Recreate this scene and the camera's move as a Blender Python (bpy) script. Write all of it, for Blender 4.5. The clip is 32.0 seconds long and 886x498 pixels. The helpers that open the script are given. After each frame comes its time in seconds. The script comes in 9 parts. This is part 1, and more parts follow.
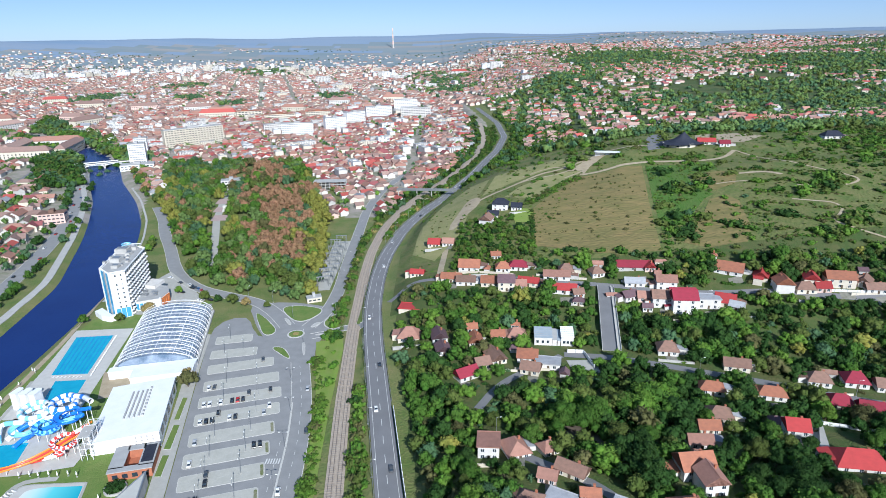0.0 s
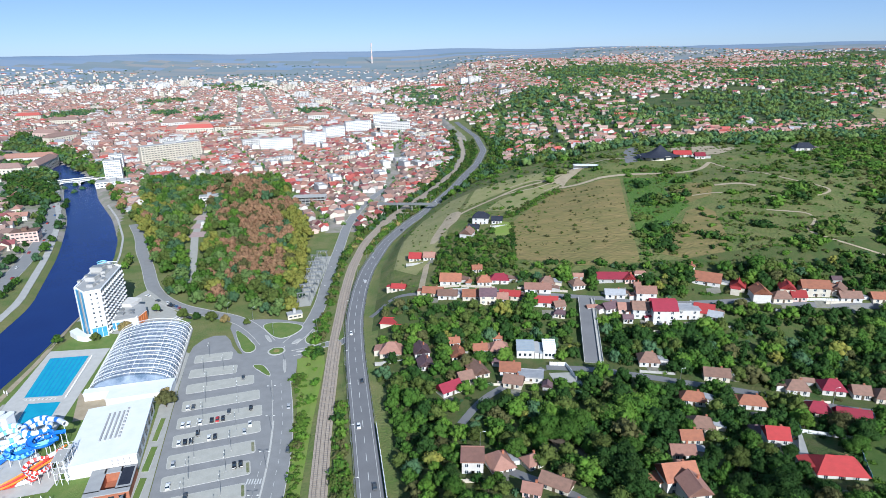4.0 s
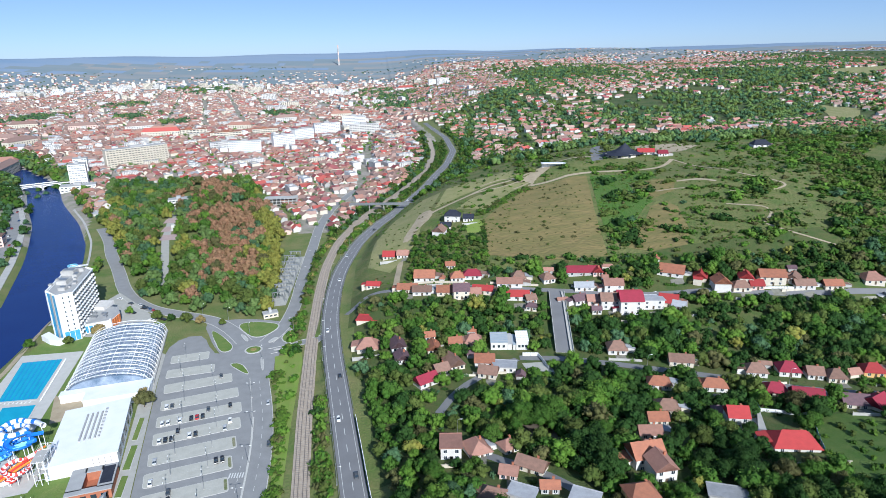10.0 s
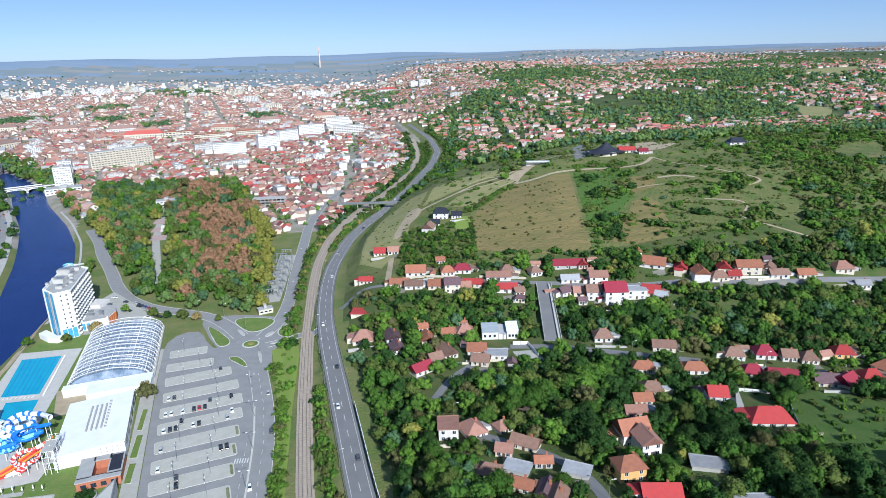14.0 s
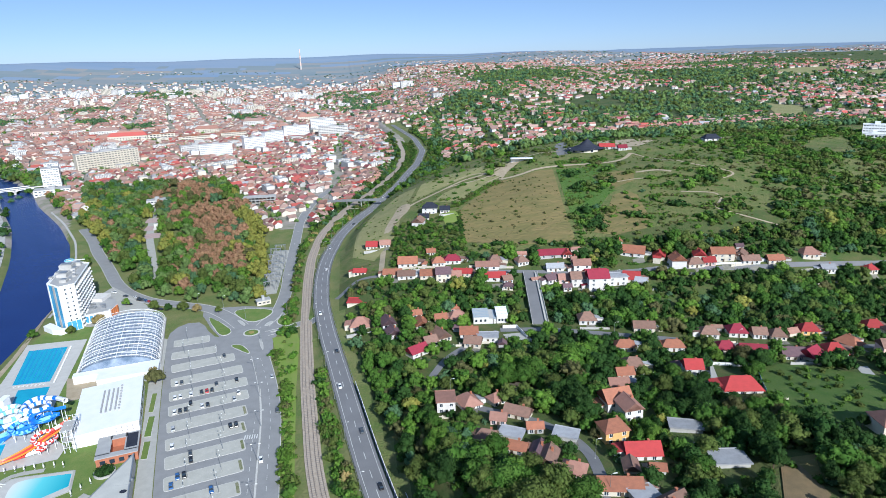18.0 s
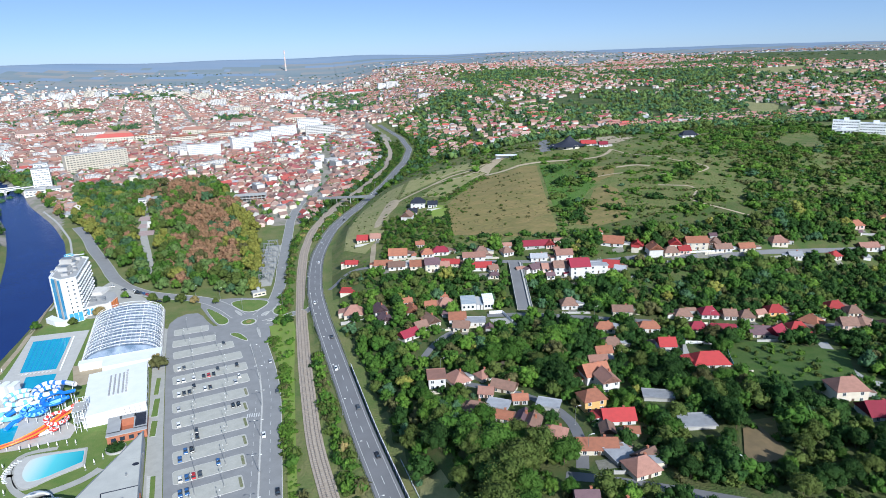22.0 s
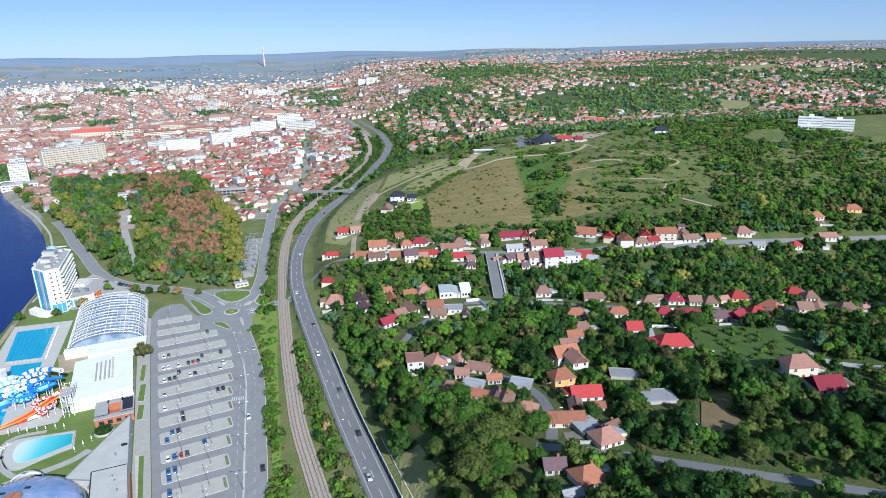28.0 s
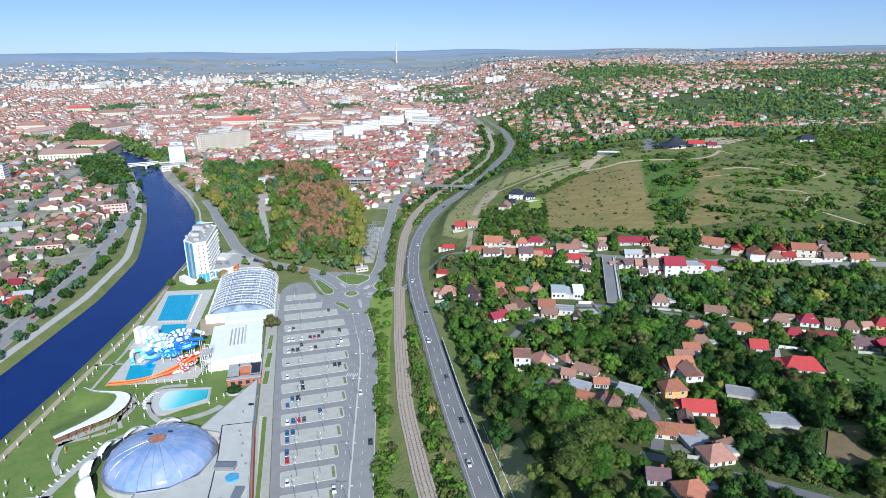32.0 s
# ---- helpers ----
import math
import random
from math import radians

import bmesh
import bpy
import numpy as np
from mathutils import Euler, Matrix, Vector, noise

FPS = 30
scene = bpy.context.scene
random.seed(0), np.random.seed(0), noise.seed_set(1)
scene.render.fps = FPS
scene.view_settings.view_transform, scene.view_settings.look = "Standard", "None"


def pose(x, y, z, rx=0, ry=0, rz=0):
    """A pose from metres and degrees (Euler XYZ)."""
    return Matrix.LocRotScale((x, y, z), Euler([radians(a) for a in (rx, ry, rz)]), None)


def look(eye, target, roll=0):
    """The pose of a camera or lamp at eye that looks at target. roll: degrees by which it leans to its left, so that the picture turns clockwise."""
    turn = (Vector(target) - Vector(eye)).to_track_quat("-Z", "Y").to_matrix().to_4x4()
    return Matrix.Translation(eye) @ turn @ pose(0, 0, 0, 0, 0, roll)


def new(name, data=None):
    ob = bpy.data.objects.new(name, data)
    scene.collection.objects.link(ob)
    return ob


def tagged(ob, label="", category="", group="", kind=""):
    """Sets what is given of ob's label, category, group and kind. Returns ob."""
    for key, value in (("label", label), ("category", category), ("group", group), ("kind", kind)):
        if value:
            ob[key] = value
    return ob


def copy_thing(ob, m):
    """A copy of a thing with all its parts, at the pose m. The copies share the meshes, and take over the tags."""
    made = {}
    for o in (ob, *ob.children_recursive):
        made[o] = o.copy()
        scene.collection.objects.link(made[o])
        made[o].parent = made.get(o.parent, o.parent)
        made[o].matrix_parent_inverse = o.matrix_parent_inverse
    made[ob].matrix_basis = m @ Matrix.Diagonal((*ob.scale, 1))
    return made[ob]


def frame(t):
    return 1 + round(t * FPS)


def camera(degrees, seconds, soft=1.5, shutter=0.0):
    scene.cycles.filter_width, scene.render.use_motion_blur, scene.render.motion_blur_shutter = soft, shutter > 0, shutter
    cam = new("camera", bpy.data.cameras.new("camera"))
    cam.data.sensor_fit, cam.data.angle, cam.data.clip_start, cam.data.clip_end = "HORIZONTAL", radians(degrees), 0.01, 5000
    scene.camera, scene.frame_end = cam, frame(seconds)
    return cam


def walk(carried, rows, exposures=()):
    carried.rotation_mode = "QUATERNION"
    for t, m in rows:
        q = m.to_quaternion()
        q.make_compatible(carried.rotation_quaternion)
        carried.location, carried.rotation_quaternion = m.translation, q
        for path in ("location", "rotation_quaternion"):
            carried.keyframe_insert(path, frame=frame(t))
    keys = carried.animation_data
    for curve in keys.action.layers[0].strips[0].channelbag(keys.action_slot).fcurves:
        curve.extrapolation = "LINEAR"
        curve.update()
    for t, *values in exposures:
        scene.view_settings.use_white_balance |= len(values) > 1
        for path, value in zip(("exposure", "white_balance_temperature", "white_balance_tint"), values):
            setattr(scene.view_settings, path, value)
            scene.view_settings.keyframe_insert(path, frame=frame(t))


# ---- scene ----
cam = camera(71.19, 32.0, soft=0.8)
# seconds, eye (metres), yaw to the left, pitch, roll (degrees)
FLIGHT = [
    (0, 0.00, 0.00, 162.50, 0.001, -19.216, -0.921),
    (1, -0.10, -0.02, 162.99, -0.508, -18.481, -0.939),
    (2, -0.03, 0.14, 162.98, -0.965, -18.021, -0.992),
    (3, -0.35, -0.02, 163.15, -1.472, -18.007, -0.965),
    (3.5, -0.21, 0.03, 163.05, -1.685, -17.999, -0.990),
    (5.5, -0.36, -0.48, 162.84, -2.610, -17.997, -1.001),
    (6, -0.52, -0.96, 162.99, -2.875, -18.013, -1.008),
    (7, -0.98, -2.30, 162.91, -3.384, -17.990, -1.005),
    (8, -1.36, -4.05, 162.90, -3.849, -17.968, -1.008),
    (9, -1.88, -6.09, 162.75, -4.304, -17.920, -1.062),
    (10, -2.72, -8.53, 162.62, -4.790, -17.891, -1.121),
    (11, -3.95, -11.12, 162.54, -5.242, -17.877, -1.183),
    (12, -5.60, -14.09, 162.45, -5.680, -17.843, -1.213),
    (13, -7.44, -17.42, 162.57, -6.096, -17.824, -1.233),
    (14, -9.20, -20.85, 162.32, -6.490, -17.757, -1.250),
    (14.5, -10.29, -22.70, 162.30, -6.718, -17.762, -1.282),
    (16.5, -14.29, -31.79, 161.92, -7.608, -17.696, -1.344),
    (17, -15.44, -34.37, 161.86, -7.849, -17.682, -1.372),
    (18, -17.52, -39.84, 161.54, -8.211, -17.645, -1.422),
    (19, -18.95, -45.23, 161.31, -8.516, -17.592, -1.501),
    (20, -20.12, -50.15, 161.27, -8.831, -17.578, -1.541),
    (21, -21.12, -54.74, 161.15, -9.178, -17.590, -1.573),
    (22, -22.06, -59.02, 161.05, -9.532, -17.604, -1.583),
    (23, -22.69, -62.85, 160.96, -9.834, -17.637, -1.567),
    (24, -23.23, -66.22, 160.96, -10.123, -17.662, -1.554),
    (25, -23.40, -68.65, 160.99, -10.429, -17.722, -1.499),
    (25.5, -23.26, -69.56, 161.00, -10.559, -17.732, -1.458),
    (27.5, -22.92, -71.84, 160.86, -11.226, -17.877, -1.300),
    (28, -22.99, -72.44, 160.87, -11.394, -17.937, -1.213),
    (28.5, -23.23, -73.02, 160.84, -10.951, -17.958, -1.153),
    (29, -23.46, -73.62, 160.85, -9.809, -17.967, -1.042),
    (29.5, -23.70, -74.14, 160.86, -8.150, -17.957, -0.925),
    (30, -23.96, -74.77, 160.84, -6.166, -17.936, -0.824),
    (30.5, -23.91, -75.42, 160.87, -4.021, -17.919, -0.733),
    (31, -23.83, -76.14, 160.80, -2.026, -17.887, -0.629),
    (31.5, -23.80, -76.87, 160.78, -0.900, -17.895, -0.577),
    (32, -23.65, -77.63, 160.82, -0.254, -17.914, -0.539),
]


def aim(x, y, z, yaw, pitch, roll):
    a, b = radians(yaw), radians(pitch)
    return look((x, y, z), (x - 100 * math.sin(a) * math.cos(b), y + 100 * math.cos(a) * math.cos(b), z + 100 * math.sin(b)), roll)


walk(cam, [(r[0], aim(*r[1:])) for r in FLIGHT])

# == world ==
SUN_AZ, SUN_EL = 161.0, 31.0  # degrees clockwise from +y; above the horizon
world = bpy.data.worlds.new("sky")
scene.world = world
world.use_nodes = True
wn = world.node_tree.nodes
sky = wn.new("ShaderNodeTexSky")
sky.sky_type, sky.sun_disc = "NISHITA", False
sky.sun_elevation, sky.sun_rotation = radians(SUN_EL), radians(SUN_AZ)
sky.altitude, sky.air_density, sky.dust_density, sky.ozone_density = 150, 0.55, 0.15, 1.0
tint = wn.new("ShaderNodeMix")
tint.data_type, tint.blend_type = "RGBA", "MULTIPLY"
tint.inputs[0].default_value, tint.inputs[7].default_value = 1.0, (0.88, 0.95, 1.17, 1)
world.node_tree.links.new(sky.outputs[0], tint.inputs[6])
even = wn.new("ShaderNodeMix")
even.data_type = "RGBA"
even.inputs[0].default_value, even.inputs[7].default_value = 0.42, (2.9, 4.5, 6.7, 1)
world.node_tree.links.new(tint.outputs[2], even.inputs[6])
world.node_tree.links.new(even.outputs[2], wn["Background"].inputs[0])
wn["Background"].inputs[1].default_value = 0.078
sun = new("sun", bpy.data.lights.new("sun", "SUN"))
sun.data.energy, sun.data.angle, sun.data.color = 4.9, radians(0.55), (1.0, 0.97, 0.93)
sun.matrix_world = look((math.sin(radians(SUN_AZ)) * math.cos(radians(SUN_EL)), math.cos(radians(SUN_AZ)) * math.cos(radians(SUN_EL)), math.sin(radians(SUN_EL))), (0, 0, 0))
scene.view_settings.exposure = 0.40
scene.view_settings.use_white_balance = True
scene.view_settings.white_balance_temperature, scene.view_settings.white_balance_tint = 5900, 8


# ---- materials ----
def mat(name, a, b=None, size=3.0, rough=0.8, bump=0.15, metal=0.0, vary=0.0, island=0.0, fine=0.4, spec=0.3, stretch=(1, 1, 1), spread=(0.5, 0.95), placed=False):
    """Two colours mixed by coarse and fine noise, brightness varied per object or per loose piece."""
    m = bpy.data.materials.new(name)
    m.use_nodes = True
    nt = m.node_tree
    n, ln = nt.nodes, nt.links.new
    p = n["Principled BSDF"]
    b = b or tuple(v * 0.8 for v in a)
    tc, mp = n.new("ShaderNodeTexCoord"), n.new("ShaderNodeMapping")
    mp.inputs["Scale"].default_value = stretch
    ln(n.new("ShaderNodeNewGeometry").outputs["Position"] if placed else tc.outputs["Object"], mp.inputs[0])
    co, fi = n.new("ShaderNodeTexNoise"), n.new("ShaderNodeTexNoise")
    co.inputs["Scale"].default_value, co.inputs["Detail"].default_value = 1.0 / size, 4
    fi.inputs["Scale"].default_value, fi.inputs["Detail"].default_value = 1.0 / fine, 3
    ln(mp.outputs[0], co.inputs[0]), ln(mp.outputs[0], fi.inputs[0])
    mm = n.new("ShaderNodeMath")
    mm.operation = "MULTIPLY_ADD"
    ln(fi.outputs[0], mm.inputs[0])
    mm.inputs[1].default_value = 0.45
    ln(co.outputs[0], mm.inputs[2])
    rp = n.new("ShaderNodeMapRange")
    rp.inputs[1].default_value, rp.inputs[2].default_value = spread
    ln(mm.outputs[0], rp.inputs[0])
    mix = n.new("ShaderNodeMix")
    mix.data_type = "RGBA"
    ln(rp.outputs[0], mix.inputs[0])
    mix.inputs[6].default_value, mix.inputs[7].default_value = (*a, 1), (*b, 1)
    out = mix.outputs[2]
    for amount, node, socket in ((vary, "ShaderNodeObjectInfo", "Random"), (island, "ShaderNodeNewGeometry", "Random Per Island")):
        if amount:
            src, hs, r2 = n.new(node), n.new("ShaderNodeHueSaturation"), n.new("ShaderNodeMapRange")
            ln(src.outputs[socket], r2.inputs[0])
            r2.inputs[3].default_value, r2.inputs[4].default_value = 1 - amount, 1 + amount
            ln(r2.outputs[0], hs.inputs["Value"])
            ln(out, hs.inputs["Color"])
            out = hs.outputs[0]
    ln(out, p.inputs["Base Color"])
    p.inputs["Roughness"].default_value, p.inputs["Metallic"].default_value = rough, metal
    p.inputs["Specular IOR Level"].default_value = spec
    if bump:
        bp = n.new("ShaderNodeBump")
        bp.inputs["Strength"].default_value, bp.inputs["Distance"].default_value = bump, fine
        ln(fi.outputs[0], bp.inputs["Height"])
        ln(bp.outputs[0], p.inputs["Normal"])
    return m


TOWNGROUND = mat("town_ground", (0.33, 0.29, 0.26), (0.17, 0.19, 0.11), 22, 0.95, 0.2, fine=5, spread=(0.6, 0.95))
SLOPEGROUND = mat("scrubby_slope", (0.045, 0.085, 0.024), (0.10, 0.112, 0.042), 28, 0.95, 0.5, fine=3)
GRASS = mat("grass", (0.095, 0.15, 0.036), (0.20, 0.19, 0.078), 14, 0.9, 0.5, fine=1.2)
LAWN = mat("lawn", (0.10, 0.18, 0.035), (0.17, 0.21, 0.06), 6, 0.9, 0.4, fine=0.6)
LIMELAWN = mat("lime_lawn", (0.17, 0.27, 0.04), (0.22, 0.26, 0.07), 5, 0.9, 0.4, fine=0.7)
WEEDS = mat("rough_weeds", (0.05, 0.098, 0.022), (0.11, 0.112, 0.042), 7, 0.95, 0.7, fine=0.8)
GARDENLAWN = mat("garden_lawn", (0.058, 0.118, 0.02), (0.095, 0.14, 0.034), 5, 0.9, 0.5, fine=0.8)
MEADOW = mat("meadow", (0.082, 0.130, 0.030), (0.172, 0.165, 0.064), 13, 0.95, 0.6, fine=2.0)
DRYFIELD = mat("dry_field", (0.235, 0.180, 0.075), (0.150, 0.142, 0.050), 10, 0.95, 0.5, fine=2.4, stretch=(0.5, 1.3, 1))
GREENFIELD = mat("green_field", (0.055, 0.14, 0.018), (0.095, 0.15, 0.035), 12, 0.95, 0.6, fine=1.5, stretch=(1.5, 0.4, 1))
DRYGRASS = mat("dry_grass", (0.29, 0.27, 0.125), (0.21, 0.22, 0.085), 9, 0.95, 0.5, fine=1.4)
DIRT = mat("dirt", (0.42, 0.35, 0.25), (0.33, 0.27, 0.18), 4, 0.95, 0.3)
ASPHALT = mat("asphalt", (0.275, 0.275, 0.272), (0.23, 0.23, 0.228), 5, 0.85, 0.1, fine=0.5)
ROADGREY = mat("road_asphalt", (0.165, 0.165, 0.17), (0.20, 0.20, 0.205), 8, 0.85, 0.1, fine=0.5)
PAVING = mat("pale_paving", (0.42, 0.41, 0.375), (0.35, 0.345, 0.31), 3, 0.85, 0.15, fine=0.3)
DECK = mat("pool_deck_tiles", (0.52, 0.51, 0.48), (0.45, 0.44, 0.41), 3, 0.8, 0.1, fine=0.4)
CONCRETE = mat("concrete", (0.46, 0.45, 0.42), (0.38, 0.37, 0.35), 4, 0.85, 0.15)
KERB = mat("kerb_stone", (0.55, 0.54, 0.5), (0.45, 0.44, 0.41), 1, 0.85, 0.1)
BAYPAVING = mat("bay_paving", (0.46, 0.45, 0.40), (0.385, 0.38, 0.335), 4, 0.9, 0.2, fine=0.5)
FADEDLINE = mat("faded_line_paint", (0.44, 0.44, 0.41), (0.40, 0.40, 0.37), 1, 0.8, 0.0)
LINE = mat("line_paint", (0.62, 0.62, 0.6), (0.5, 0.5, 0.48), 1, 0.7, 0.0)
BALLAST = mat("ballast", (0.44, 0.37, 0.30), (0.34, 0.28, 0.22), 2, 0.95, 0.6, fine=0.25)
SLEEPER = mat("sleeper", (0.33, 0.3, 0.27), (0.24, 0.21, 0.18), 1, 0.9, 0.2)
STEEL = mat("rail_steel", (0.23, 0.17, 0.13), (0.3, 0.26, 0.23), 1, 0.5, 0.05, metal=0.6)
# River: the sky's blue reflection is put into the base colour, specular low.
WATER = mat("river_water", (0.006, 0.022, 0.12), (0.008, 0.028, 0.14), 30, 0.25, 0.06, fine=1.6, spec=0.12)
POOLBLUE = mat("pool_water", (0.012, 0.30, 0.46), (0.02, 0.36, 0.52), 6, 0.08, 0.05, fine=0.8, spec=0.5)


def shelving(name, stops, x0, x1):
    """Pool water over a bed that deepens from x0 to x1."""
    m = mat(name, (0.1, 0.5, 0.6), None, 8, 0.08, 0.05, fine=0.8, spec=0.5)
    nt = m.node_tree
    pos = nt.nodes.new("ShaderNodeNewGeometry")
    sep = nt.nodes.new("ShaderNodeSeparateXYZ")
    span = nt.nodes.new("ShaderNodeMapRange")
    ramp = nt.nodes.new("ShaderNodeValToRGB")
    span.inputs["From Min"].default_value, span.inputs["From Max"].default_value = x0, x1
    while len(ramp.color_ramp.elements) < len(stops):
        ramp.color_ramp.elements.new(0.5)
    for e, (p, c) in zip(ramp.color_ramp.elements, stops):
        e.position, e.color = p, (*c, 1)
    nt.links.new(pos.outputs["Position"], sep.inputs[0])
    nt.links.new(sep.outputs["X"], span.inputs["Value"])
    nt.links.new(span.outputs["Result"], ramp.inputs["Fac"])
    bsdf = [n for n in nt.nodes if n.type == "BSDF_PRINCIPLED"][0]
    nt.links.new(ramp.outputs["Color"], bsdf.inputs["Base Color"])
    return m


SHELVING = shelving("lagoon_shelving", [(0.0, (0.72, 0.72, 0.66)), (0.22, (0.5, 0.72, 0.68)), (0.5, (0.13, 0.58, 0.62)), (1.0, (0.02, 0.36, 0.46))], -161.5, -138)
WHITE = mat("white_paint", (0.80, 0.80, 0.79), (0.73, 0.73, 0.72), 3, 0.6, 0.03)
WHITEMETAL = mat("white_metal", (0.82, 0.83, 0.84), (0.74, 0.76, 0.78), 5, 0.4, 0.02)
GLASS = mat("dark_glass", (0.02, 0.03, 0.045), (0.03, 0.045, 0.06), 3, 0.06, 0.0, spec=0.6)
BLUEGLASS = mat("blue_glass", (0.06, 0.30, 0.52), (0.10, 0.36, 0.58), 2, 0.1, 0.0, spec=0.6)
GREYROOF = mat("grey_roof", (0.40, 0.40, 0.39), (0.33, 0.33, 0.33), 4, 0.8, 0.1)
DARKROOF = mat("dark_slate_roof", (0.018, 0.022, 0.036), (0.03, 0.034, 0.05), 2, 0.75, 0.15, fine=0.4)
BRICK = mat("orange_brick", (0.42, 0.16, 0.09), (0.34, 0.13, 0.075), 2, 0.85, 0.2)
BARK = mat("bark", (0.12, 0.085, 0.06), (0.08, 0.06, 0.04), 0.6, 0.95, 0.5)
METAL = mat("galvanised_metal", (0.42, 0.43, 0.44), (0.35, 0.36, 0.37), 1, 0.4, 0.03, metal=0.7)
RUBBER = mat("rubber", (0.02, 0.02, 0.02), (0.03, 0.03, 0.03), 1, 0.85, 0.0)
LAMPGLASS = mat("lamp_glass", (0.8, 0.8, 0.75), (0.7, 0.7, 0.66), 1, 0.3, 0.0)
SLIDEBLUE = mat("slide_blue", (0.02, 0.16, 0.62), (0.03, 0.2, 0.66), 2, 0.3, 0.0)
SLIDEORANGE = mat("slide_orange", (0.85, 0.22, 0.03), (0.8, 0.27, 0.05), 2, 0.3, 0.0)
SLIDERED = mat("slide_red", (0.66, 0.05, 0.04), (0.6, 0.07, 0.06), 2, 0.3, 0.0)
SLIDEWHITE = mat("slide_white", (0.8, 0.8, 0.82), (0.72, 0.74, 0.78), 2, 0.3, 0.0)
SLIDECYAN = mat("slide_cyan", (0.2, 0.55, 0.75), (0.25, 0.6, 0.78), 2, 0.3, 0.0)


def leafy(name, a, b):
    """Leaves that pass some of the light through."""
    m = mat(name, a, b, 6, 0.8, 0.7, vary=0.16, island=0.2, fine=0.5, spec=0.15, spread=(0.55, 0.9), placed=True)
    n, ln = m.node_tree.nodes, m.node_tree.links.new
    bsdf, out = n["Principled BSDF"], n["Material Output"]
    through_, both = n.new("ShaderNodeBsdfTranslucent"), n.new("ShaderNodeMixShader")
    ln(bsdf.inputs["Base Color"].links[0].from_socket, through_.inputs[0])
    both.inputs[0].default_value = 0.15
    ln(bsdf.outputs[0], both.inputs[1]), ln(through_.outputs[0], both.inputs[2]), ln(both.outputs[0], out.inputs[0])
    return m


# foliage_bluish is lightened so that far trees carry haze in their colour.
LEAF = [leafy("foliage_green", (0.045, 0.113, 0.016), (0.072, 0.140, 0.023)), leafy("foliage_dark", (0.020, 0.056, 0.012), (0.036, 0.079, 0.017)),
        leafy("foliage_yellow_green", (0.250, 0.235, 0.050), (0.180, 0.210, 0.045)), leafy("foliage_rust", (0.330, 0.180, 0.108), (0.255, 0.165, 0.088)),
        leafy("foliage_ochre", (0.36, 0.27, 0.11), (0.28, 0.23, 0.09)), leafy("foliage_olive", (0.070, 0.106, 0.023), (0.101, 0.131, 0.032)),
        leafy("foliage_lime", (0.081, 0.176, 0.022), (0.117, 0.198, 0.031)), leafy("foliage_bluish", (0.055, 0.120, 0.056), (0.078, 0.145, 0.066)),
        leafy("foliage_brownish", (0.115, 0.110, 0.044), (0.088, 0.096, 0.034)), leafy("foliage_soft_green", (0.105, 0.180, 0.050), (0.140, 0.205, 0.065))]


def tiled(name, a, b):
    return mat(name, a, b, 2.2, 0.8, 0.35, vary=0.2, island=0.16, fine=0.45, stretch=(1, 1, 2.5))


ROOF = [tiled("orange_roof_tile", (0.36, 0.145, 0.085), (0.26, 0.11, 0.07)), tiled("brown_roof_tile", (0.24, 0.14, 0.105), (0.17, 0.105, 0.08)),
        tiled("red_roof_sheet", (0.37, 0.045, 0.045), (0.30, 0.04, 0.04)), tiled("crimson_roof_sheet", (0.26, 0.028, 0.05), (0.21, 0.026, 0.042)),
        tiled("pink_roof_tile", (0.36, 0.19, 0.145), (0.28, 0.15, 0.115)), tiled("grey_roof_sheet", (0.33, 0.34, 0.36), (0.26, 0.265, 0.28)),
        tiled("plum_roof_tile", (0.15, 0.09, 0.10), (0.11, 0.07, 0.08)), DARKROOF]
# Town roofs, duller than ROOF: distance haze put into the tile colours.
TOWNROOF = [tiled("hazy_orange_roof", (0.36, 0.185, 0.138), (0.285, 0.16, 0.125)), tiled("hazy_brown_roof", (0.275, 0.175, 0.145), (0.215, 0.15, 0.13)), tiled("bright_red_roof", (0.40, 0.09, 0.075), (0.34, 0.085, 0.07)),
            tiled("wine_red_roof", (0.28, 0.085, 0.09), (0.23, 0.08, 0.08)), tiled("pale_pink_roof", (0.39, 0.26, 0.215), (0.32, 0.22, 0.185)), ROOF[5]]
WALL = [mat("white_render", (0.63, 0.61, 0.58), (0.54, 0.52, 0.49), 2.5, 0.9, 0.1, vary=0.06, island=0.08), mat("cream_render", (0.62, 0.56, 0.46), (0.53, 0.48, 0.39), 2.5, 0.9, 0.1, vary=0.08, island=0.08),
        mat("pink_render", (0.66, 0.48, 0.42), (0.58, 0.42, 0.36), 2.5, 0.9, 0.1, vary=0.08, island=0.08), mat("ochre_render", (0.66, 0.42, 0.16), (0.58, 0.36, 0.14), 2.5, 0.9, 0.1, vary=0.06),
        mat("grey_render", (0.45, 0.44, 0.42), (0.36, 0.35, 0.33), 2.5, 0.9, 0.1, vary=0.08, island=0.1)]

# ---- mesh helpers ----
rng = np.random.default_rng(7)


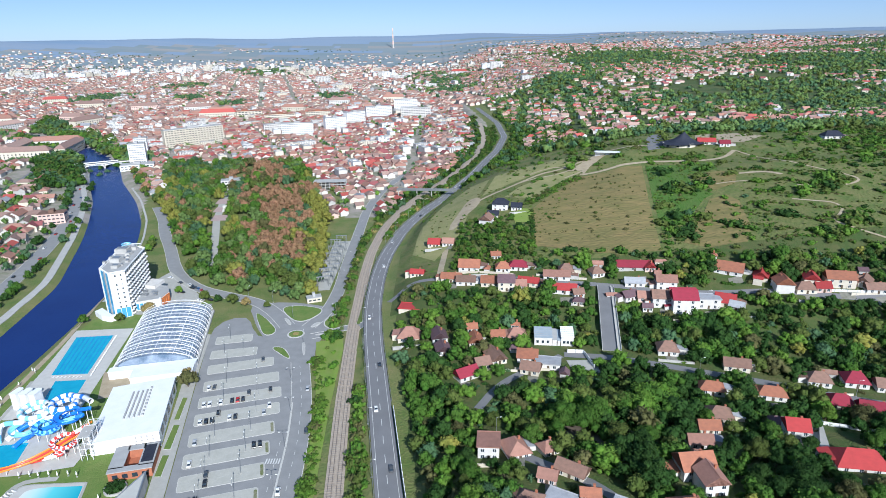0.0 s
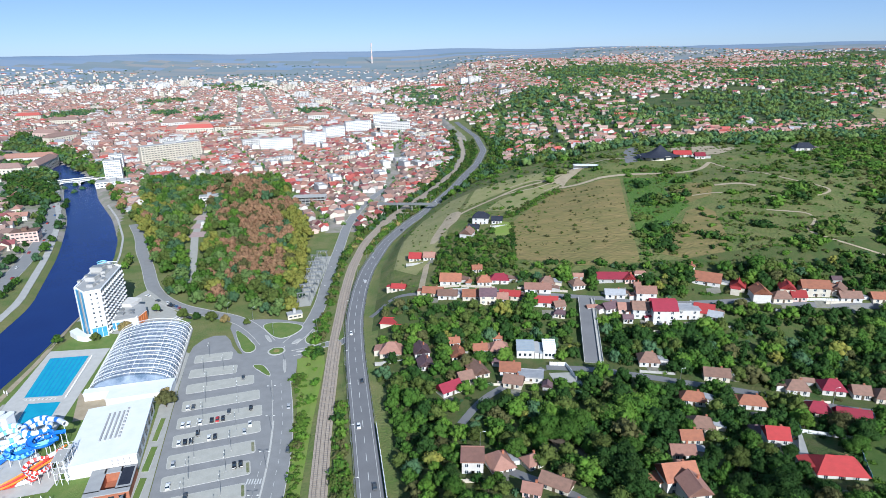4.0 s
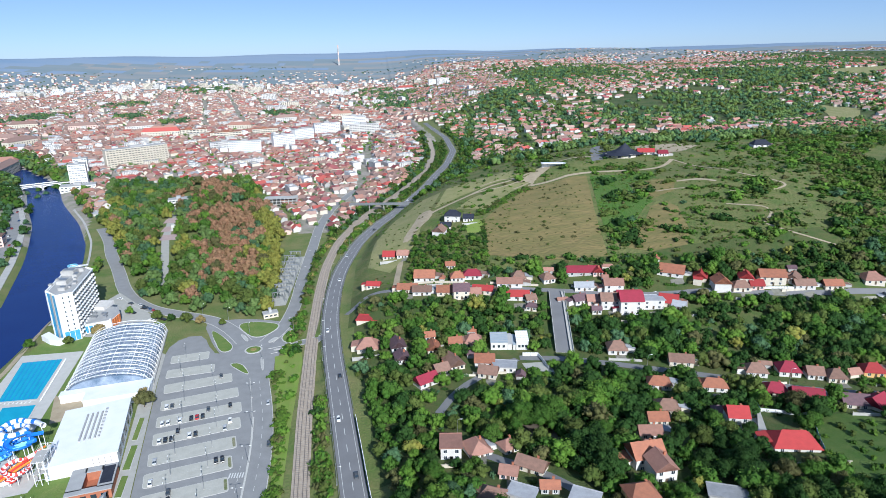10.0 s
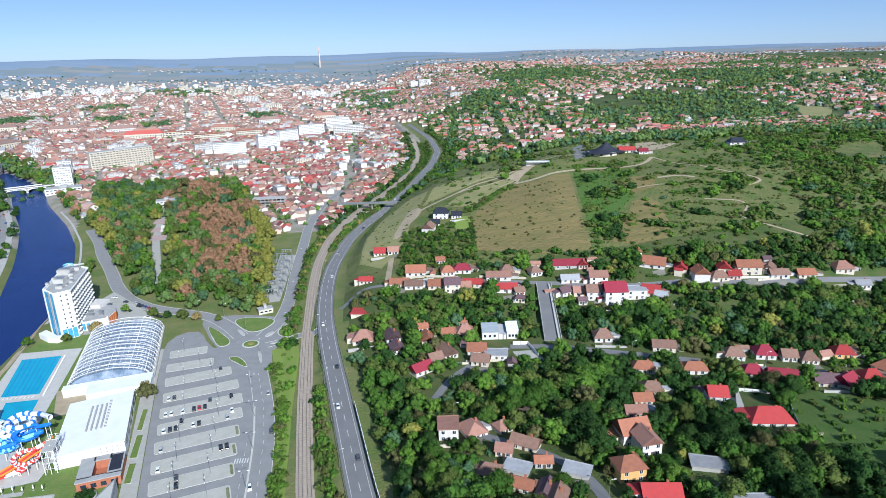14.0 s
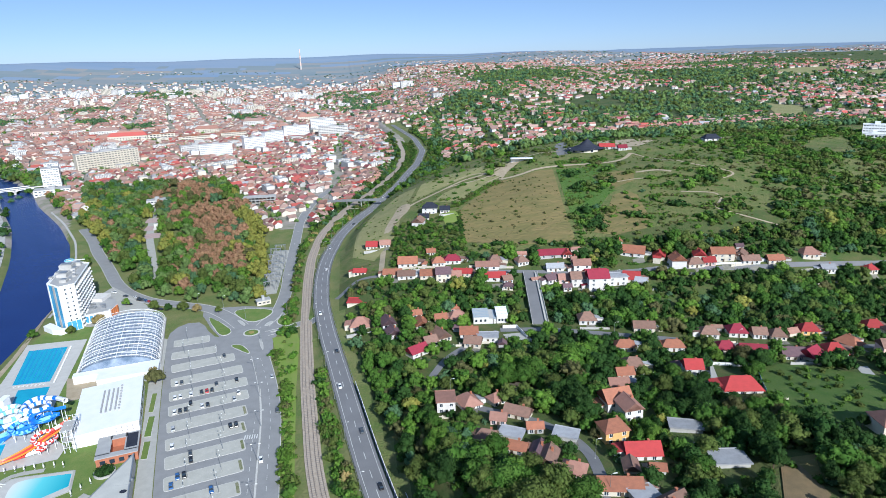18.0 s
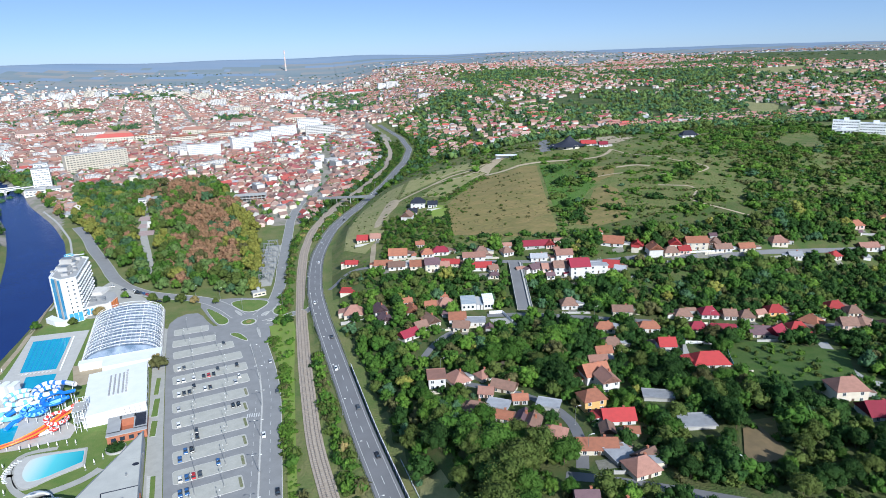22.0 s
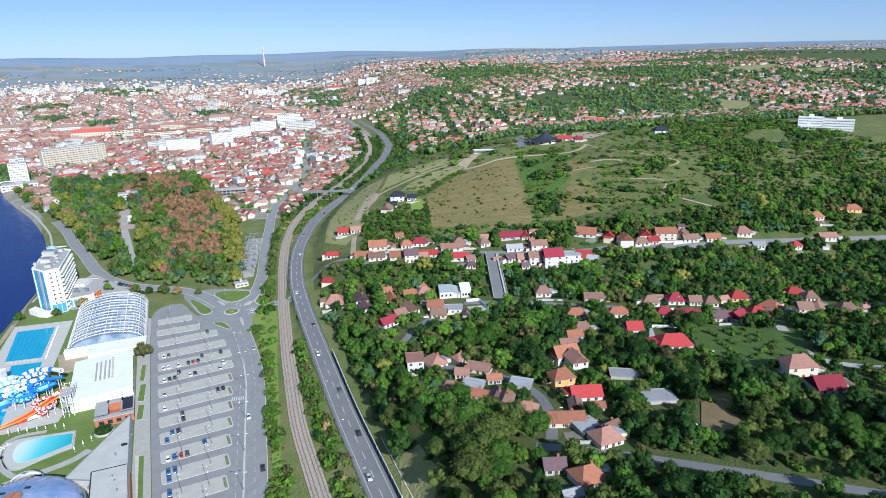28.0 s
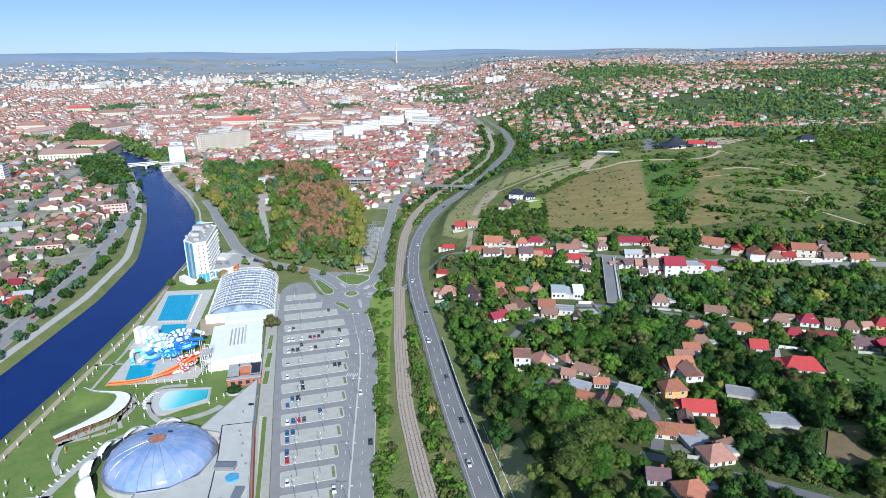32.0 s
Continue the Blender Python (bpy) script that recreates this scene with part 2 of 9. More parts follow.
def mesh(name, V, F, mats, MI=None, smooth=False):
    """A mesh from vertex rows and faces (an array of quads, or a list of mixed faces)."""
    me = bpy.data.meshes.new(name)
    V = np.asarray(V, np.float32)
    if isinstance(F, np.ndarray):
        k = F.shape[1]
        me.vertices.add(len(V))
        me.vertices.foreach_set("co", V.ravel())
        me.loops.add(F.size)
        me.loops.foreach_set("vertex_index", F.astype(np.int32).ravel())
        me.polygons.add(len(F))
        me.polygons.foreach_set("loop_start", np.arange(0, F.size, k, dtype=np.int32))
        me.update(calc_edges=True)
    else:
        me.from_pydata([tuple(map(float, v)) for v in V], [], [tuple(map(int, f)) for f in F])
    for m in mats if isinstance(mats, (list, tuple)) else [mats]:
        me.materials.append(m)
    if MI is not None:
        me.polygons.foreach_set("material_index", np.asarray(MI, np.int32))
    me.polygons.foreach_set("use_smooth", np.full(len(me.polygons), bool(smooth)))
    me.update()
    return me


def part(name, data, parent, label="", m=None):
    """Links a mesh as one object under a thing or a part, at the pose m within it."""
    ob = new(name, data)
    ob.parent = parent
    if m is not None:
        ob.matrix_basis = m
    if label:
        ob["label"] = label
    return ob


def thing(name, label, category, m=None, group="", kind=""):
    ob = new(name)
    ob.empty_display_size = 0.5
    if m is not None:
        ob.matrix_basis = m
    return tagged(ob, label, category, group, kind)


def structure(name, data, label, category):
    return tagged(new(name, data), label, category, kind="structure")


def stuff(name, data, label, category):
    return tagged(new(name, data), label, category, kind="stuff")


BOXF = [(0, 3, 2, 1), (4, 5, 6, 7), (0, 1, 5, 4), (1, 2, 6, 5), (2, 3, 7, 6), (3, 0, 4, 7)]


def boxv(x0, x1, y0, y1, z0, z1):
    return [(x0, y0, z0), (x1, y0, z0), (x1, y1, z0), (x0, y1, z0), (x0, y0, z1), (x1, y0, z1), (x1, y1, z1), (x0, y1, z1)]


class Bag:
    """Collects boxes and other pieces for one mesh."""

    def __init__(self):
        self.v, self.f, self.mi = [], [], []

    def add(self, v, f, mi=0, m=None):
        n = len(self.v)
        self.v += [tuple(m @ Vector(p)) for p in v] if m is not None else [tuple(p) for p in v]
        self.f += [tuple(i + n for i in q) for q in f]
        self.mi += [mi] * len(f)
        return self

    def box(self, x0, x1, y0, y1, z0, z1, mi=0, m=None):
        return self.add(boxv(x0, x1, y0, y1, z0, z1), BOXF, mi, m)

    def prism(self, ring, z0, z1, mi=0, m=None):
        n = len(ring)
        v = [(x, y, z0) for x, y in ring] + [(x, y, z1) for x, y in ring]
        f = [tuple(range(n, 2 * n)), tuple(reversed(range(n)))] + [(i, (i + 1) % n, n + (i + 1) % n, n + i) for i in range(n)]
        return self.add(v, f, mi, m)

    def tube(self, pts, r, sides=6, mi=0, cap=True):
        """A tube of radius r along points (r may be a list)."""
        pts = [Vector(p) for p in pts]
        rs = r if isinstance(r, (list, tuple)) else [r] * len(pts)
        v, f = [], []
        for i, p in enumerate(pts):
            d = (pts[min(i + 1, len(pts) - 1)] - pts[max(i - 1, 0)]).normalized()
            a = d.cross(Vector((0, 0, 1)))
            a = a.normalized() if a.length > 0.05 else Vector((1, 0, 0))
            b = d.cross(a)
            v += [p + rs[i] * (math.cos(t) * a + math.sin(t) * b) for t in (2 * math.pi * k / sides for k in range(sides))]
        for i in range(len(pts) - 1):
            for k in range(sides):
                f.append((i * sides + k, i * sides + (k + 1) % sides, (i + 1) * sides + (k + 1) % sides, (i + 1) * sides + k))
        if cap:
            f += [tuple(reversed(range(sides))), tuple(range((len(pts) - 1) * sides, len(pts) * sides))]
        return self.add(v, f, mi)

    def mesh(self, name, mats, smooth=False):
        return mesh(name, self.v, self.f, mats, self.mi, smooth)


def scatter(tpl, P, R, S, mi=None):
    """Copies of a template (V, quads) at places P, turned by R, scaled by S: joined arrays."""
    V, F, M0 = tpl
    n = len(P)
    c, s = np.cos(R)[:, None], np.sin(R)[:, None]
    S = np.asarray(S, float)
    if S.ndim == 1:
        S = np.repeat(S[:, None], 3, 1)
    X, Y, Z = V[None, :, 0] * S[:, :1], V[None, :, 1] * S[:, 1:2], V[None, :, 2] * S[:, 2:3]
    W = np.stack([c * X - s * Y + P[:, :1], s * X + c * Y + P[:, 1:2], Z + P[:, 2:3]], -1).reshape(-1, 3)
    FF = (F[None] + (np.arange(n) * len(V))[:, None, None]).reshape(-1, F.shape[1])
    MI = np.tile(M0, n) if mi is None else (M0[None] + np.asarray(mi)[:, None]).ravel()
    return W, FF, MI


def joined(lots):
    off, V, F, M = 0, [], [], []
    for v, f, m in lots:
        V.append(v), F.append(f + off), M.append(m)
        off += len(v)
    return np.concatenate(V), np.concatenate(F), np.concatenate(M)


# ---- the lie of the land ----
BYP_Y = [-300, 0, 80, 109, 175, 250, 304, 350, 400, 440, 506, 560, 602, 706, 850, 973, 1137, 1336, 1700, 6000]
BYP_X = [60, 13, -3, -8, -20, -31, -39, -44, -45, -43, -33, -15, 4, 38, 77, 99, 102, 84, 60, 0]
RAIL_Y = [-300, 0, 60, 113, 175, 246, 320, 400, 450, 510, 571, 620, 700, 820, 950, 1200, 1700]
RAIL_X = [60, 2, -15, -30, -41.5, -48, -53, -56, -56, -51, -37, -20, 10, 45, 65, 72, 40]
RIV_Y = [-700, 0, 160, 218, 320, 406, 510, 563, 639, 737, 824, 900, 1000, 1200, 1500]
RIV_X = [-236, -238, -240, -239, -242, -252, -288, -310, -348, -407, -453, -505, -590, -820, -1300]
HILL_Y = [-400, 0, 60, 120, 170, 230, 285, 320, 370, 413, 460, 531, 567, 640, 760, 900, 1100, 1500, 2500]
HILL_Z = [40, 34, 28, 23, 17, 9, 9, 16, 29, 35, 42, 50, 58, 58, 50, 44, 46, 60, 60]


def smooth1(y, ys, xs, w=12.0):
    return (np.interp(y - w, ys, xs) + np.interp(y, ys, xs) + np.interp(y + w, ys, xs)) / 3


def byp(y):
    return smooth1(y, BYP_Y, BYP_X)


def rail(y):
    return smooth1(y, RAIL_Y, RAIL_X) + 0.6


def river(y):
    return smooth1(y, RIV_Y, RIV_X)


def river_half(y):
    return np.interp(y, [160, 320, 510, 563, 737, 900], [20, 18, 24, 25, 20, 20])


def byp_z(y):
    return np.interp(y, [0, 500, 620, 760, 1000, 1400], [5, 5, 8, 10, 8, 6])


def height(x, y):
    """The height of the ground."""
    x, y = np.asarray(x, float), np.asarray(y, float)
    d = x - byp(y)
    yy = y - 20 * np.clip((190 - x) / 90, 0, 1) * np.clip((y - 270) / 40, 0, 1) * np.clip((470 - y) / 60, 0, 1)
    north = np.clip((yy - 300) / 80, 0, 1)
    f = (1 - north) * np.interp(d, [0, 8, 30, 60], [0.35, 0.5, 0.9, 1.0]) + north * np.interp(d, [0, 8, 60, 110, 180, 320, 420], [0.14, 0.25, 0.62, 0.8, 1.0, 1.06, 1.1])
    far = np.clip((y - 650) / 500, 0, 1)
    f = f * (1 - far) + far * np.interp(d, [0, 100, 250, 600, 1500], [0.1, 0.25, 0.8, 1.0, 1.5])
    z = (np.interp(yy - 8, HILL_Y, HILL_Z) + np.interp(yy, HILL_Y, HILL_Z) + np.interp(yy + 8, HILL_Y, HILL_Z)) / 3 * f
    z = z + 10 * np.clip((x - 170) / 100, 0, 1) * np.clip((560 - y) / 60, 0, 1) * np.clip((y - 285) / 35, 0, 1)
    # the bypass on its bank, the line beside it
    b = np.clip(1 - (np.abs(d) - 7.5) / 14, 0, 1)
    z = np.where(d > 0, z, 0.0)
    z = z * (1 - b) + (byp_z(y) - 0.25) * b
    r = np.clip(1 - (np.abs(x - rail(y)) - 6) / 7, 0, 1) * (d < -6)
    z = np.where(d < -6, z * (1 - r) + r * np.interp(y, [350, 485, 620, 900], [1.7, 4.0, 6.5, 6]), z)
    # far relief
    q = np.clip((y - 1400) / 1500, 0, 1) * np.clip((x - 50) / 500, 0, 1)
    z = z + q * 30 * (1 + np.sin(x / 310.0 + 0.7) * np.sin(y / 420.0 + x / 900.0))
    rad = np.hypot(x, y)
    ridge = 150 + 5 * np.sin(x / 420.0 + 1) + 4 * np.sin(x / 170.0) + 6 * np.clip((x - 200) / 1500, 0, 1) * np.sin(x / 260.0 + 2)
    z = z + np.clip((rad - 3300) / 1400, 0, 1) ** 1.5 * np.maximum(ridge - z, 0)
    # the river's bed and banks
    e = np.abs(x - river(y)) - river_half(y)
    z = np.where(y < 1250, z + np.interp(e, [-6, 5], [-6, 0]) * (1 - np.clip((y - 1100) / 150, 0, 1)), z)
    return z


def spaced(stops):
    out = [stops[0][0]]
    for (a, step), (b, _) in zip(stops, stops[1:]):
        n = max(1, round((b - a) / step))
        out += list(np.linspace(a, b, n + 1)[1:])
    return np.array(out)


GX = spaced([(-4900, 150), (-2000, 60), (-900, 12), (-480, 4), (440, 10), (900, 40), (2000, 150), (4900, 150)])
GY = spaced([(-900, 60), (-120, 10), (40, 4), (660, 6), (900, 20), (1700, 60), (3200, 90), (4900, 90)])
GXX, GYY = np.meshgrid(GX, GY, indexing="ij")
GZ = height(GXX, GYY)


def lie(x, y):
    """The height of the ground sheet itself at a place."""
    x, y = np.asarray(x, float), np.asarray(y, float)
    i = np.clip(np.searchsorted(GX, x) - 1, 0, len(GX) - 2)
    j = np.clip(np.searchsorted(GY, y) - 1, 0, len(GY) - 2)
    u, v = (x - GX[i]) / (GX[i + 1] - GX[i]), (y - GY[j]) / (GY[j + 1] - GY[j])
    return GZ[i, j] * (1 - u) * (1 - v) + GZ[i + 1, j] * u * (1 - v) + GZ[i, j + 1] * (1 - u) * v + GZ[i + 1, j + 1] * u * v


def inside(px, py, ring):
    r = np.array(ring, float)
    px, py = np.asarray(px, float), np.asarray(py, float)
    res = np.zeros(px.shape, bool)
    for (x1, y1), (x2, y2) in zip(r, np.roll(r, -1, 0)):
        hit = ((y1 > py) != (y2 > py)) & (px < (x2 - x1) * (py - y1) / (y2 - y1 + 1e-12) + x1)
        res ^= hit
    return res


def ground_sheet():
    ni, nj = len(GX), len(GY)
    V = np.stack([GXX, GYY, GZ], -1).reshape(-1, 3)
    idx = np.arange(ni * nj).reshape(ni, nj)
    F = np.stack([idx[:-1, :-1], idx[1:, :-1], idx[1:, 1:], idx[:-1, 1:]], -1).reshape(-1, 4)
    cx, cy = V[F].mean(1)[:, 0], V[F].mean(1)[:, 1]
    mi = np.zeros(len(F), int)
    d = cx - byp(cy)
    mi[(d > 12) & (cy > 375) & (cy < 700)] = 1
    mi[(d > 12) & (cy <= 375) & (cx < 520)] = 4
    mi[(d > 20) & (cy > 690)] = 6
    mi[(d < -16) & (cy > 560) & ~inside(cx, cy, [(-260, 480), (-385, 850), (-180, 835), (-120, 690), (-90, 552), (-80, 372)])] = 5
    mi[(cx < river(cy) - 48) & (cy > 40) & (cy < 1000)] = 5
    # Farther faces take bluer materials, as haze would tint them.
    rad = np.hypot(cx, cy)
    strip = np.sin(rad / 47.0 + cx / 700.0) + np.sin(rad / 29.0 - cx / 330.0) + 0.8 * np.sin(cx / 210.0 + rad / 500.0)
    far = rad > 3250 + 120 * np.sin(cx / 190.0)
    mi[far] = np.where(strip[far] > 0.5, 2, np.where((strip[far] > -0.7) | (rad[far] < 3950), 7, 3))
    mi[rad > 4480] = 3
    return mesh("ground", V, F, [GRASS, MEADOW, HAZEPLAIN, HAZEHILL, WEEDS, TOWNGROUND, SLOPEGROUND, HAZEGREEN], mi, True)


# Bluish greys of the distant ground: haze put into the base colours.
HAZEHILL = mat("haze_blue_hills", (0.17, 0.25, 0.355), (0.22, 0.275, 0.35), 400, 1.0, 0.0, fine=120, stretch=(0.3, 2.0, 1))
HAZEGREEN = mat("haze_blue_meadows", (0.165, 0.22, 0.245), (0.205, 0.245, 0.265), 260, 1.0, 0.0, fine=80, stretch=(0.3, 2.0, 1))
HAZEPLAIN = mat("haze_grey_plain", (0.19, 0.23, 0.25), (0.27, 0.265, 0.255), 300, 1.0, 0.0, fine=90, stretch=(0.3, 2.0, 1))
for node in HAZEPLAIN.node_tree.nodes:
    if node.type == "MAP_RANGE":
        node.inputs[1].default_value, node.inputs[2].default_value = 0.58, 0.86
structure("ground", ground_sheet(), "grassy ground rolling from flat river plain to a green hill", "ground")


def ribbon(xs, ys, half, lift, mats, zs=None, off=0.0, name="strip", edge=0.0):
    """A strip along a line of places, laid on the ground; edge: the depth of its sides."""
    p = np.stack([xs, ys], -1).astype(float)
    t = np.gradient(p, axis=0)
    t /= np.linalg.norm(t, axis=1)[:, None]
    nrm = np.stack([t[:, 1], -t[:, 0]], -1)
    k = max(2, int(np.max(half) / 2) + 1)
    offs = np.linspace(-1, 1, k)
    half = np.broadcast_to(half, len(p))
    V = []
    for o in offs:
        q = p + nrm * (o * half + off)[:, None]
        z = (zs if zs is not None else lie(q[:, 0], q[:, 1])) + lift
        V.append(np.column_stack([q, np.broadcast_to(z, len(q))]))
    if edge:
        V = [V[0] - (0, 0, edge)] + V + [V[-1] - (0, 0, edge)]
        k += 2
    V = np.array(V)
    n = len(p)
    idx = np.arange(k * n).reshape(k, n)
    F = np.stack([idx[:-1, :-1], idx[1:, :-1], idx[1:, 1:], idx[:-1, 1:]], -1).reshape(-1, 4)
    return mesh(name, V.reshape(-1, 3), F, mats)


def along(pts, step=4.0):
    """Evenly spaced places along a smoothed line through points."""
    p = np.array(pts, float)
    for _ in range(2):
        q = np.empty((2 * len(p) - 2, 2))
        q[0::2], q[1::2] = 0.75 * p[:-1] + 0.25 * p[1:], 0.25 * p[:-1] + 0.75 * p[1:]
        p = np.vstack([p[:1], q, p[-1:]])
    s = np.r_[0, np.cumsum(np.hypot(*np.diff(p, axis=0).T))]
    u = np.arange(0, s[-1], step)
    return np.interp(u, s, p[:, 0]), np.interp(u, s, p[:, 1])


def sheet(ring, lift, mats, name="sheet", step=4.0, flat=None, rounds=0):
    """A sheet over a polygon, laid on the ground."""
    bm = bmesh.new()
    p = np.array(ring, float)
    for _ in range(rounds):
        q = np.roll(p, -1, 0)
        p = np.stack([0.75 * p + 0.25 * q, 0.25 * p + 0.75 * q], 1).reshape(-1, 2)
    f = bm.faces.new([bm.verts.new((x, y, 0)) for x, y in p])
    if flat is None:
        for axis in (0, 1):
            for c in np.arange(math.ceil(p[:, axis].min() / step) * step, p[:, axis].max(), step):
                co, no = [0, 0, 0], [0, 0, 0]
                co[axis], no[axis] = c, 1
                bmesh.ops.bisect_plane(bm, geom=bm.verts[:] + bm.edges[:] + bm.faces[:], plane_co=co, plane_no=no)
    bm.normal_update()
    if sum(f.normal.z for f in bm.faces) < 0:
        bmesh.ops.reverse_faces(bm, faces=bm.faces[:])
    for v in bm.verts:
        v.co.z = (float(lie(v.co.x, v.co.y)) if flat is None else flat) + lift
    me = bpy.data.meshes.new(name)
    bm.to_mesh(me)
    bm.free()
    me.materials.append(mats)
    return me


# ---- river ----
ry = np.arange(-600, 1180, 6.0)
structure("water", ribbon(river(ry), ry, river_half(ry) + 4, 0, WATER, zs=-2.6, name="water"), "deep blue calm river water between grassy banks", "river")

# ---- roads, line and paths ----
by = np.arange(-200, 1400, 5.0)
structure("road_1", ribbon(byp(by), by, 5.1, 0.05, ROADGREY, zs=byp_z(by), name="road"), "grey asphalt bypass with white dashed centre line", "road")
LANES = []  # village lanes
KEEP_OUT = []  # (xs, ys, half width): lines where nothing grows


def lane_marks(name, fx, y0, y1, zf, off, dash=4.0, gap=6.0, w=0.09, parent=None):
    bag = Bag()
    y = y0
    while y < y1:
        ya, yb = y, y + dash
        p, q = Vector((float(fx(ya)), ya)), Vector((float(fx(yb)), yb))
        n = Vector(((q - p).y, -(q - p).x)).normalized()
        v = [(*(p + n * (off - w)), float(zf(ya))), (*(p + n * (off + w)), float(zf(ya))), (*(q + n * (off + w)), float(zf(yb))), (*(q + n * (off - w)), float(zf(yb)))]
        bag.add(v, [(0, 1, 2, 3)])
        y += dash + gap
    return structure(name, bag.mesh(name, LINE), "white painted road line", "road marking")


for off, dash, gap in ((0.0, 5, 7), (3.7, 12, 0), (-3.7, 12, 0)):
    lane_marks("line_marking", byp, 20, 1300, lambda y: byp_z(y) + 0.09, off, dash, gap, 0.12 if gap else 0.09)

ly = np.arange(-150, 1150, 5.0)
rail_z = lie(rail(ly), ly)
rail_z = np.convolve(np.pad(rail_z, 6, mode="edge"), np.ones(13) / 13, "valid")
structure("railway_bed", ribbon(rail(ly), ly, 3.6, 0.35, BALLAST, zs=rail_z, name="railway_bed", edge=0.8), "brown gravel railway bed", "railway bed")


def track(off):
    t = thing("railway_track", "rusty steel railway track on concrete sleepers", "railway track", group="tracks beside the bypass")
    y = np.arange(40, 900, 4.0)
    x = rail(y)
    z = np.interp(y, ly, rail_z) + 0.42
    for side in (-0.75, 0.75):
        b = Bag()
        for w, h in ((0.07, 0.14),):
            me = ribbon(x, y, w + 0.03, h, STEEL, zs=z, off=off + side, name="rail", edge=0.14)
        part("rail", me, t, "rust-brown steel rail")
    b = Bag()
    for yy in np.arange(45, 520, 1.3):
        xx, zz = float(rail(yy)), float(np.interp(yy, ly, rail_z)) + 0.38
        a = math.atan2(float(rail(yy + 2) - rail(yy - 2)), 4.0)
        b.box(off - 1.25, off + 1.25, -0.14, 0.14, 0, 0.12, 0, pose(xx, yy, zz, 0, 0, -math.degrees(a)))
    part("sleepers", b.mesh("sleepers", SLEEPER), t, "weathered sleepers")["kind"] = "stuff"


track(-1.7)
track(1.7)
KEEP_OUT += [(byp(by), by, 9.5), (rail(ly), ly, 7.0)]


def street(name, pts, half, label, material=None, lift=0.12, kerb=True, flat=None):
    xs, ys = along(pts)
    ob = structure(name, ribbon(xs, ys, half, lift, material or ASPHALT, name=name), label, "road")
    if kerb:
        for s in (-1, 1):
            structure("kerb", ribbon(xs, ys, 0.16, lift + 0.13, KERB, off=s * (half + 0.1), name="kerb", edge=0.16), "pale stone kerb", "kerb")
    KEEP_OUT.append((xs, ys, half + 2.0))
    if not kerb and half >= 2:
        LANES.append((xs, ys, half))
    return ob


AVE = [(-42, 20), (-49, 70), (-55, 116), (-57, 144), (-60.5, 189), (-63, 223), (-67.5, 252), (-77, 292)]
street("road_2", AVE, 4.6, "grey asphalt avenue beside the car park")
street("road_3", [(-80, 330), (-72, 352), (-70, 390), (-72, 430), (-73, 533), (-74, 590), (-64, 680), (-40, 760)], 4.2, "grey asphalt street along the park")
street("road_4", [(-93, 332), (-104, 350), (-120, 368), (-146, 380), (-169, 392), (-195, 421), (-222, 478), (-245, 520), (-262, 560), (-290, 610)], 4.5, "grey asphalt street round the park")
street("road_5", [(-76, 318), (-66, 322), (-52, 326), (-36, 327)], 3.2, "short asphalt road to the level crossing")
street("road_6", [(-275, 60), (-276, 200), (-280, 249), (-289, 307), (-299, 374), (-320, 466), (-356, 572), (-410, 690), (-449, 765), (-500, 850)], 6.0, "riverside asphalt street lined with trees")
street("road_7", [(-150, 366), (-150, 352), (-158, 340), (-175, 352)], 3.0, "asphalt drive to the hotel forecourt", kerb=False)
# riverside walks
wy = np.arange(40, 830, 5.0)
structure("footpath", ribbon(river(wy) - river_half(wy) - 8.2, wy, 2.6, 0.3, CONCRETE, name="footpath", edge=0.5), "pale concrete riverside walk", "footpath")
xs, ys = along([(-206, 40), (-206.5, 100), (-207.7, 144), (-209, 172), (-209.8, 200), (-210, 225), (-210.3, 256), (-214, 290), (-217.5, 325), (-226, 370), (-234, 410), (-256, 480), (-277, 540), (-300, 590)], 4.0)
structure("footpath", ribbon(xs, ys, 1.5, 0.2, DIRT, name="footpath"), "sandy riverside footpath", "footpath")
wy = np.arange(372, 700, 5.0)
structure("bank_kerb", ribbon(river(wy) + river_half(wy) + 5.6, wy, 0.9, 0.25, CONCRETE, name="bank_kerb", edge=0.5), "pale concrete edge of the river bank", "kerb")
# streets of the village and paths on the hill
street("road_8", [(-34, 352), (-20, 366), (-2, 364), (26, 361), (61, 354), (87, 348), (104, 345), (138, 333), (182, 330), (214, 318), (245, 312), (330, 306), (420, 300)], 2.0, "narrow asphalt village street", ROADGREY, kerb=False)
LANES.pop()
street("road_9", [(60, 276), (86, 272), (110, 262), (150, 246), (190, 226), (230, 216), (300, 206), (420, 190)], 2.5, "narrow asphalt village street", ROADGREY, kerb=False)
street("road_10", [(18, 205), (30, 190), (52, 172), (62, 150), (60, 128), (52, 108)], 2.2, "narrow asphalt lane between houses", ROADGREY, kerb=False)
street("road_11", [(46, 108), (70, 96), (90, 84), (120, 66), (160, 40)], 2.4, "narrow asphalt lane", ROADGREY, kerb=False)
street("road_12", [(14, 230), (24, 248), (40, 262), (60, 276)], 2.0, "narrow asphalt lane", ROADGREY, kerb=False)
street("road_13", [(216, 192), (200, 160), (196, 140), (230, 120)], 2.6, "pale concrete lane", CONCRETE, kerb=False)
street("road_14", [(-3, 362), (-1, 387), (2, 417), (6, 451), (10, 462)], 2.0, "pale gravel drive", DIRT, kerb=False)
structure("yard", sheet([(3, 450), (10, 448), (18, 470), (30, 490), (33, 512), (22, 512), (15, 488)], 0.24, DIRT, "yard", rounds=1), "pale gravel parking yard beside the drive", "yard")
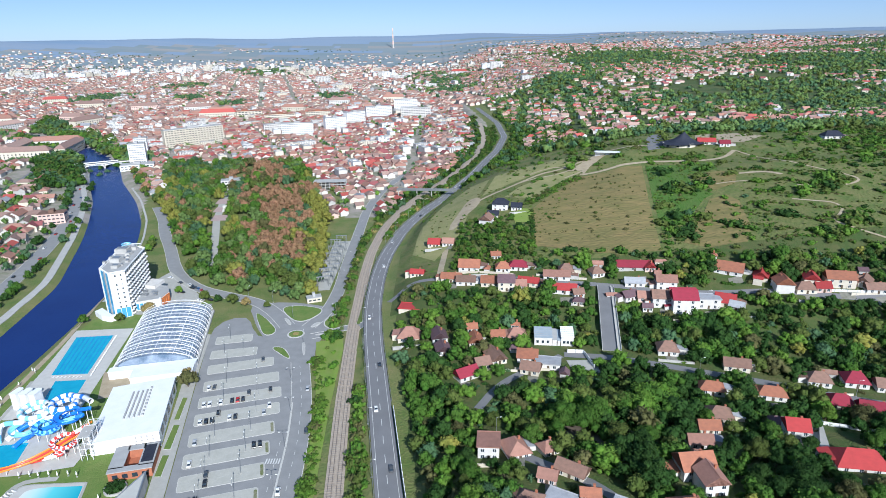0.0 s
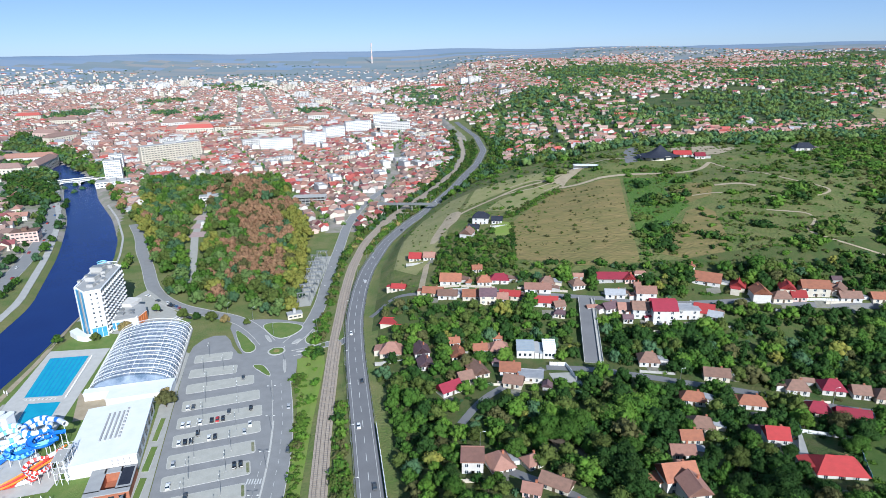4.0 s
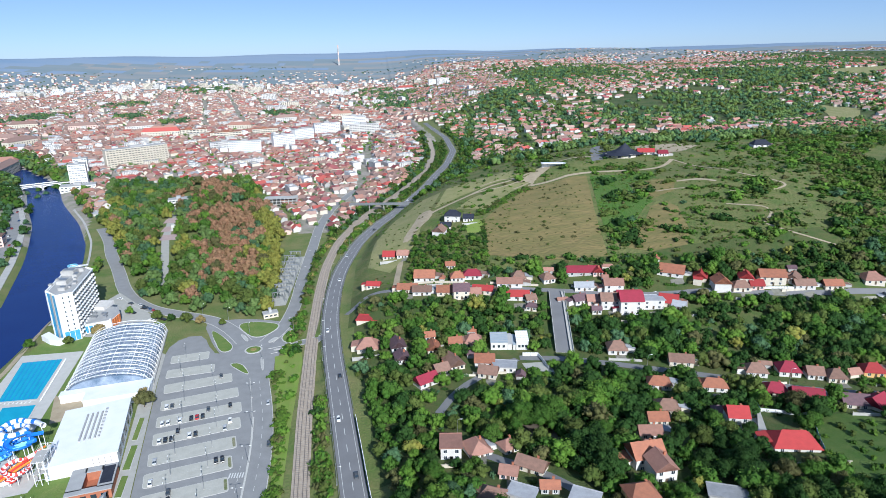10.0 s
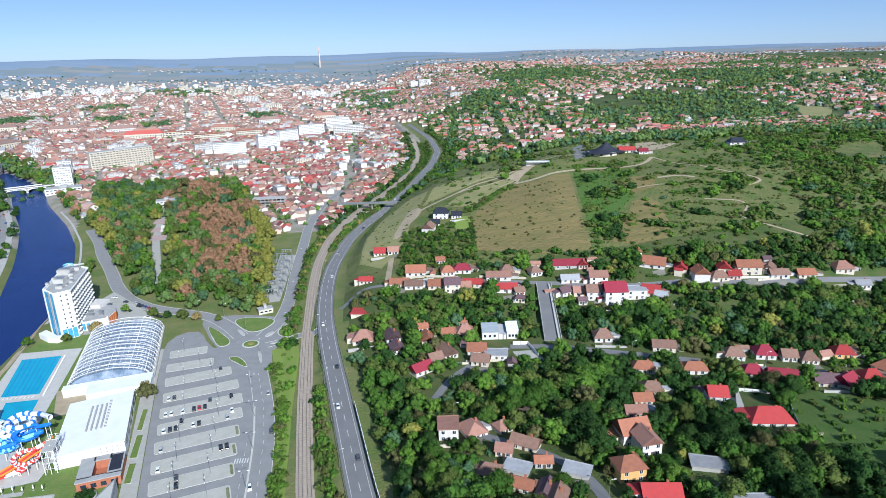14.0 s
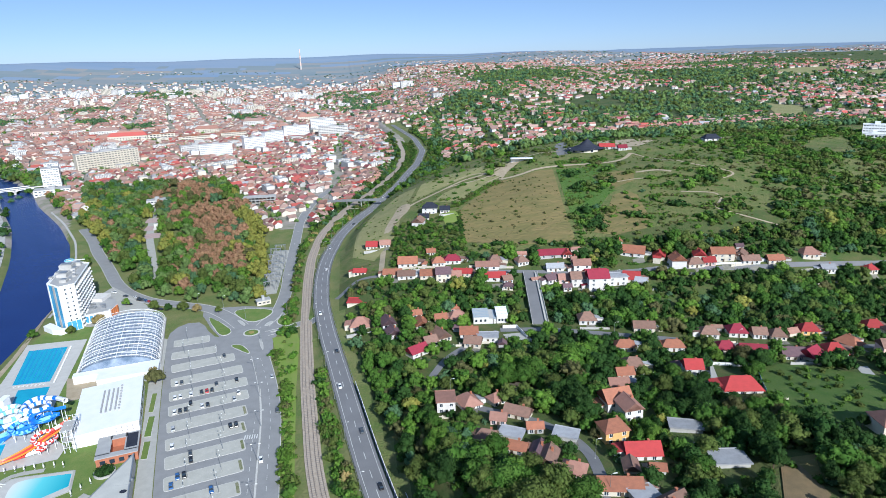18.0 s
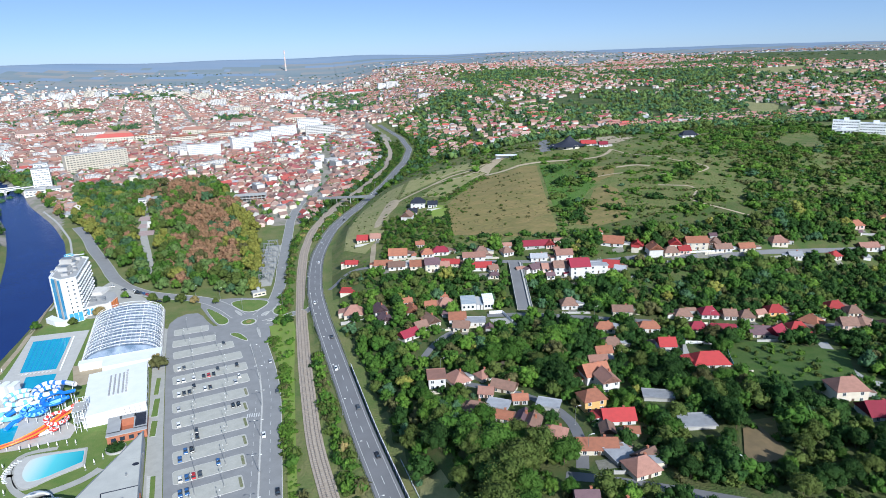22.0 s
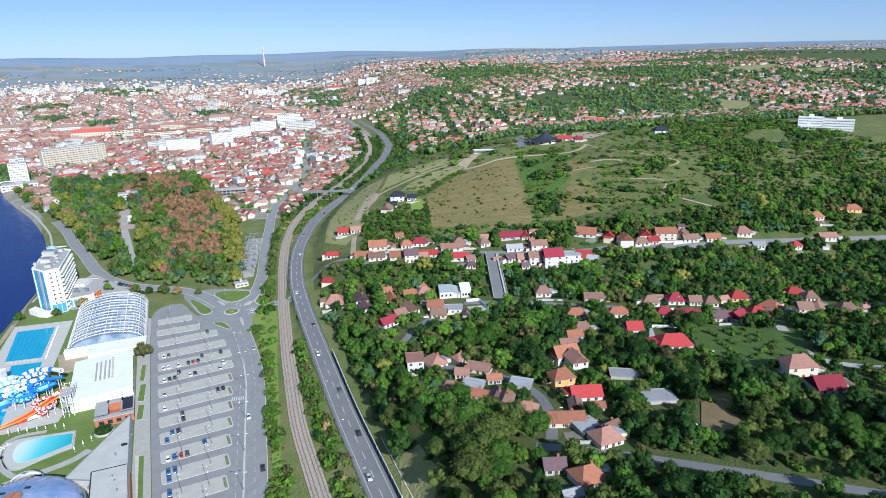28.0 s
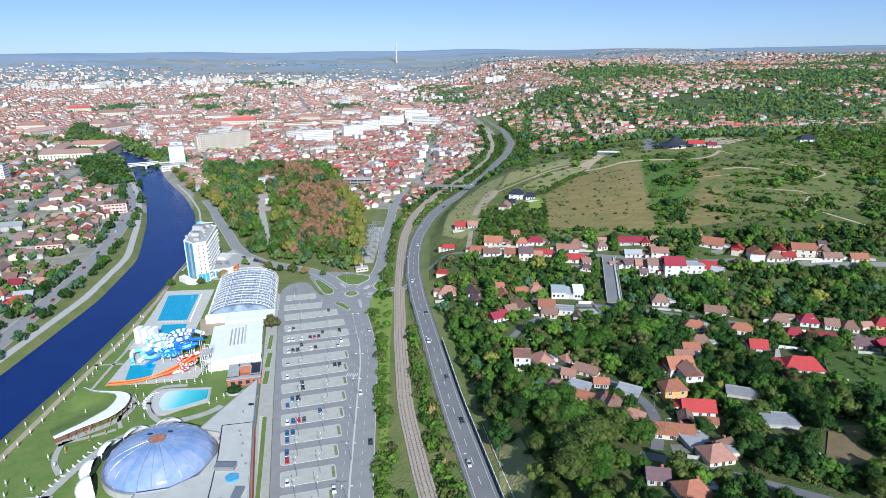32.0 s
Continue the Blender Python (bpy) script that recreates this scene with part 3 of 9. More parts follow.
for pts, w in (([(265, 557), (250, 538), (235, 531), (207, 535), (185, 539), (163, 538), (138, 527), (121, 526)], 1.9), ([(121, 526), (130, 545), (139, 558), (148, 568)], 1.8), ([(148, 570), (122, 555), (106, 547), (88, 545), (67, 532), (37, 509), (26, 496)], 1.4),
               ([(138, 558), (115, 542), (98, 536), (80, 536), (62, 530)], 1.0), ([(126, 548), (112, 552), (96, 556), (70, 545)], 0.8), ([(130, 540), (116, 530), (104, 524)], 0.9), ([(140, 566), (150, 580), (182, 588), (206, 590)], 1.6),
               ([(265, 557), (274, 520), (285, 499), (300, 478), (311, 465), (315, 455), (305, 447), (285, 443), (262, 449)], 1.0), ([(237, 485), (248, 484), (258, 481), (266, 470)], 1.6), ([(250, 428), (262, 421), (273, 415), (273, 406), (266, 397), (257, 391), (262, 380), (269, 369), (288, 352)], 0.9), ([(213, 470), (230, 470), (240, 466)], 0.8)):
    street("dirt_path", pts, w, "worn sandy path over the meadow", DIRT, 0.2, False)

# fields
PASTURES = [[(1149, 1632), (1302, 1707), (1406, 1696), (1380, 1615), (1203, 1504)], [(805, 1122), (829, 1037), (692, 860), (698, 926)], [(459, 563), (514, 561), (463, 493), (417, 494)], [(1330, 1499), (1429, 1503), (1328, 1409)]]
for ring in PASTURES:
    structure("field", sheet(ring, 0.6, MEADOW if ring is PASTURES[2] else DRYGRASS, "field", 20.0), "pale olive pasture on the far slope", "field")


def in_pasture(x, y):
    return inside(x, y, PASTURES[0]) | inside(x, y, PASTURES[1]) | inside(x, y, PASTURES[2]) | inside(x, y, PASTURES[3])


BARESLOPE = mat("bare_slope", (0.36, 0.34, 0.28), (0.24, 0.235, 0.17), 3, 0.95, 0.4)
structure("bare_slope", sheet([(270, 306), (279, 306), (279, 298), (271, 287), (269, 293), (269, 299)], 0.3, BARESLOPE, "bare_slope"), "bare pale rubble slope below the street", "slope")
KEEP_OUT.append((np.array([270.0, 271]), np.array([306.0, 287]), 5.0))
structure("field", sheet([(-3, 108), (-1, 136), (7, 133), (11, 114), (7, 102)], 0.2, DRYGRASS, "field"), "dry grass below the barrier", "field")
KEEP_OUT.append((np.array([2.0, 3, 4, 4, 5]), np.array([106.0, 112, 118, 124, 130]), 4.5))
structure("field", sheet([(63, 400), (70, 462), (87, 485), (119, 521), (140, 524), (163, 532), (174, 531), (156, 453), (141, 376), (104, 381)], 0.18, DRYFIELD, "field"), "dry brown stubble field on the slope", "field")
structure("field", sheet([(177, 531), (205, 524), (232, 521), (226, 500), (200, 496), (196, 470), (204, 452), (195, 446), (178, 424), (150, 402), (159, 452)], 0.18, GREENFIELD, "field"), "green crop field on the slope", "field")
structure("field", sheet([(198, 444), (212, 448), (216, 436), (207, 396), (196, 376), (172, 376), (158, 384), (170, 404), (184, 420)], 0.16, DRYFIELD, "field"), "dry grass patch on the slope", "field")
structure("field", sheet([(206, 494), (226, 496), (236, 486), (226, 466), (206, 458)], 0.16, DRYFIELD, "field"), "dry grass patch among the shrubs", "field")
structure("field", sheet([(182, 552), (228, 543), (223, 535), (205, 537), (181, 543)], 0.2, GREENFIELD, "field"), "dense green strip before the restaurant", "field")
structure("field", sheet([(112, 540), (126, 536), (152, 566), (146, 574)], 0.17, DIRT, "field"), "bare sandy ground below the viewing pavilion", "field")
structure("field", sheet([(34, 514), (60, 535), (86, 548), (120, 560), (140, 572), (120, 582), (80, 580), (50, 566)], 0.18, DRYGRASS, "field"), "dry mown meadow under the viewing pavilion", "field")
structure("field", sheet([(74, 482), (84, 492), (116, 526), (124, 536), (104, 540), (86, 534), (66, 520), (52, 500)], 0.16, DRYGRASS, "field"), "dry meadow between the paths", "field")
structure("lawn", sheet([(54, 440), (66, 440), (70, 460), (62, 466), (54, 458)], 0.3, LIMELAWN, "lawn"), "bright mown lawn beside the hillside villa", "lawn")
structure("field", sheet([(-22, 420), (-6, 400), (14, 440), (26, 500), (44, 560), (26, 560), (0, 520), (-18, 470)], 0.18, DRYGRASS, "field"), "mown dry meadow beside the bypass", "field")
structure("footpath", sheet([(-176, 436), (-171, 438), (-190, 500), (-209, 560), (-240, 690), (-247, 688), (-216, 560), (-196, 498)], 0.1, PAVING, "footpath"), "pale paved park alley", "footpath")
PINK = mat("pink_paving", (0.46, 0.34, 0.32), (0.38, 0.29, 0.27), 3, 0.85, 0.15)
for y in (566, 596, 628):
    x = float(np.interp(y, [510, 690], [-195, -242]))
    structure("plaza", sheet([(x - 8, y - 10), (x + 7, y - 9), (x + 5, y + 10), (x - 10, y + 9)], 0.16, PINK, "plaza"), "pink paved square in the park", "plaza")
structure("field", sheet([(246, 600), (262, 640), (304, 640), (320, 618), (290, 588), (268, 586)], 0.2, DIRT, "field"), "bare sandy ground on the hilltop", "field")
ORCHARD = [(172, 203), (187, 204), (203, 190), (217, 178), (196, 148), (164, 144), (149, 160), (158, 186)]
structure("lawn", sheet(ORCHARD, 0.15, GARDENLAWN, "lawn"), "mown green garden lawn", "lawn")

# ---- car park ----
PARK_RING = [(-78, 60), (-89, 116), (-106, 190), (-127, 284), (-134.5, 318), (-135.5, 330), (-133, 339), (-128, 344), (-121, 344), (-116.5, 338), (-112.5, 329), (-107, 320), (-100, 317), (-92, 304), (-80, 284), (-71, 250), (-66.8, 223), (-64.5, 189), (-59, 116), (-53, 60)]
structure("car_park", sheet(PARK_RING, 0.10, ASPHALT, "car_park"), "large grey asphalt car park", "car park")


def rounded(x0, x1, y0, y1, r, n=4):
    out = []
    for cx, cy, a in ((x1 - r, y0 + r, -90), (x1 - r, y1 - r, 0), (x0 + r, y1 - r, 90), (x0 + r, y0 + r, 180)):
        out += [(cx + r * math.cos(radians(a + 90 * k / n)), cy + r * math.sin(radians(a + 90 * k / n))) for k in range(n + 1)]
    return out


ISLE_ENDS = [(-129.3, 314, -109.5, 318), (-126.5, 297.5, -102.5, 302), (-122.5, 281.5, -90.5, 290.3), (-118.8, 265.5, -83.9, 274.9), (-116, 251, -79.3, 260.5), (-112.8, 237, -76.8, 247), (-109.8, 222.5, -75.4, 232), (-106.8, 208.5, -73.9, 217.8), (-103.6, 195, -72.2, 203.6),
             (-100.3, 181, -70.7, 189), (-97.2, 167.3, -69.6, 174.4), (-94.0, 153.3, -68.6, 159.8), (-90.8, 139.4, -67.6, 145.3), (-87.7, 126.4, -66.4, 131.4), (-84.6, 112.6, -65, 117.4), (-81.6, 98.6, -63.4, 103.2), (-78.6, 84.4, -61.8, 88.6)]
ISLES = []  # (length, pose) of each row of bays
BAYEARTH = mat("bay_shrub_bed", (0.13, 0.16, 0.06), (0.27, 0.25, 0.18), 2, 0.95, 0.4)
for x0, y0, x1, y1 in ISLE_ENDS:
    L, a = math.hypot(x1 - x0, y1 - y0), math.degrees(math.atan2(y1 - y0, x1 - x0))
    m_ = pose((x0 + x1) / 2, (y0 + y1) / 2, 0, 0, 0, a)
    ISLES.append((L, m_))
    t = thing("parking_bay_row", "pale paved double row of parking bays with kerb", "parking bays", m_, "rows of parking bays")
    h, hy = L / 2, 4.7
    part("kerb", Bag().prism(rounded(-h, h, -hy, hy, 1.3), 0.02, 0.20).mesh("kerb", KERB), t, "pale stone kerb")
    part("paving", Bag().prism(rounded(-h + 0.25, h - 0.25, -hy + 0.25, hy - 0.25, 1.1), 0.04, 0.212).mesh("paving", BAYPAVING), t)
    if y0 < 230:
        part("end_bed", Bag().prism(rounded(h - 1.7, h - 0.5, -hy + 1.2, hy - 1.4, 0.5), 0.1, 0.26).mesh("end_bed", BAYEARTH), t, "weedy planted bed at the row's end")
    b = Bag()
    n = int((L - 5) / 2.5)
    for i in range(n + 1):
        xx = -h + 1.6 + i * 2.5
        b.box(xx - 0.04, xx + 0.04, -hy + 0.5, -0.3, 0.1, 0.222).box(xx - 0.04, xx + 0.04, 0.3, hy - 0.5, 0.1, 0.222)
    b.box(-h + 1.2, h - 3, -0.06, 0.06, 0.1, 0.222)
    part("bay_lines", b.mesh("bay_lines", FADEDLINE), t)["kind"] = "stuff"
for off in (-0.2, -7.4):
    lane_marks("line_marking", lambda y: np.interp(y, [p[1] for p in AVE], [p[0] for p in AVE]), 30, 285 if off > -1 else 225, lambda y: 0.2, off, 3, 4, 0.09)
mx, my = along([(p[0] - 4.4, p[1]) for p in AVE[:-1]])
structure("median_kerb", ribbon(mx, my, 0.35, 0.36, KERB, name="median_kerb", edge=0.25), "pale concrete median kerb", "kerb")
for cy in (208.5,):
    b = Bag()
    cx = float(np.interp(cy, [p[1] for p in AVE], [p[0] for p in AVE])) - 8.0
    for k in range(7):
        b.box(cx - 3.2 + k * 1.05, cx - 2.7 + k * 1.05, cy - 1.6, cy + 1.6, 0.13, 0.16)
    structure("zebra_crossing", b.mesh("zebra_crossing", LINE), "white zebra crossing", "road marking")

# roundabout
RB = (-85.5, 321)


def disc(cx, cy, r, n=40, sx=1.0):
    return [(cx + sx * r * math.cos(2 * math.pi * k / n), cy + r * math.sin(2 * math.pi * k / n)) for k in range(n)]


structure("roundabout", sheet([(-126, 364), (-100, 367), (-80, 361), (-70, 356), (-66, 350), (-72, 338), (-64, 327), (-62, 319), (-72, 314), (-68, 280), (-84, 282), (-95, 302), (-103, 317), (-111, 331), (-119, 350)], 0.14, ASPHALT, "roundabout", flat=0.0, rounds=1), "grey asphalt roundabout and its approach roads", "road")
t = thing("roundabout_island", "round kerbed island with grass and pale rim", "traffic island")
part("kerb_ring", Bag().prism(disc(*RB, 5.0), 0.0, 0.30).mesh("kerb_ring", KERB), t)
part("grass_bed", Bag().prism(disc(*RB, 4.0), 0.1, 0.42).mesh("grass_bed", LAWN), t)
part("flower_bed", Bag().prism(disc(*RB, 1.7), 0.2, 0.62).mesh("flower_bed", LEAF[4]), t, "ochre planted centre")


def round_off(ring, times=2):
    p = np.array(ring, float)
    for _ in range(times):
        q = np.roll(p, -1, 0)
        p = np.stack([0.75 * p + 0.25 * q, 0.25 * p + 0.75 * q], 1).reshape(-1, 2)
    return p


def kerbed(ring, label, top):
    p = round_off(ring)
    c = p.mean(0)
    t = thing("traffic_island", label, "traffic island", group="islands of the roundabout")
    part("kerb", Bag().prism([tuple(a) for a in p], 0.02, 0.30).mesh("kerb", KERB), t, "pale stone kerb")
    part("surface", Bag().prism([tuple(c + (a - c) * (1 - 0.7 / np.linalg.norm(a - c))) for a in p], 0.1, 0.34).mesh("surface", top), t)
    return t


kerbed([(-118, 353), (-110.5, 345), (-104, 337), (-97.5, 326), (-99, 320), (-104, 320), (-110.5, 333)], "grassy kerbed island between the car park and roundabout", LAWN)
kerbed([(-103, 358), (-95, 361.5), (-83, 359), (-74, 353.5), (-80, 340), (-88, 336), (-97, 346)], "large grassy kerbed triangle beside the roundabout", LAWN)
kerbed([(-97, 306), (-88.5, 306), (-81, 291), (-87, 295)], "grassy kerbed nose beside the avenue", LAWN)
kerbed([(-73, 338), (-65, 350), (-57, 336), (-60, 326), (-70, 328)], "grassy kerbed corner by the level crossing road", LAWN)
for ring in ([(-98, 343), (-92, 332), (-90.5, 334), (-95, 342)], [(-76, 337), (-79.5, 330), (-77, 329), (-73, 335)], [(-80, 311), (-78, 311), (-75, 296), (-76.5, 296)], [(-74, 321), (-74, 318.5), (-66, 321), (-66, 322)]):
    kerbed(ring, "small pale paved splitter island", CONCRETE)
structure("verge", sheet([(-139, 330), (-137, 338), (-131, 347), (-120, 347), (-122, 361), (-140, 371), (-150, 374), (-146, 340)], 0.16, GRASS, "verge", flat=0.0), "dry grass verge beside the car park", "verge")
structure("lawn", sheet([(-72, 311), (-57.5, 314), (-55, 300), (-53, 245), (-49, 180), (-41, 60), (-44, 60), (-53, 180), (-60, 245), (-66, 280)], 0.16, LIMELAWN, "lawn"), "bright lime lawn beside the avenue", "lawn")
structure("pavement", sheet([(-91, 60), (-78.3, 60), (-89.3, 116), (-106.3, 190), (-127.3, 284), (-134.9, 322), (-142, 326), (-134, 284), (-113, 190), (-97, 116)], 0.22, PAVING, "pavement", flat=0.0), "pale concrete footway along the car park", "pavement")
for ring in ([(-108, 171), (-105.8, 171), (-92.5, 117), (-86, 88), (-88, 88), (-94.5, 117)], [(-114.5, 200), (-111.6, 200), (-114, 213), (-117, 213)], [(-118, 217), (-114.8, 217), (-118, 234), (-121, 234)], [(-122, 238), (-119.5, 238), (-123, 256), (-125.5, 256)]):
    t = thing("planted_bed", "narrow grass bed with pale kerb beside the footway", "planted bed", group="beds along the footway")
    p = np.array(ring)
    part("kerb", Bag().prism(ring, 0.1, 0.3).mesh("kerb", KERB), t)
    c = p.mean(0)
    part("grass", Bag().prism([tuple(c + (a - c) * (0.86, 0.985)) for a in p], 0.2, 0.4).mesh("grass", LAWN), t)

# ---- trees ----


def crown(lobes, leaves, size, seed, squash=1.0, around=7, rings=4):
    """Rounded leafy lobes of uneven outline with small leaf clumps standing out of them."""
    r = np.random.default_rng(seed)
    V, F, o = [], [], 0
    tot = sum(l[3] ** 2 for l in lobes)
    for cx, cy, cz, rad in lobes:
        n = max(5, int(leaves * rad**2 / tot))
        d = r.normal(size=(n, 3))
        d[:, 2] = np.where(d[:, 2] < -0.25, -d[:, 2], d[:, 2])
        d /= np.linalg.norm(d, axis=1)[:, None]
        c = np.array([cx, cy, cz]) + d * rad * r.uniform(0.82, 1.16, (n, 1)) * (1, 1, squash)
        nrm = d + r.normal(size=(n, 3)) * 0.42
        nrm /= np.linalg.norm(nrm, axis=1)[:, None]
        a = np.cross(nrm, r.normal(size=(n, 3)))
        a /= np.linalg.norm(a, axis=1)[:, None]
        b = np.cross(nrm, a)
        s = size * r.uniform(0.6, 1.3, (n, 1))
        q = np.stack([c - a * s - b * s * 0.7, c + a * s * 0.8 - b * s * 0.8, c + a * s + b * s * 0.75, c - a * s * 0.7 + b * s], 1)
        q += r.normal(size=q.shape) * size * 0.2
        V.append(q.reshape(-1, 3))
        F.append(np.arange(4 * n).reshape(n, 4) + o)
        o += 4 * n
        th, ph = np.meshgrid(np.linspace(0, 2 * np.pi, around + 1)[:-1] + r.uniform(0, 1), np.linspace(0.2, np.pi * 0.82, rings))
        w = np.stack([np.sin(ph) * np.cos(th), np.sin(ph) * np.sin(th), np.cos(ph)], -1) * r.uniform(0.66, 1.02, ph.shape)[..., None] * rad * 0.92 * (1, 1, squash) + (cx, cy, cz)
        idx = np.arange(rings * around).reshape(rings, around)
        V.append(w.reshape(-1, 3))
        F.append(np.stack([idx[:-1], np.roll(idx, -1, 1)[:-1], np.roll(idx, -1, 1)[1:], idx[1:]], -1).reshape(-1, 4)[:, ::-1] + o)
        o += rings * around
        V.append(w[0].mean(0)[None] + (0, 0, rad * 0.06))
        F.append(np.stack([idx[0], np.roll(idx[0], -1), np.full(around, rings * around), np.full(around, rings * around)], -1) + o - rings * around)
        o += 1
    return np.concatenate(V), np.concatenate(F)


def lobes_for(seed, n=6, wide=0.33, tall=1.0):
    """Lobes of a tree one unit tall: a ring, a smaller ring above it and a top."""
    r = np.random.default_rng(seed)
    out = [(0, 0, 0.60 * tall, wide * 0.8)]
    for k in range(n):
        a = 2 * math.pi * (k + r.uniform(-0.3, 0.3)) / n
        q = r.uniform(0.6, 0.95) * wide
        out.append((math.cos(a) * q, math.sin(a) * q, r.uniform(0.36, 0.6) * tall, wide * r.uniform(0.36, 0.56)))
    for k in range(3):
        a = 2.1 * k + r.uniform(0, 1.5)
        q = r.uniform(0.25, 0.5) * wide
        out.append((math.cos(a) * q, math.sin(a) * q, r.uniform(0.66, 0.84) * tall, wide * r.uniform(0.34, 0.48)))
    return out


def template(V, F):
    return V, F, np.zeros(len(F), int)


FINE_TREES = [crown(lobes_for(s, 8, w), 1300, 0.021, s, 1.0, 8, 5) for s, w in ((1, 0.38), (2, 0.44), (3, 0.35), (4, 0.48), (5, 0.40))]
TALL_TREE = crown([(0, 0, 0.3, 0.12), (0.02, 0, 0.48, 0.13), (-0.02, 0.01, 0.66, 0.11), (0, 0, 0.83, 0.075)], 500, 0.022, 8, 1.25)
MID_TREES = [template(*crown(lobes_for(s + 20, 6, w), 250, 0.032, s + 20, 1.0, 6, 4)) for s, w in ((1, 0.40), (2, 0.46), (3, 0.36), (4, 0.50), (5, 0.43))]
FAR_TREES = [template(*crown([(0, 0, 0.52, 0.40), (0.3, 0.1, 0.42, 0.28), (-0.22, 0.25, 0.46, 0.3)], 18, 0.1, s + 40, 1.0, 5, 3)) for s in (1, 2, 3)]
BUSHES = [template(*crown([(0, 0, 0.4, 0.5), (0.4, 0.2, 0.3, 0.35), (-0.35, 0.1, 0.3, 0.38)], 34, 0.12, s + 60, 1.0, 5, 3)) for s in (1, 2, 3)]


def trunk_mesh(seed):
    r = random.Random(seed)
    b = Bag().tube([(0, 0, -0.02), (0.005, 0, 0.15), (0, 0.01, 0.4), (0.01, 0, 0.62)], [0.028, 0.022, 0.016, 0.008], 6)
    for k in range(4):
        a = k * 1.6 + r.uniform(0, 0.8)
        b.tube([(0, 0, 0.28 + 0.05 * k), (0.1 * math.cos(a), 0.1 * math.sin(a), 0.42 + 0.05 * k), (0.2 * math.cos(a), 0.2 * math.sin(a), 0.55 + 0.03 * k)], [0.012, 0.008, 0.004], 5)
    return b.mesh("trunk", BARK)


TRUNKS = [trunk_mesh(k) for k in range(5)]
CROWNS = {}


def tree(x, y, h, kind, leaf, label, wide=1.0):
    V, F = (FINE_TREES + [TALL_TREE])[kind]
    key = (kind, leaf)
    if key not in CROWNS:
        CROWNS[key] = mesh("crown", V, F, LEAF[leaf], smooth=True)
    t = thing("tree", label, "tree", pose(x, y, float(lie(x, y)) - 0.1, 0, 0, rng.uniform(0, 360)) @ Matrix.Diagonal((h * wide, h * wide, h, 1)))
    part("trunk", TRUNKS[kind % 5], t)
    part("crown", CROWNS[key], t)
    return t


HOUSES = []  # (x, y, radius) of what stands


def clear_of(x, y, pad=0.0, front=0.0):
    """Which places lie clear of streets and buildings."""
    ok = np.ones(len(x), bool)
    for xs, ys, half in KEEP_OUT:
        for i in range(0, len(xs), 2):
            ok &= (x - xs[i]) ** 2 + (y - ys[i]) ** 2 > (half + pad + 2.5) ** 2
    for hx, hy, hr in HOUSES:
        ok &= (x - hx) ** 2 + (y - hy) ** 2 > (hr + pad) ** 2
        if front:
            ok &= ~((np.abs(x - hx) < hr + 1) & (y < hy) & (y > hy - hr - front))
    if front:
        for xs, ys, half in LANES:
            for i in range(0, len(xs), 2):
                ok &= ~((np.abs(x - xs[i]) < 5) & (y < ys[i]) & (y > ys[i] - half - 0.8 * front))
    return ok


def thinned(x, y, gap, h):
    """Keeps places in order that stand farther apart than gap."""
    cell, keep = {}, []
    for i in range(len(x)):
        c = (int(x[i] // gap), int(y[i] // gap))
        if all((x[i] - x[j]) ** 2 + (y[i] - y[j]) ** 2 > gap * gap for u in (-1, 0, 1) for v in (-1, 0, 1) for j in cell.get((c[0] + u, c[1] + v), ())):
            cell.setdefault(c, []).append(i)
            keep.append(i)
    return np.array(keep, int)


def forest(name, x, y, h, leaves, tpls, label, category="trees", wide=1.0):
    """Many trees joined: one crown mesh."""
    n = len(x)
    k = rng.integers(0, len(tpls), n)
    lots = []
    for i, tp in enumerate(tpls):
        s = k == i
        if s.any():
            P = np.column_stack([x[s], y[s], lie(x[s], y[s]) - 0.12 * h[s]])
            S = np.column_stack([h[s] * wide * rng.uniform(0.85, 1.2, s.sum()), h[s] * wide * rng.uniform(0.85, 1.2, s.sum()), h[s]])
            lots.append(scatter(tp, P, rng.uniform(0, 6.28, s.sum()), S, leaves[s]))
    V, F, M = joined(lots)
    return stuff(name, mesh(name, V, F, LEAF, M, True), label, category)

# ---- village houses ----
ROOF_WORD = ["orange tiled", "brown tiled", "bright red", "crimson", "faded pink tiled", "grey sheet", "plum-brown tiled", "dark slate"]
WALL_WORD = ["white", "cream", "pink", "ochre", "grey"]


def window_mesh(w, h):
    f = Bag()
    for a in ((-w / 2 - 0.1, -w / 2, -0.1, h + 0.1), (w / 2, w / 2 + 0.1, -0.1, h + 0.1), (-w / 2, w / 2, -0.1, 0), (-w / 2, w / 2, h, h + 0.1), (-0.04, 0.04, 0, h)):
        f.box(a[0], a[1], -0.06, 0.02, a[2], a[3])
    return f.mesh("window", WHITE), Bag().box(-w / 2, w / 2, -0.03, 0.02, 0, h).mesh("pane", GLASS)


WIN, PANE = window_mesh(1.3, 1.4)
DOOR = Bag().box(-0.55, 0.55, -0.06, 0.02, 0, 2.1).box(-0.45, 0.45, -0.09, -0.05, 0.15, 1.0).box(-0.45, 0.45, -0.09, -0.05, 1.15, 2.0).mesh("door", BARK)
CHIM = Bag().box(-0.35, 0.35, -0.35, 0.35, 0, 1.6).box(-0.45, 0.45, -0.45, 0.45, 1.6, 1.75).mesh("chimney", BRICK)


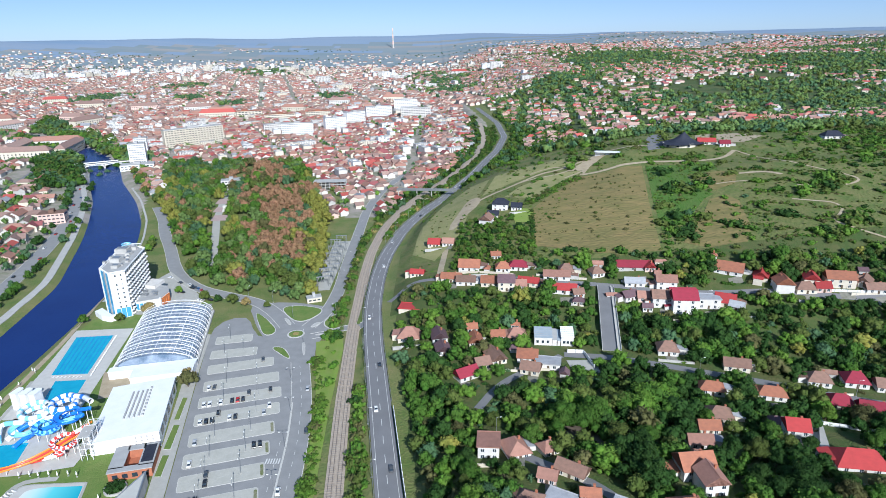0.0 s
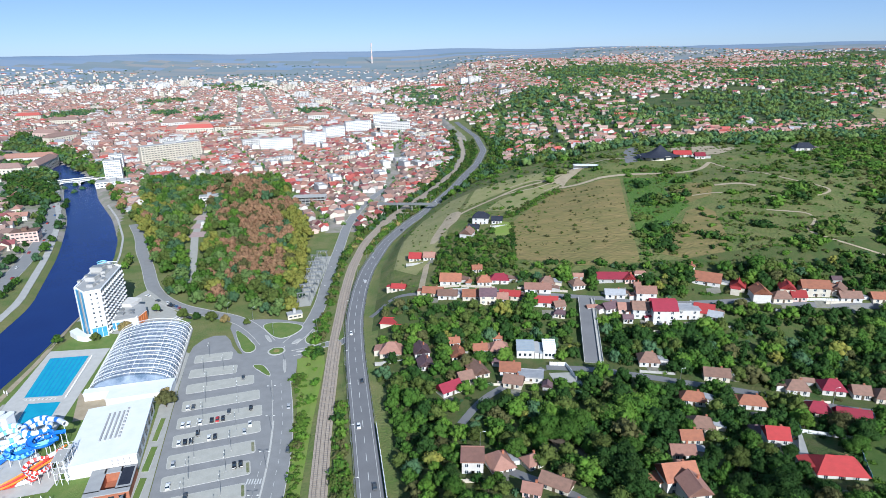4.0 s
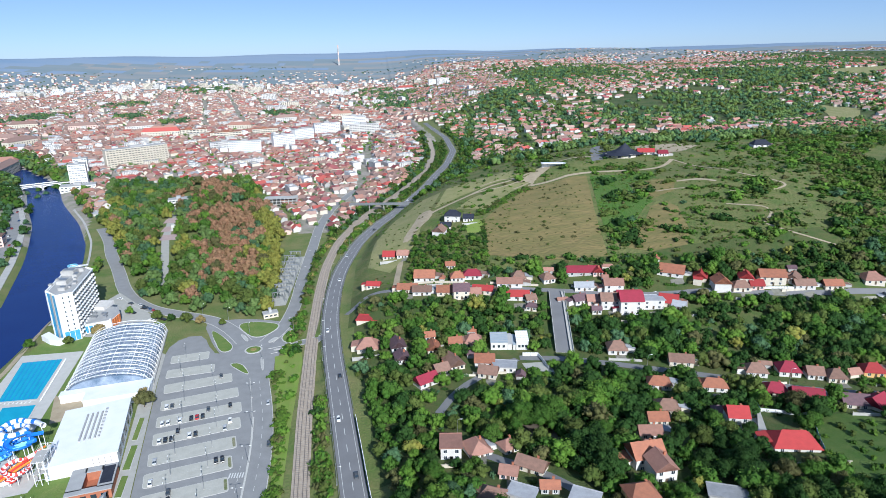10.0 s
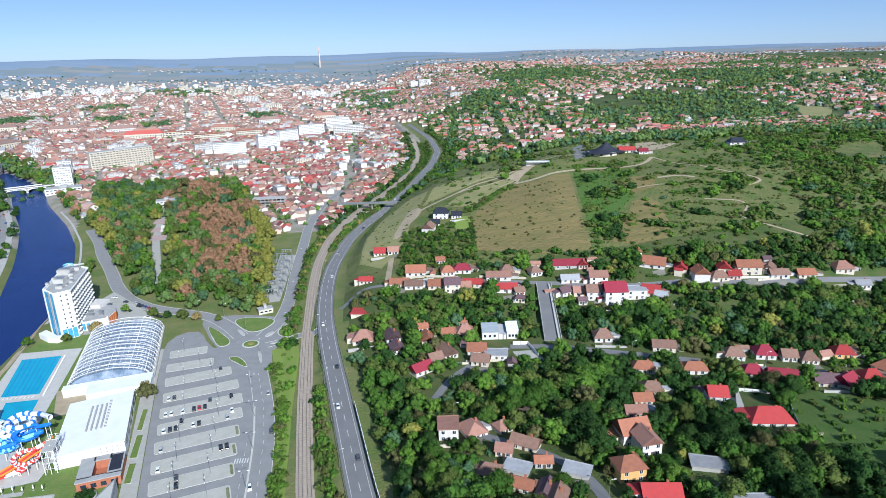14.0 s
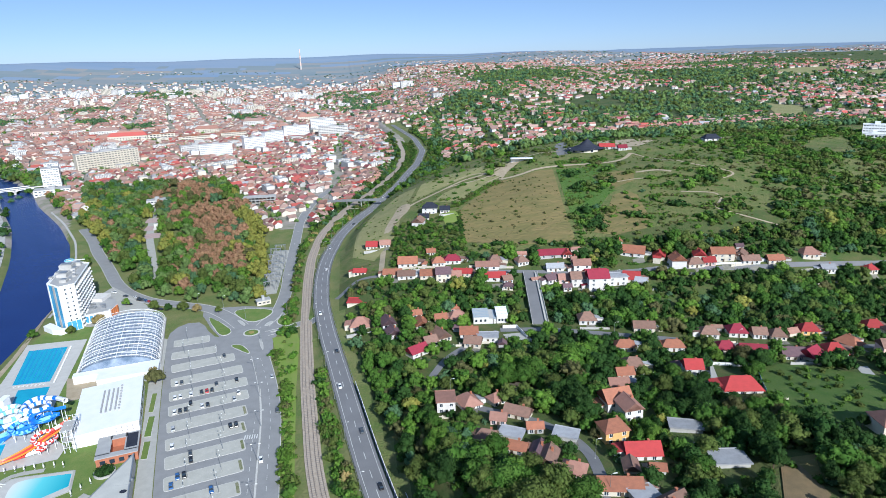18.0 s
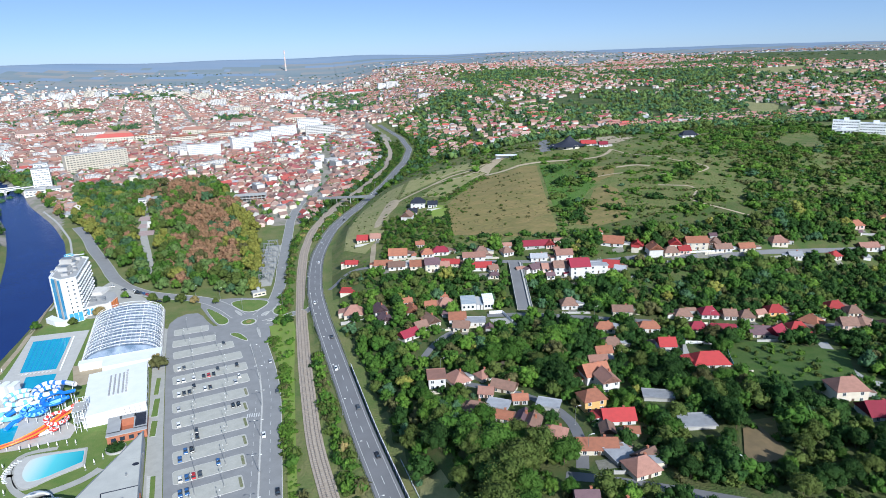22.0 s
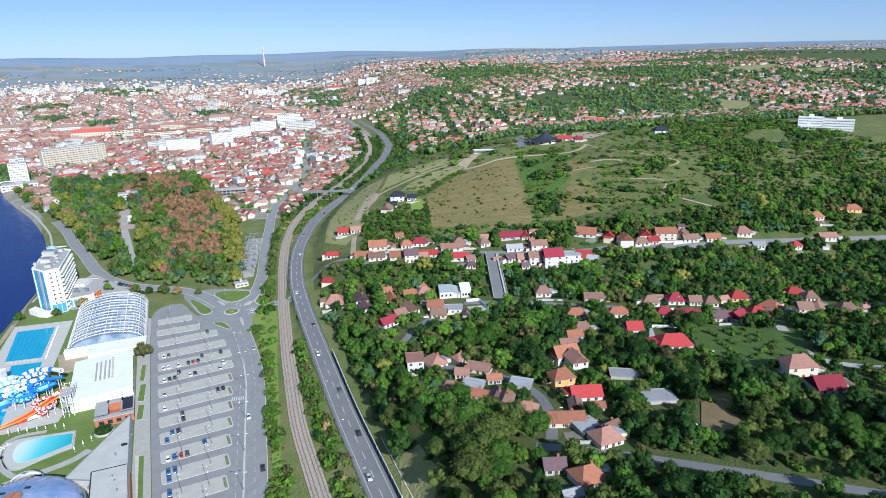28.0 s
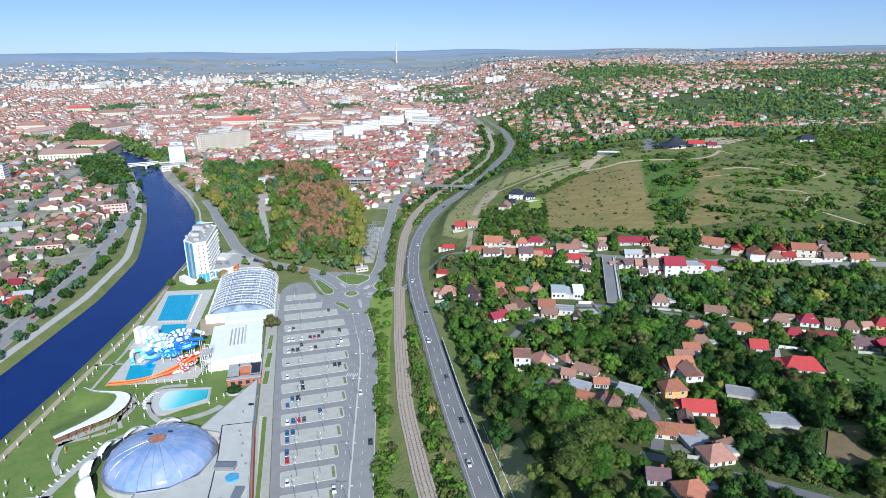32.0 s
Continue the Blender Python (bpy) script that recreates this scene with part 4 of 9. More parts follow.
def roof_mesh(w, d, hip, rise, mats, over=0.55, t=0.16):
    """A gabled (0), hipped (1) or flat (2) roof over a w by d plan, with thickness."""
    x, y = w / 2 + over, d / 2 + over
    b = Bag()
    if hip == 2:
        return b.box(-x, x, -y, y, 0, 0.25).box(-x, x, -y, -y + 0.25, 0.25, 0.55).box(-x, x, y - 0.25, y, 0.25, 0.55).mesh("roof", mats)
    ridge = 0.0 if hip == 0 else min(d, w) * 0.42
    if w >= d:
        tops = [(-x + ridge, 0), (x - ridge, 0)]
        quads = [(0, 1, 5, 4), (2, 3, 4, 5)]
        ends = [(3, 0, 4), (1, 2, 5)]
    else:
        tops = [(0, -y + ridge), (0, y - ridge)]
        quads = [(1, 2, 5, 4), (3, 0, 4, 5)]
        ends = [(0, 1, 4), (2, 3, 5)]
    low = [(-x, -y, 0), (x, -y, 0), (x, y, 0), (-x, y, 0)] + [(u, v, rise) for u, v in tops]
    up = [(u, v, z + t) for u, v, z in low]
    f = [tuple(reversed(q)) for q in quads + ends] + [tuple(i + 6 for i in q) for q in quads + ends]
    f += [(i, (i + 1) % 4, (i + 1) % 4 + 6, i + 6) for i in range(4)]
    b.add(low + up, f)
    a, c = Vector(up[4]), Vector(up[5])
    b.tube([a, c], 0.14, 5)
    return b.mesh("roof", mats)


def house(x, y, w, d, turn, floors, roof, wall, hip):
    w, d = (0.88 * w, 0.88 * d) if floors else (w, d)
    z = float(min(lie(x + a, y + b) for a in (-w / 3, 0, w / 3) for b in (-d / 3, 0, d / 3)))
    h = (z * 0 + 2.4) if floors == 0 else 2.8 * floors + 0.2
    shape = ("gabled", "hipped", "flat")[hip]
    size = ("low shed", "single-storey house", "two-storey house", "three-storey house")[floors]
    t = thing("house" if floors else "shed", f"{WALL_WORD[wall]} rendered {size} with {shape} {ROOF_WORD[roof]} roof", "house" if floors else "shed", pose(x, y, z, 0, 0, turn), "village houses")
    rise = min(w, d) * 0.42
    b = Bag().box(-w / 2, w / 2, -d / 2, d / 2, -2.0, h)
    if hip == 0:
        e = rise * 0.97 * (1 - 0.5 / (min(w, d) / 2 + 0.5))
        if w >= d:
            for s in (-1, 1):
                b.add([(s * w / 2, -d / 2, h), (s * w / 2, d / 2, h), (s * w / 2, 0, h + e), (s * (w / 2 - 0.3), -d / 2, h), (s * (w / 2 - 0.3), d / 2, h), (s * (w / 2 - 0.3), 0, h + e)], [(0, 1, 2), (3, 5, 4), (0, 2, 5, 3), (1, 4, 5, 2)])
        else:
            for s in (-1, 1):
                b.add([(-w / 2, s * d / 2, h), (w / 2, s * d / 2, h), (0, s * d / 2, h + e), (-w / 2, s * (d / 2 - 0.3), h), (w / 2, s * (d / 2 - 0.3), h), (0, s * (d / 2 - 0.3), h + e)], [(0, 1, 2), (3, 5, 4), (0, 2, 5, 3), (1, 4, 5, 2)])
    part("wall", b.mesh("wall", WALL[wall]), t)
    lift = h - rise * 0.5 / (min(w, d) / 2 + 0.5) if hip < 2 else h
    part("roof", roof_mesh(w, d, hip, rise, ROOF[roof]), t, m=pose(0, 0, lift))
    if floors:
        if hip < 2:
            part("chimney", CHIM, t, m=pose(w * 0.2, d * 0.12, h + rise * 0.45))
        for k in range(floors):
            for u in (-0.28, 0.28) if w < 14 else (-0.34, -0.05, 0.28):
                wn_ = part("window", WIN, t, m=pose(u * w, -d / 2 - 0.01, 0.9 + 2.75 * k))
                part("pane", PANE, wn_)
            wn_ = part("window", WIN, t, m=pose(w / 2 + 0.01, -0.1 * d, 0.9 + 2.75 * k, 0, 0, 90))
            part("pane", PANE, wn_)
        part("door", DOOR, t, m=pose(0.02 * w, -d / 2 - 0.01, 0.05))
        # a lower wing or lean-to beside it
        pick = (int(abs(x) * 7 + abs(y) * 13)) % 4
        if w > 8 and pick < 3:
            side, ww, wd, wh = (1 if pick else -1), 3.6 + pick, d * 0.62, 2.7
            part("wing_wall", Bag().box(-ww / 2, ww / 2, -wd / 2, wd / 2, -2, wh).mesh("wing_wall", WALL[wall if pick != 2 else 4]), t, m=pose(side * (w / 2 + ww / 2 - 0.02), d * 0.12, 0))
            slope = Bag().add([(-ww / 2 - 0.3, -wd / 2 - 0.4, 0), (ww / 2 + 0.3, -wd / 2 - 0.4, 0), (ww / 2 + 0.3, wd / 2 + 0.4, 0), (-ww / 2 - 0.3, wd / 2 + 0.4, 0), (-ww / 2 - 0.3, -wd / 2 - 0.4, 0.15), (ww / 2 + 0.3, -wd / 2 - 0.4, 0.15), (ww / 2 + 0.3, wd / 2 + 0.4, 0.15), (-ww / 2 - 0.3, wd / 2 + 0.4, 0.15)], BOXF)
            part("wing_roof", slope.mesh("wing_roof", ROOF[(roof, 5, 1)[pick]]), t, m=pose(side * (w / 2 + ww / 2 - 0.02), d * 0.12, wh + 0.35, 0, side * 11))
    HOUSES.append((x, y, 0.5 * max(w, d) + 1.5))
    return t


def garden_wall(x, y, w, d, turn, colour):
    """A low wall round the front of a plot."""
    t = thing("garden_wall", "low rendered garden wall along the plot", "garden wall", pose(x, y, float(lie(x, y)), 0, 0, turn), "garden walls")
    for k in range(4):
        x0 = -w / 2 + w * k / 4
        part("wall_panel", Bag().box(x0 + 0.1, x0 + w / 4 - 0.1, -0.12, 0.12, -0.8, 1.3).mesh("wall_panel", WALL[colour]), t)
        part("pillar", Bag().box(x0 - 0.18, x0 + 0.18, -0.18, 0.18, -0.8, 1.6).mesh("pillar", WALL[colour]), t)
    return t


house(112, 277, 11, 10, -10, 1, 1, 0, 1)
house(139, 260, 13, 8, -15, 1, 1, 1, 0)
house(119, 240, 12, 8, -15, 1, 0, 0, 1)
house(143, 235, 13, 8, -15, 1, 0, 0, 1)
house(170, 246, 11, 9, -15, 1, 1, 0, 1)
house(186, 245, 11, 10, -15, 1, 3, 0, 1)
house(204, 236, 9, 9, -15, 1, 1, 1, 1)
house(196, 240, 8, 8, -15, 1, 1, 0, 0)
house(225, 239, 11, 9, -15, 1, 2, 3, 1)
house(232, 218, 10, 12, 20, 1, 0, 1, 1)
house(216, 210, 12, 11, -15, 1, 2, 0, 1)
house(202, 208, 10, 10, 25, 1, 3, 1, 0)
house(194, 211, 12, 9, -15, 1, 6, 1, 0)
house(178, 219, 14, 10, -20, 1, 3, 0, 0)
house(168, 227, 11, 9, -15, 1, 3, 1, 1)
house(135, 202, 9, 9, -12, 2, 2, 0, 0)
house(146, 182, 19, 12, -10, 1, 2, 0, 1)
house(262, 236, 11, 9, -15, 1, 2, 0, 1)
house(266, 227, 9, 9, -15, 1, 1, 1, 1)
house(240, 203, 9, 9, -15, 2, 1, 2, 0)
house(254, 208, 10, 10, 25, 1, 1, 0, 1)
house(266, 200, 12, 10, -15, 1, 1, 1, 1)
house(177, 135, 15, 11, -8, 2, 4, 1, 1)
house(176, 118, 13, 11, -8, 1, 3, 0, 0)
house(113, 218, 11, 9, -15, 1, 1, 1, 1)
house(104, 208, 9, 7, -5, 1, 0, 1, 0)
house(96, 197, 10, 7, -5, 1, 4, 0, 0)
house(86, 178, 13, 11, 5, 2, 0, 0, 0)
house(88, 169, 9, 10, 5, 2, 4, 0, 0)
house(74, 153, 11, 9, 5, 2, 0, 3, 1)
house(79, 139, 14, 9, -8, 1, 2, 0, 0)
house(106, 128, 12, 8, -8, 0, 5, 4, 2)
house(104, 153, 12, 6, -20, 0, 5, 4, 2)
house(62, 120, 16, 8, -12, 1, 0, 1, 0)
house(75, 109, 9, 6, 20, 1, 1, 1, 0)
house(71, 104, 11, 10, 10, 1, 4, 1, 1)
house(68, 113, 8, 8, 10, 0, 5, 4, 2)
house(47, 93, 8, 7, -10, 1, 6, 4, 0)
house(55, 84, 11, 10, 10, 1, 0, 0, 1)
house(26, 195, 10, 11, 15, 1, 4, 0, 1)
house(16, 196, 9, 10, -5, 2, 4, 0, 2)
house(38, 194, 7, 7, 25, 1, 4, 1, 1)
house(35, 176, 7, 6, -20, 1, 4, 2, 0)
house(44, 179, 12, 7, -35, 1, 1, 1, 0)
house(37, 163, 9, 6, -30, 0, 5, 4, 2)
house(27, 163, 10, 8, -25, 1, 1, 1, 1)
house(35, 153, 12, 6, -30, 1, 0, 1, 0)
house(43, 147, 6, 9, -30, 1, 6, 4, 0)
house(45, 142, 7, 11, -30, 1, 1, 1, 0)
house(51, 132, 9, 8, -30, 1, 4, 1, 1)
house(47, 132, 7, 7, -30, 1, 1, 1, 0)
house(57, 157, 9, 6, -30, 0, 5, 4, 2)
house(41, 272, 11, 9, -10, 1, 0, 0, 0)
house(50, 265, 13, 8, -12, 1, 5, 0, 2)
house(41, 260, 10, 8, -20, 1, 1, 1, 0)
house(-19, 334, 14, 8, -12, 0, 2, 1, 2)
house(-19, 303, 13, 12, -5, 1, 4, 1, 1)
house(-3, 296, 9, 10, 10, 1, 6, 0, 0)
house(-1, 282, 8, 9, 10, 1, 6, 0, 0)
house(16, 290, 8, 10, 5, 1, 0, 1, 0)
house(15, 303, 6, 6, 5, 1, 0, 1, 0)
house(28, 294, 8, 7, 5, 1, 0, 2, 0)
house(38, 294, 11, 10, 0, 1, 4, 1, 1)
house(10, 257, 12, 8, 30, 1, 3, 0, 0)
house(25, 272, 9, 12, 20, 1, 1, 1, 0)
house(18, 266, 8, 8, 20, 1, 1, 1, 0)
house(5, 361, 14, 8, -10, 1, 0, 1, 0)
house(14, 355, 13, 8, -8, 1, 1, 0, 0)
house(17, 375, 15, 11, -8, 1, 0, 0, 0)
house(29, 352, 13, 9, -8, 1, 0, 1, 0)
house(38, 347, 11, 10, -5, 2, 6, 1, 0)
house(46, 347, 9, 8, -5, 1, 4, 0, 0)
house(52, 350, 14, 7, -18, 1, 2, 1, 0)
house(38, 369, 10, 9, -3, 1, 0, 0, 1)
house(48, 370, 13, 9, -8, 1, 3, 0, 1)
house(35, 387, 7, 6, 0, 1, 0, 1, 0)
house(70, 356, 18, 8, -8, 1, 4, 0, 0)
house(77, 362, 10, 10, -8, 1, 1, 1, 1)
house(72, 341, 16, 8, -10, 1, 2, 0, 0)
house(95, 358, 9, 9, 10, 1, 1, 0, 1)
house(79, 336, 7, 7, 10, 1, 1, 0, 0)
house(119, 362, 24, 9, -6, 1, 3, 4, 0)
house(128, 359, 7, 8, -6, 1, 2, 2, 0)
house(115, 345, 13, 7, -8, 1, 5, 0, 0)
house(132, 340, 13, 9, -8, 2, 4, 0, 0)
house(108, 332, 10, 8, 20, 1, 6, 0, 0)
house(118, 330, 12, 8, -8, 1, 4, 2, 0)
house(125, 325, 13, 10, -8, 2, 1, 0, 0)
house(135, 319, 15, 12, -6, 3, 3, 0, 0)
house(137, 327, 16, 8, -6, 2, 3, 0, 0)
house(149, 321, 15, 9, -6, 2, 5, 0, 2)
house(160, 322, 12, 11, -25, 1, 2, 1, 0)
house(164, 316, 8, 7, -35, 1, 5, 4, 0)
house(174, 351, 18, 12, -30, 1, 0, 0, 0)
house(188, 340, 10, 9, 60, 1, 2, 1, 0)
house(195, 328, 11, 11, 80, 2, 0, 0, 0)
house(206, 325, 12, 9, -8, 1, 1, 1, 1)
house(211, 329, 10, 9, 70, 2, 2, 1, 0)
house(215, 324, 9, 8, -8, 1, 2, 2, 0)
house(226, 327, 17, 10, -12, 2, 0, 1, 0)
house(234, 326, 9, 8, -8, 1, 1, 1, 0)
house(239, 325, 11, 9, 50, 1, 1, 1, 0)
house(242, 319, 13, 8, -8, 1, 1, 0, 0)
house(-17, 377, 10, 6, -12, 1, 2, 1, 0)
house(-6, 429, 10, 9, -10, 1, 2, 1, 0)
house(4, 424, 9, 8, -10, 1, 4, 0, 0)
house(258, 316, 12, 8, -8, 1, 0, 1, 0)
house(284, 318, 13, 11, -8, 1, 4, 1, 1)
house(356, 328, 11, 9, -10, 1, 0, 2, 1)
house(348, 306, 15, 8, -8, 1, 4, 0, 0)
house(394, 334, 14, 9, -10, 1, 0, 3, 1)
house(317, 301, 8, 8, 0, 1, 2, 1, 1)
house(288, 304, 10, 7, -10, 1, 5, 0, 0)
house(46, 473, 14, 11, -12, 2, 7, 0, 1)
house(33, 446, 12, 10, 70, 2, 1, 0, 0)
house(39, 459, 9, 8, -10, 1, 7, 0, 0)
house(58, 467, 9, 8, -10, 1, 7, 0, 0)

# walls and yards in front of the houses
YARD = mat("yard_paving", (0.25, 0.235, 0.20), (0.16, 0.16, 0.12), 1.5, 0.9, 0.2)
for i, (hx, hy, hr) in enumerate(list(HOUSES)):
    if i % 4 == 0:
        garden_wall(hx + 1, hy - hr - 4.5, 2 * hr + 4, 0, (-12, -4, 8)[i % 3], (4, 1, 4)[i % 3])
    if i % 3 == 0:
        a, b = hr * 0.5, hr * 0.35
        structure("yard", sheet([(hx - a, hy - hr - 3.5), (hx + b, hy - hr - 4), (hx + b + 1, hy - hr + 2), (hx - a + 1, hy - hr + 2)], 0.14, YARD, "yard", 3.0), "worn paved yard before the house", "yard")

# outbuildings behind the houses
yards = [h for h in HOUSES if h[0] > 20 and h[1] < 420]
for k in range(64):
    hx, hy, hr = yards[int(rng.integers(0, len(yards)))]
    a = rng.uniform(0, 6.28)
    x, y = hx + (hr + 4.0) * math.cos(a), hy + (hr + 4.0) * math.sin(a)
    if any(math.hypot(x - q[0], y - q[1]) < q[2] + 2.2 for q in HOUSES) or any(np.min(np.hypot(xs - x, ys - y)) < half + 2.5 for xs, ys, half in KEEP_OUT):
        continue
    house(x, y, float(rng.integers(4, 8)), float(rng.integers(3, 6)), float(rng.choice([-15, -8, 5, 75])), int(rng.choice([0, 0, 0, 1])), int(rng.choice([0, 1, 1, 4, 5, 6])), int(rng.choice([0, 0, 1, 4])), int(rng.choice([0, 0, 1])))


# long fences and walls of the larger plots
def fence(points, label, material, h=1.7):
    t = thing("garden_fence", label, "fence", group="garden fences")
    for (x0, y0), (x1, y1) in zip(points, points[1:]):
        n = max(1, int(math.hypot(x1 - x0, y1 - y0) / 3.0))
        for k in range(n):
            a, b = Vector((x0, y0)).lerp(Vector((x1, y1)), k / n), Vector((x0, y0)).lerp(Vector((x1, y1)), (k + 0.96) / n)
            za, zb = float(lie(a.x, a.y)), float(lie(b.x, b.y))
            u = Vector((b.y - a.y, a.x - b.x)).normalized() * 0.08
            v = [(a.x - u.x, a.y - u.y, za - 0.5), (b.x - u.x, b.y - u.y, zb - 0.5), (b.x + u.x, b.y + u.y, zb - 0.5), (a.x + u.x, a.y + u.y, za - 0.5)]
            v += [(a.x - u.x, a.y - u.y, za + h), (b.x - u.x, b.y - u.y, zb + h), (b.x + u.x, b.y + u.y, zb + h), (a.x + u.x, a.y + u.y, za + h)]
            part("panel", Bag().add(v, BOXF).mesh("panel", material), t)
            part("post", Bag().box(a.x - 0.13, a.x + 0.13, a.y - 0.13, a.y + 0.13, za - 0.5, za + h + 0.15).mesh("post", CONCRETE), t)
    return t


BARESOIL = mat("bare_soil", (0.24, 0.17, 0.09), (0.17, 0.13, 0.07), 4, 0.95, 0.4)
CREAMWALL = mat("cream_street_wall", (0.56, 0.50, 0.40), (0.46, 0.41, 0.33), 2, 0.9, 0.1)
fence([(8, 368), (26, 366), (44, 361)], "cream rendered wall along the village street", CREAMWALL, 1.5)
fence([(58, 359), (76, 354.5), (88, 352)], "cream rendered wall along the village street", CREAMWALL, 1.5)
fence([(108, 348), (126, 341), (142, 336)], "cream rendered wall along the village street", CREAMWALL, 1.4)
fence([(190, 332), (214, 322), (246, 315.5)], "white rendered wall along the village street", WHITE, 1.4)
fence([(62, 278), (70, 277), (72, 262)], "white rendered yard wall beside the ramp", WHITE, 2.0)
TEAL = mat("teal_fence_sheet", (0.08, 0.20, 0.24), (0.06, 0.16, 0.2), 2, 0.5, 0.1)
fence([(150.5, 211.3), (168.9, 203.1)], "white panel fence behind the large red-roofed house", WHITE)
fence([(163.5, 241.5), (151.2, 210.9)], "teal sheet fence along the drive", TEAL)
fence([(168.8, 202.6), (158.8, 184.2), (155, 176)], "teal sheet fence beside the orchard lawn", TEAL)
fence([(149.6, 210.6), (137.6, 189.8), (133.5, 175.3)], "grey mesh-covered fence beside the drive", METAL, 1.4)
structure("yard", sheet([(151, 210), (146, 212), (138, 194), (142, 190)], 0.2, CONCRETE, "yard"), "pale concrete drive between the fences", "yard")
structure("field", sheet([(121, 121), (128, 121), (126, 104), (118, 98), (107, 100)], 0.35, BARESOIL, "field"), "bare tan soil between the gardens", "field")
HOUSES.append((119, 110, 9.0))
for x, y in ((151, 203), (144, 196)):
    HOUSES.append((x, y, 7.0))

# ---- water park ----
structure("lawn", sheet([(-214, 60), (-90, 60), (-104, 150), (-122, 215), (-142, 300), (-150, 372), (-215, 345), (-216, 260), (-213, 160)], 0.05, LAWN, "lawn"), "mown green lawns of the water park", "lawn")
structure("pool_deck", sheet([(-217, 330), (-184, 332), (-170, 250), (-166, 240), (-203, 240), (-209, 285)], 0.14, DECK, "pool_deck", flat=0.0), "pale paved pool deck", "pool deck")
structure("slide_deck", sheet([(-196, 226), (-196, 241), (-176, 240), (-150, 216), (-150, 207), (-170, 202), (-194, 200)], 0.14, DECK, "slide_deck", flat=0.0), "pale paved deck under the slides", "pool deck")
structure("works_yard", sheet([(-176, 282), (-160, 277), (-150, 262), (-166, 256)], 0.12, DIRT, "works_yard", flat=0.0), "sandy works yard with rubble", "yard")
for pts, w in (([(-198.9, 196), (-201, 222), (-201.5, 242), (-208, 274)], 0.8), ([(-211, 222), (-196, 223.3)], 0.8), ([(-168, 163), (-173.5, 172), (-172, 181)], 0.9), ([(-172, 183.4), (-162, 183.2)], 0.8), ([(-176, 112), (-172, 140), (-164, 158), (-150, 166), (-140, 170), (-132, 175), (-127, 183)], 1.9), ([(-150, 166), (-158, 172), (-166, 184), (-167, 194), (-164, 199), (-150, 200)], 1.3), ([(-188, 152), (-185, 140), (-176, 130)], 1.2), ([(-188, 152), (-177, 157), (-168, 163)], 1.0), ([(-172, 118), (-195, 116), (-208, 114)], 0.9)):
    xs, ys = along(pts, 3)
    structure("footpath", ribbon(xs, ys, w, 0.2, PAVING, name="footpath"), "pale paved footpath over the lawns", "footpath")


def pool(ring, water, label, lanes=0, depth_edge=0.35):
    t = thing("swimming_pool", label, "swimming pool")
    r = np.array(ring, float)
    c = r.mean(0)
    outer = [tuple(c + (p - c) * (1 + 1.4 / np.linalg.norm(p - c))) for p in r]
    part("coping", Bag().prism(outer, 0.05, 0.24).mesh("coping", DECK), t)
    part("water", Bag().prism(ring, 0.1, 0.27).mesh("water", water), t, "clear blue pool water")
    if lanes:
        a, b, cc, d = [Vector((*p, 0.285)) for p in ring]
        for k in range(1, lanes):
            u = k / lanes
            part("lane_line", Bag().tube([a.lerp(b, u), d.lerp(cc, u)], 0.10, 5).mesh("lane_line", SLIDEBLUE), t, "blue lane rope")
    return t


pool([(-212, 321), (-191.5, 323), (-183.5, 280), (-201.5, 279)], POOLBLUE, "long blue swimming pool with lane ropes", 8)
pool([(-196, 273), (-181, 274), (-177, 255), (-191, 254)], POOLBLUE, "square blue bathing pool beside the lap pool")
pool([(-191, 221), (-178, 223), (-174, 206), (-186, 204)], POOLBLUE, "blue splash pool under the slides")
lag = [tuple(a) for a in round_off([(-162.5, 196.3), (-150, 196.6), (-141.5, 197.1), (-140.0, 197.2), (-139.6, 196), (-137.1, 186), (-136.6, 184.2), (-138, 183.4), (-147, 178), (-153, 172.6), (-157.5, 174.6), (-161.5, 180.5), (-164.3, 187), (-164.6, 193)], 2)]
t = thing("wave_lagoon", "turquoise wave lagoon with sloping white beach", "swimming pool")
c_ = np.mean(lag, 0)
part("promenade", Bag().prism([tuple(c_ + (np.array(a) - c_) * 1.07) for a in lag], 0.05, 0.2).mesh("promenade", PAVING), t, "pale paved rim walk")
part("beach", Bag().prism(lag, 0.1, 0.3).mesh("beach", DECK), t, "white sloping beach")
part("water", Bag().prism([tuple(a) for a in round_off([(-160, 194.6), (-141.5, 195.3), (-139.9, 195.4), (-139.5, 194), (-138.2, 188.6), (-137.8, 187.2), (-139, 186.2), (-153.6, 175.8), (-159, 181), (-161, 189)], 2)], 0.1, 0.36).mesh("water", SHELVING), t, "shelving turquoise water")


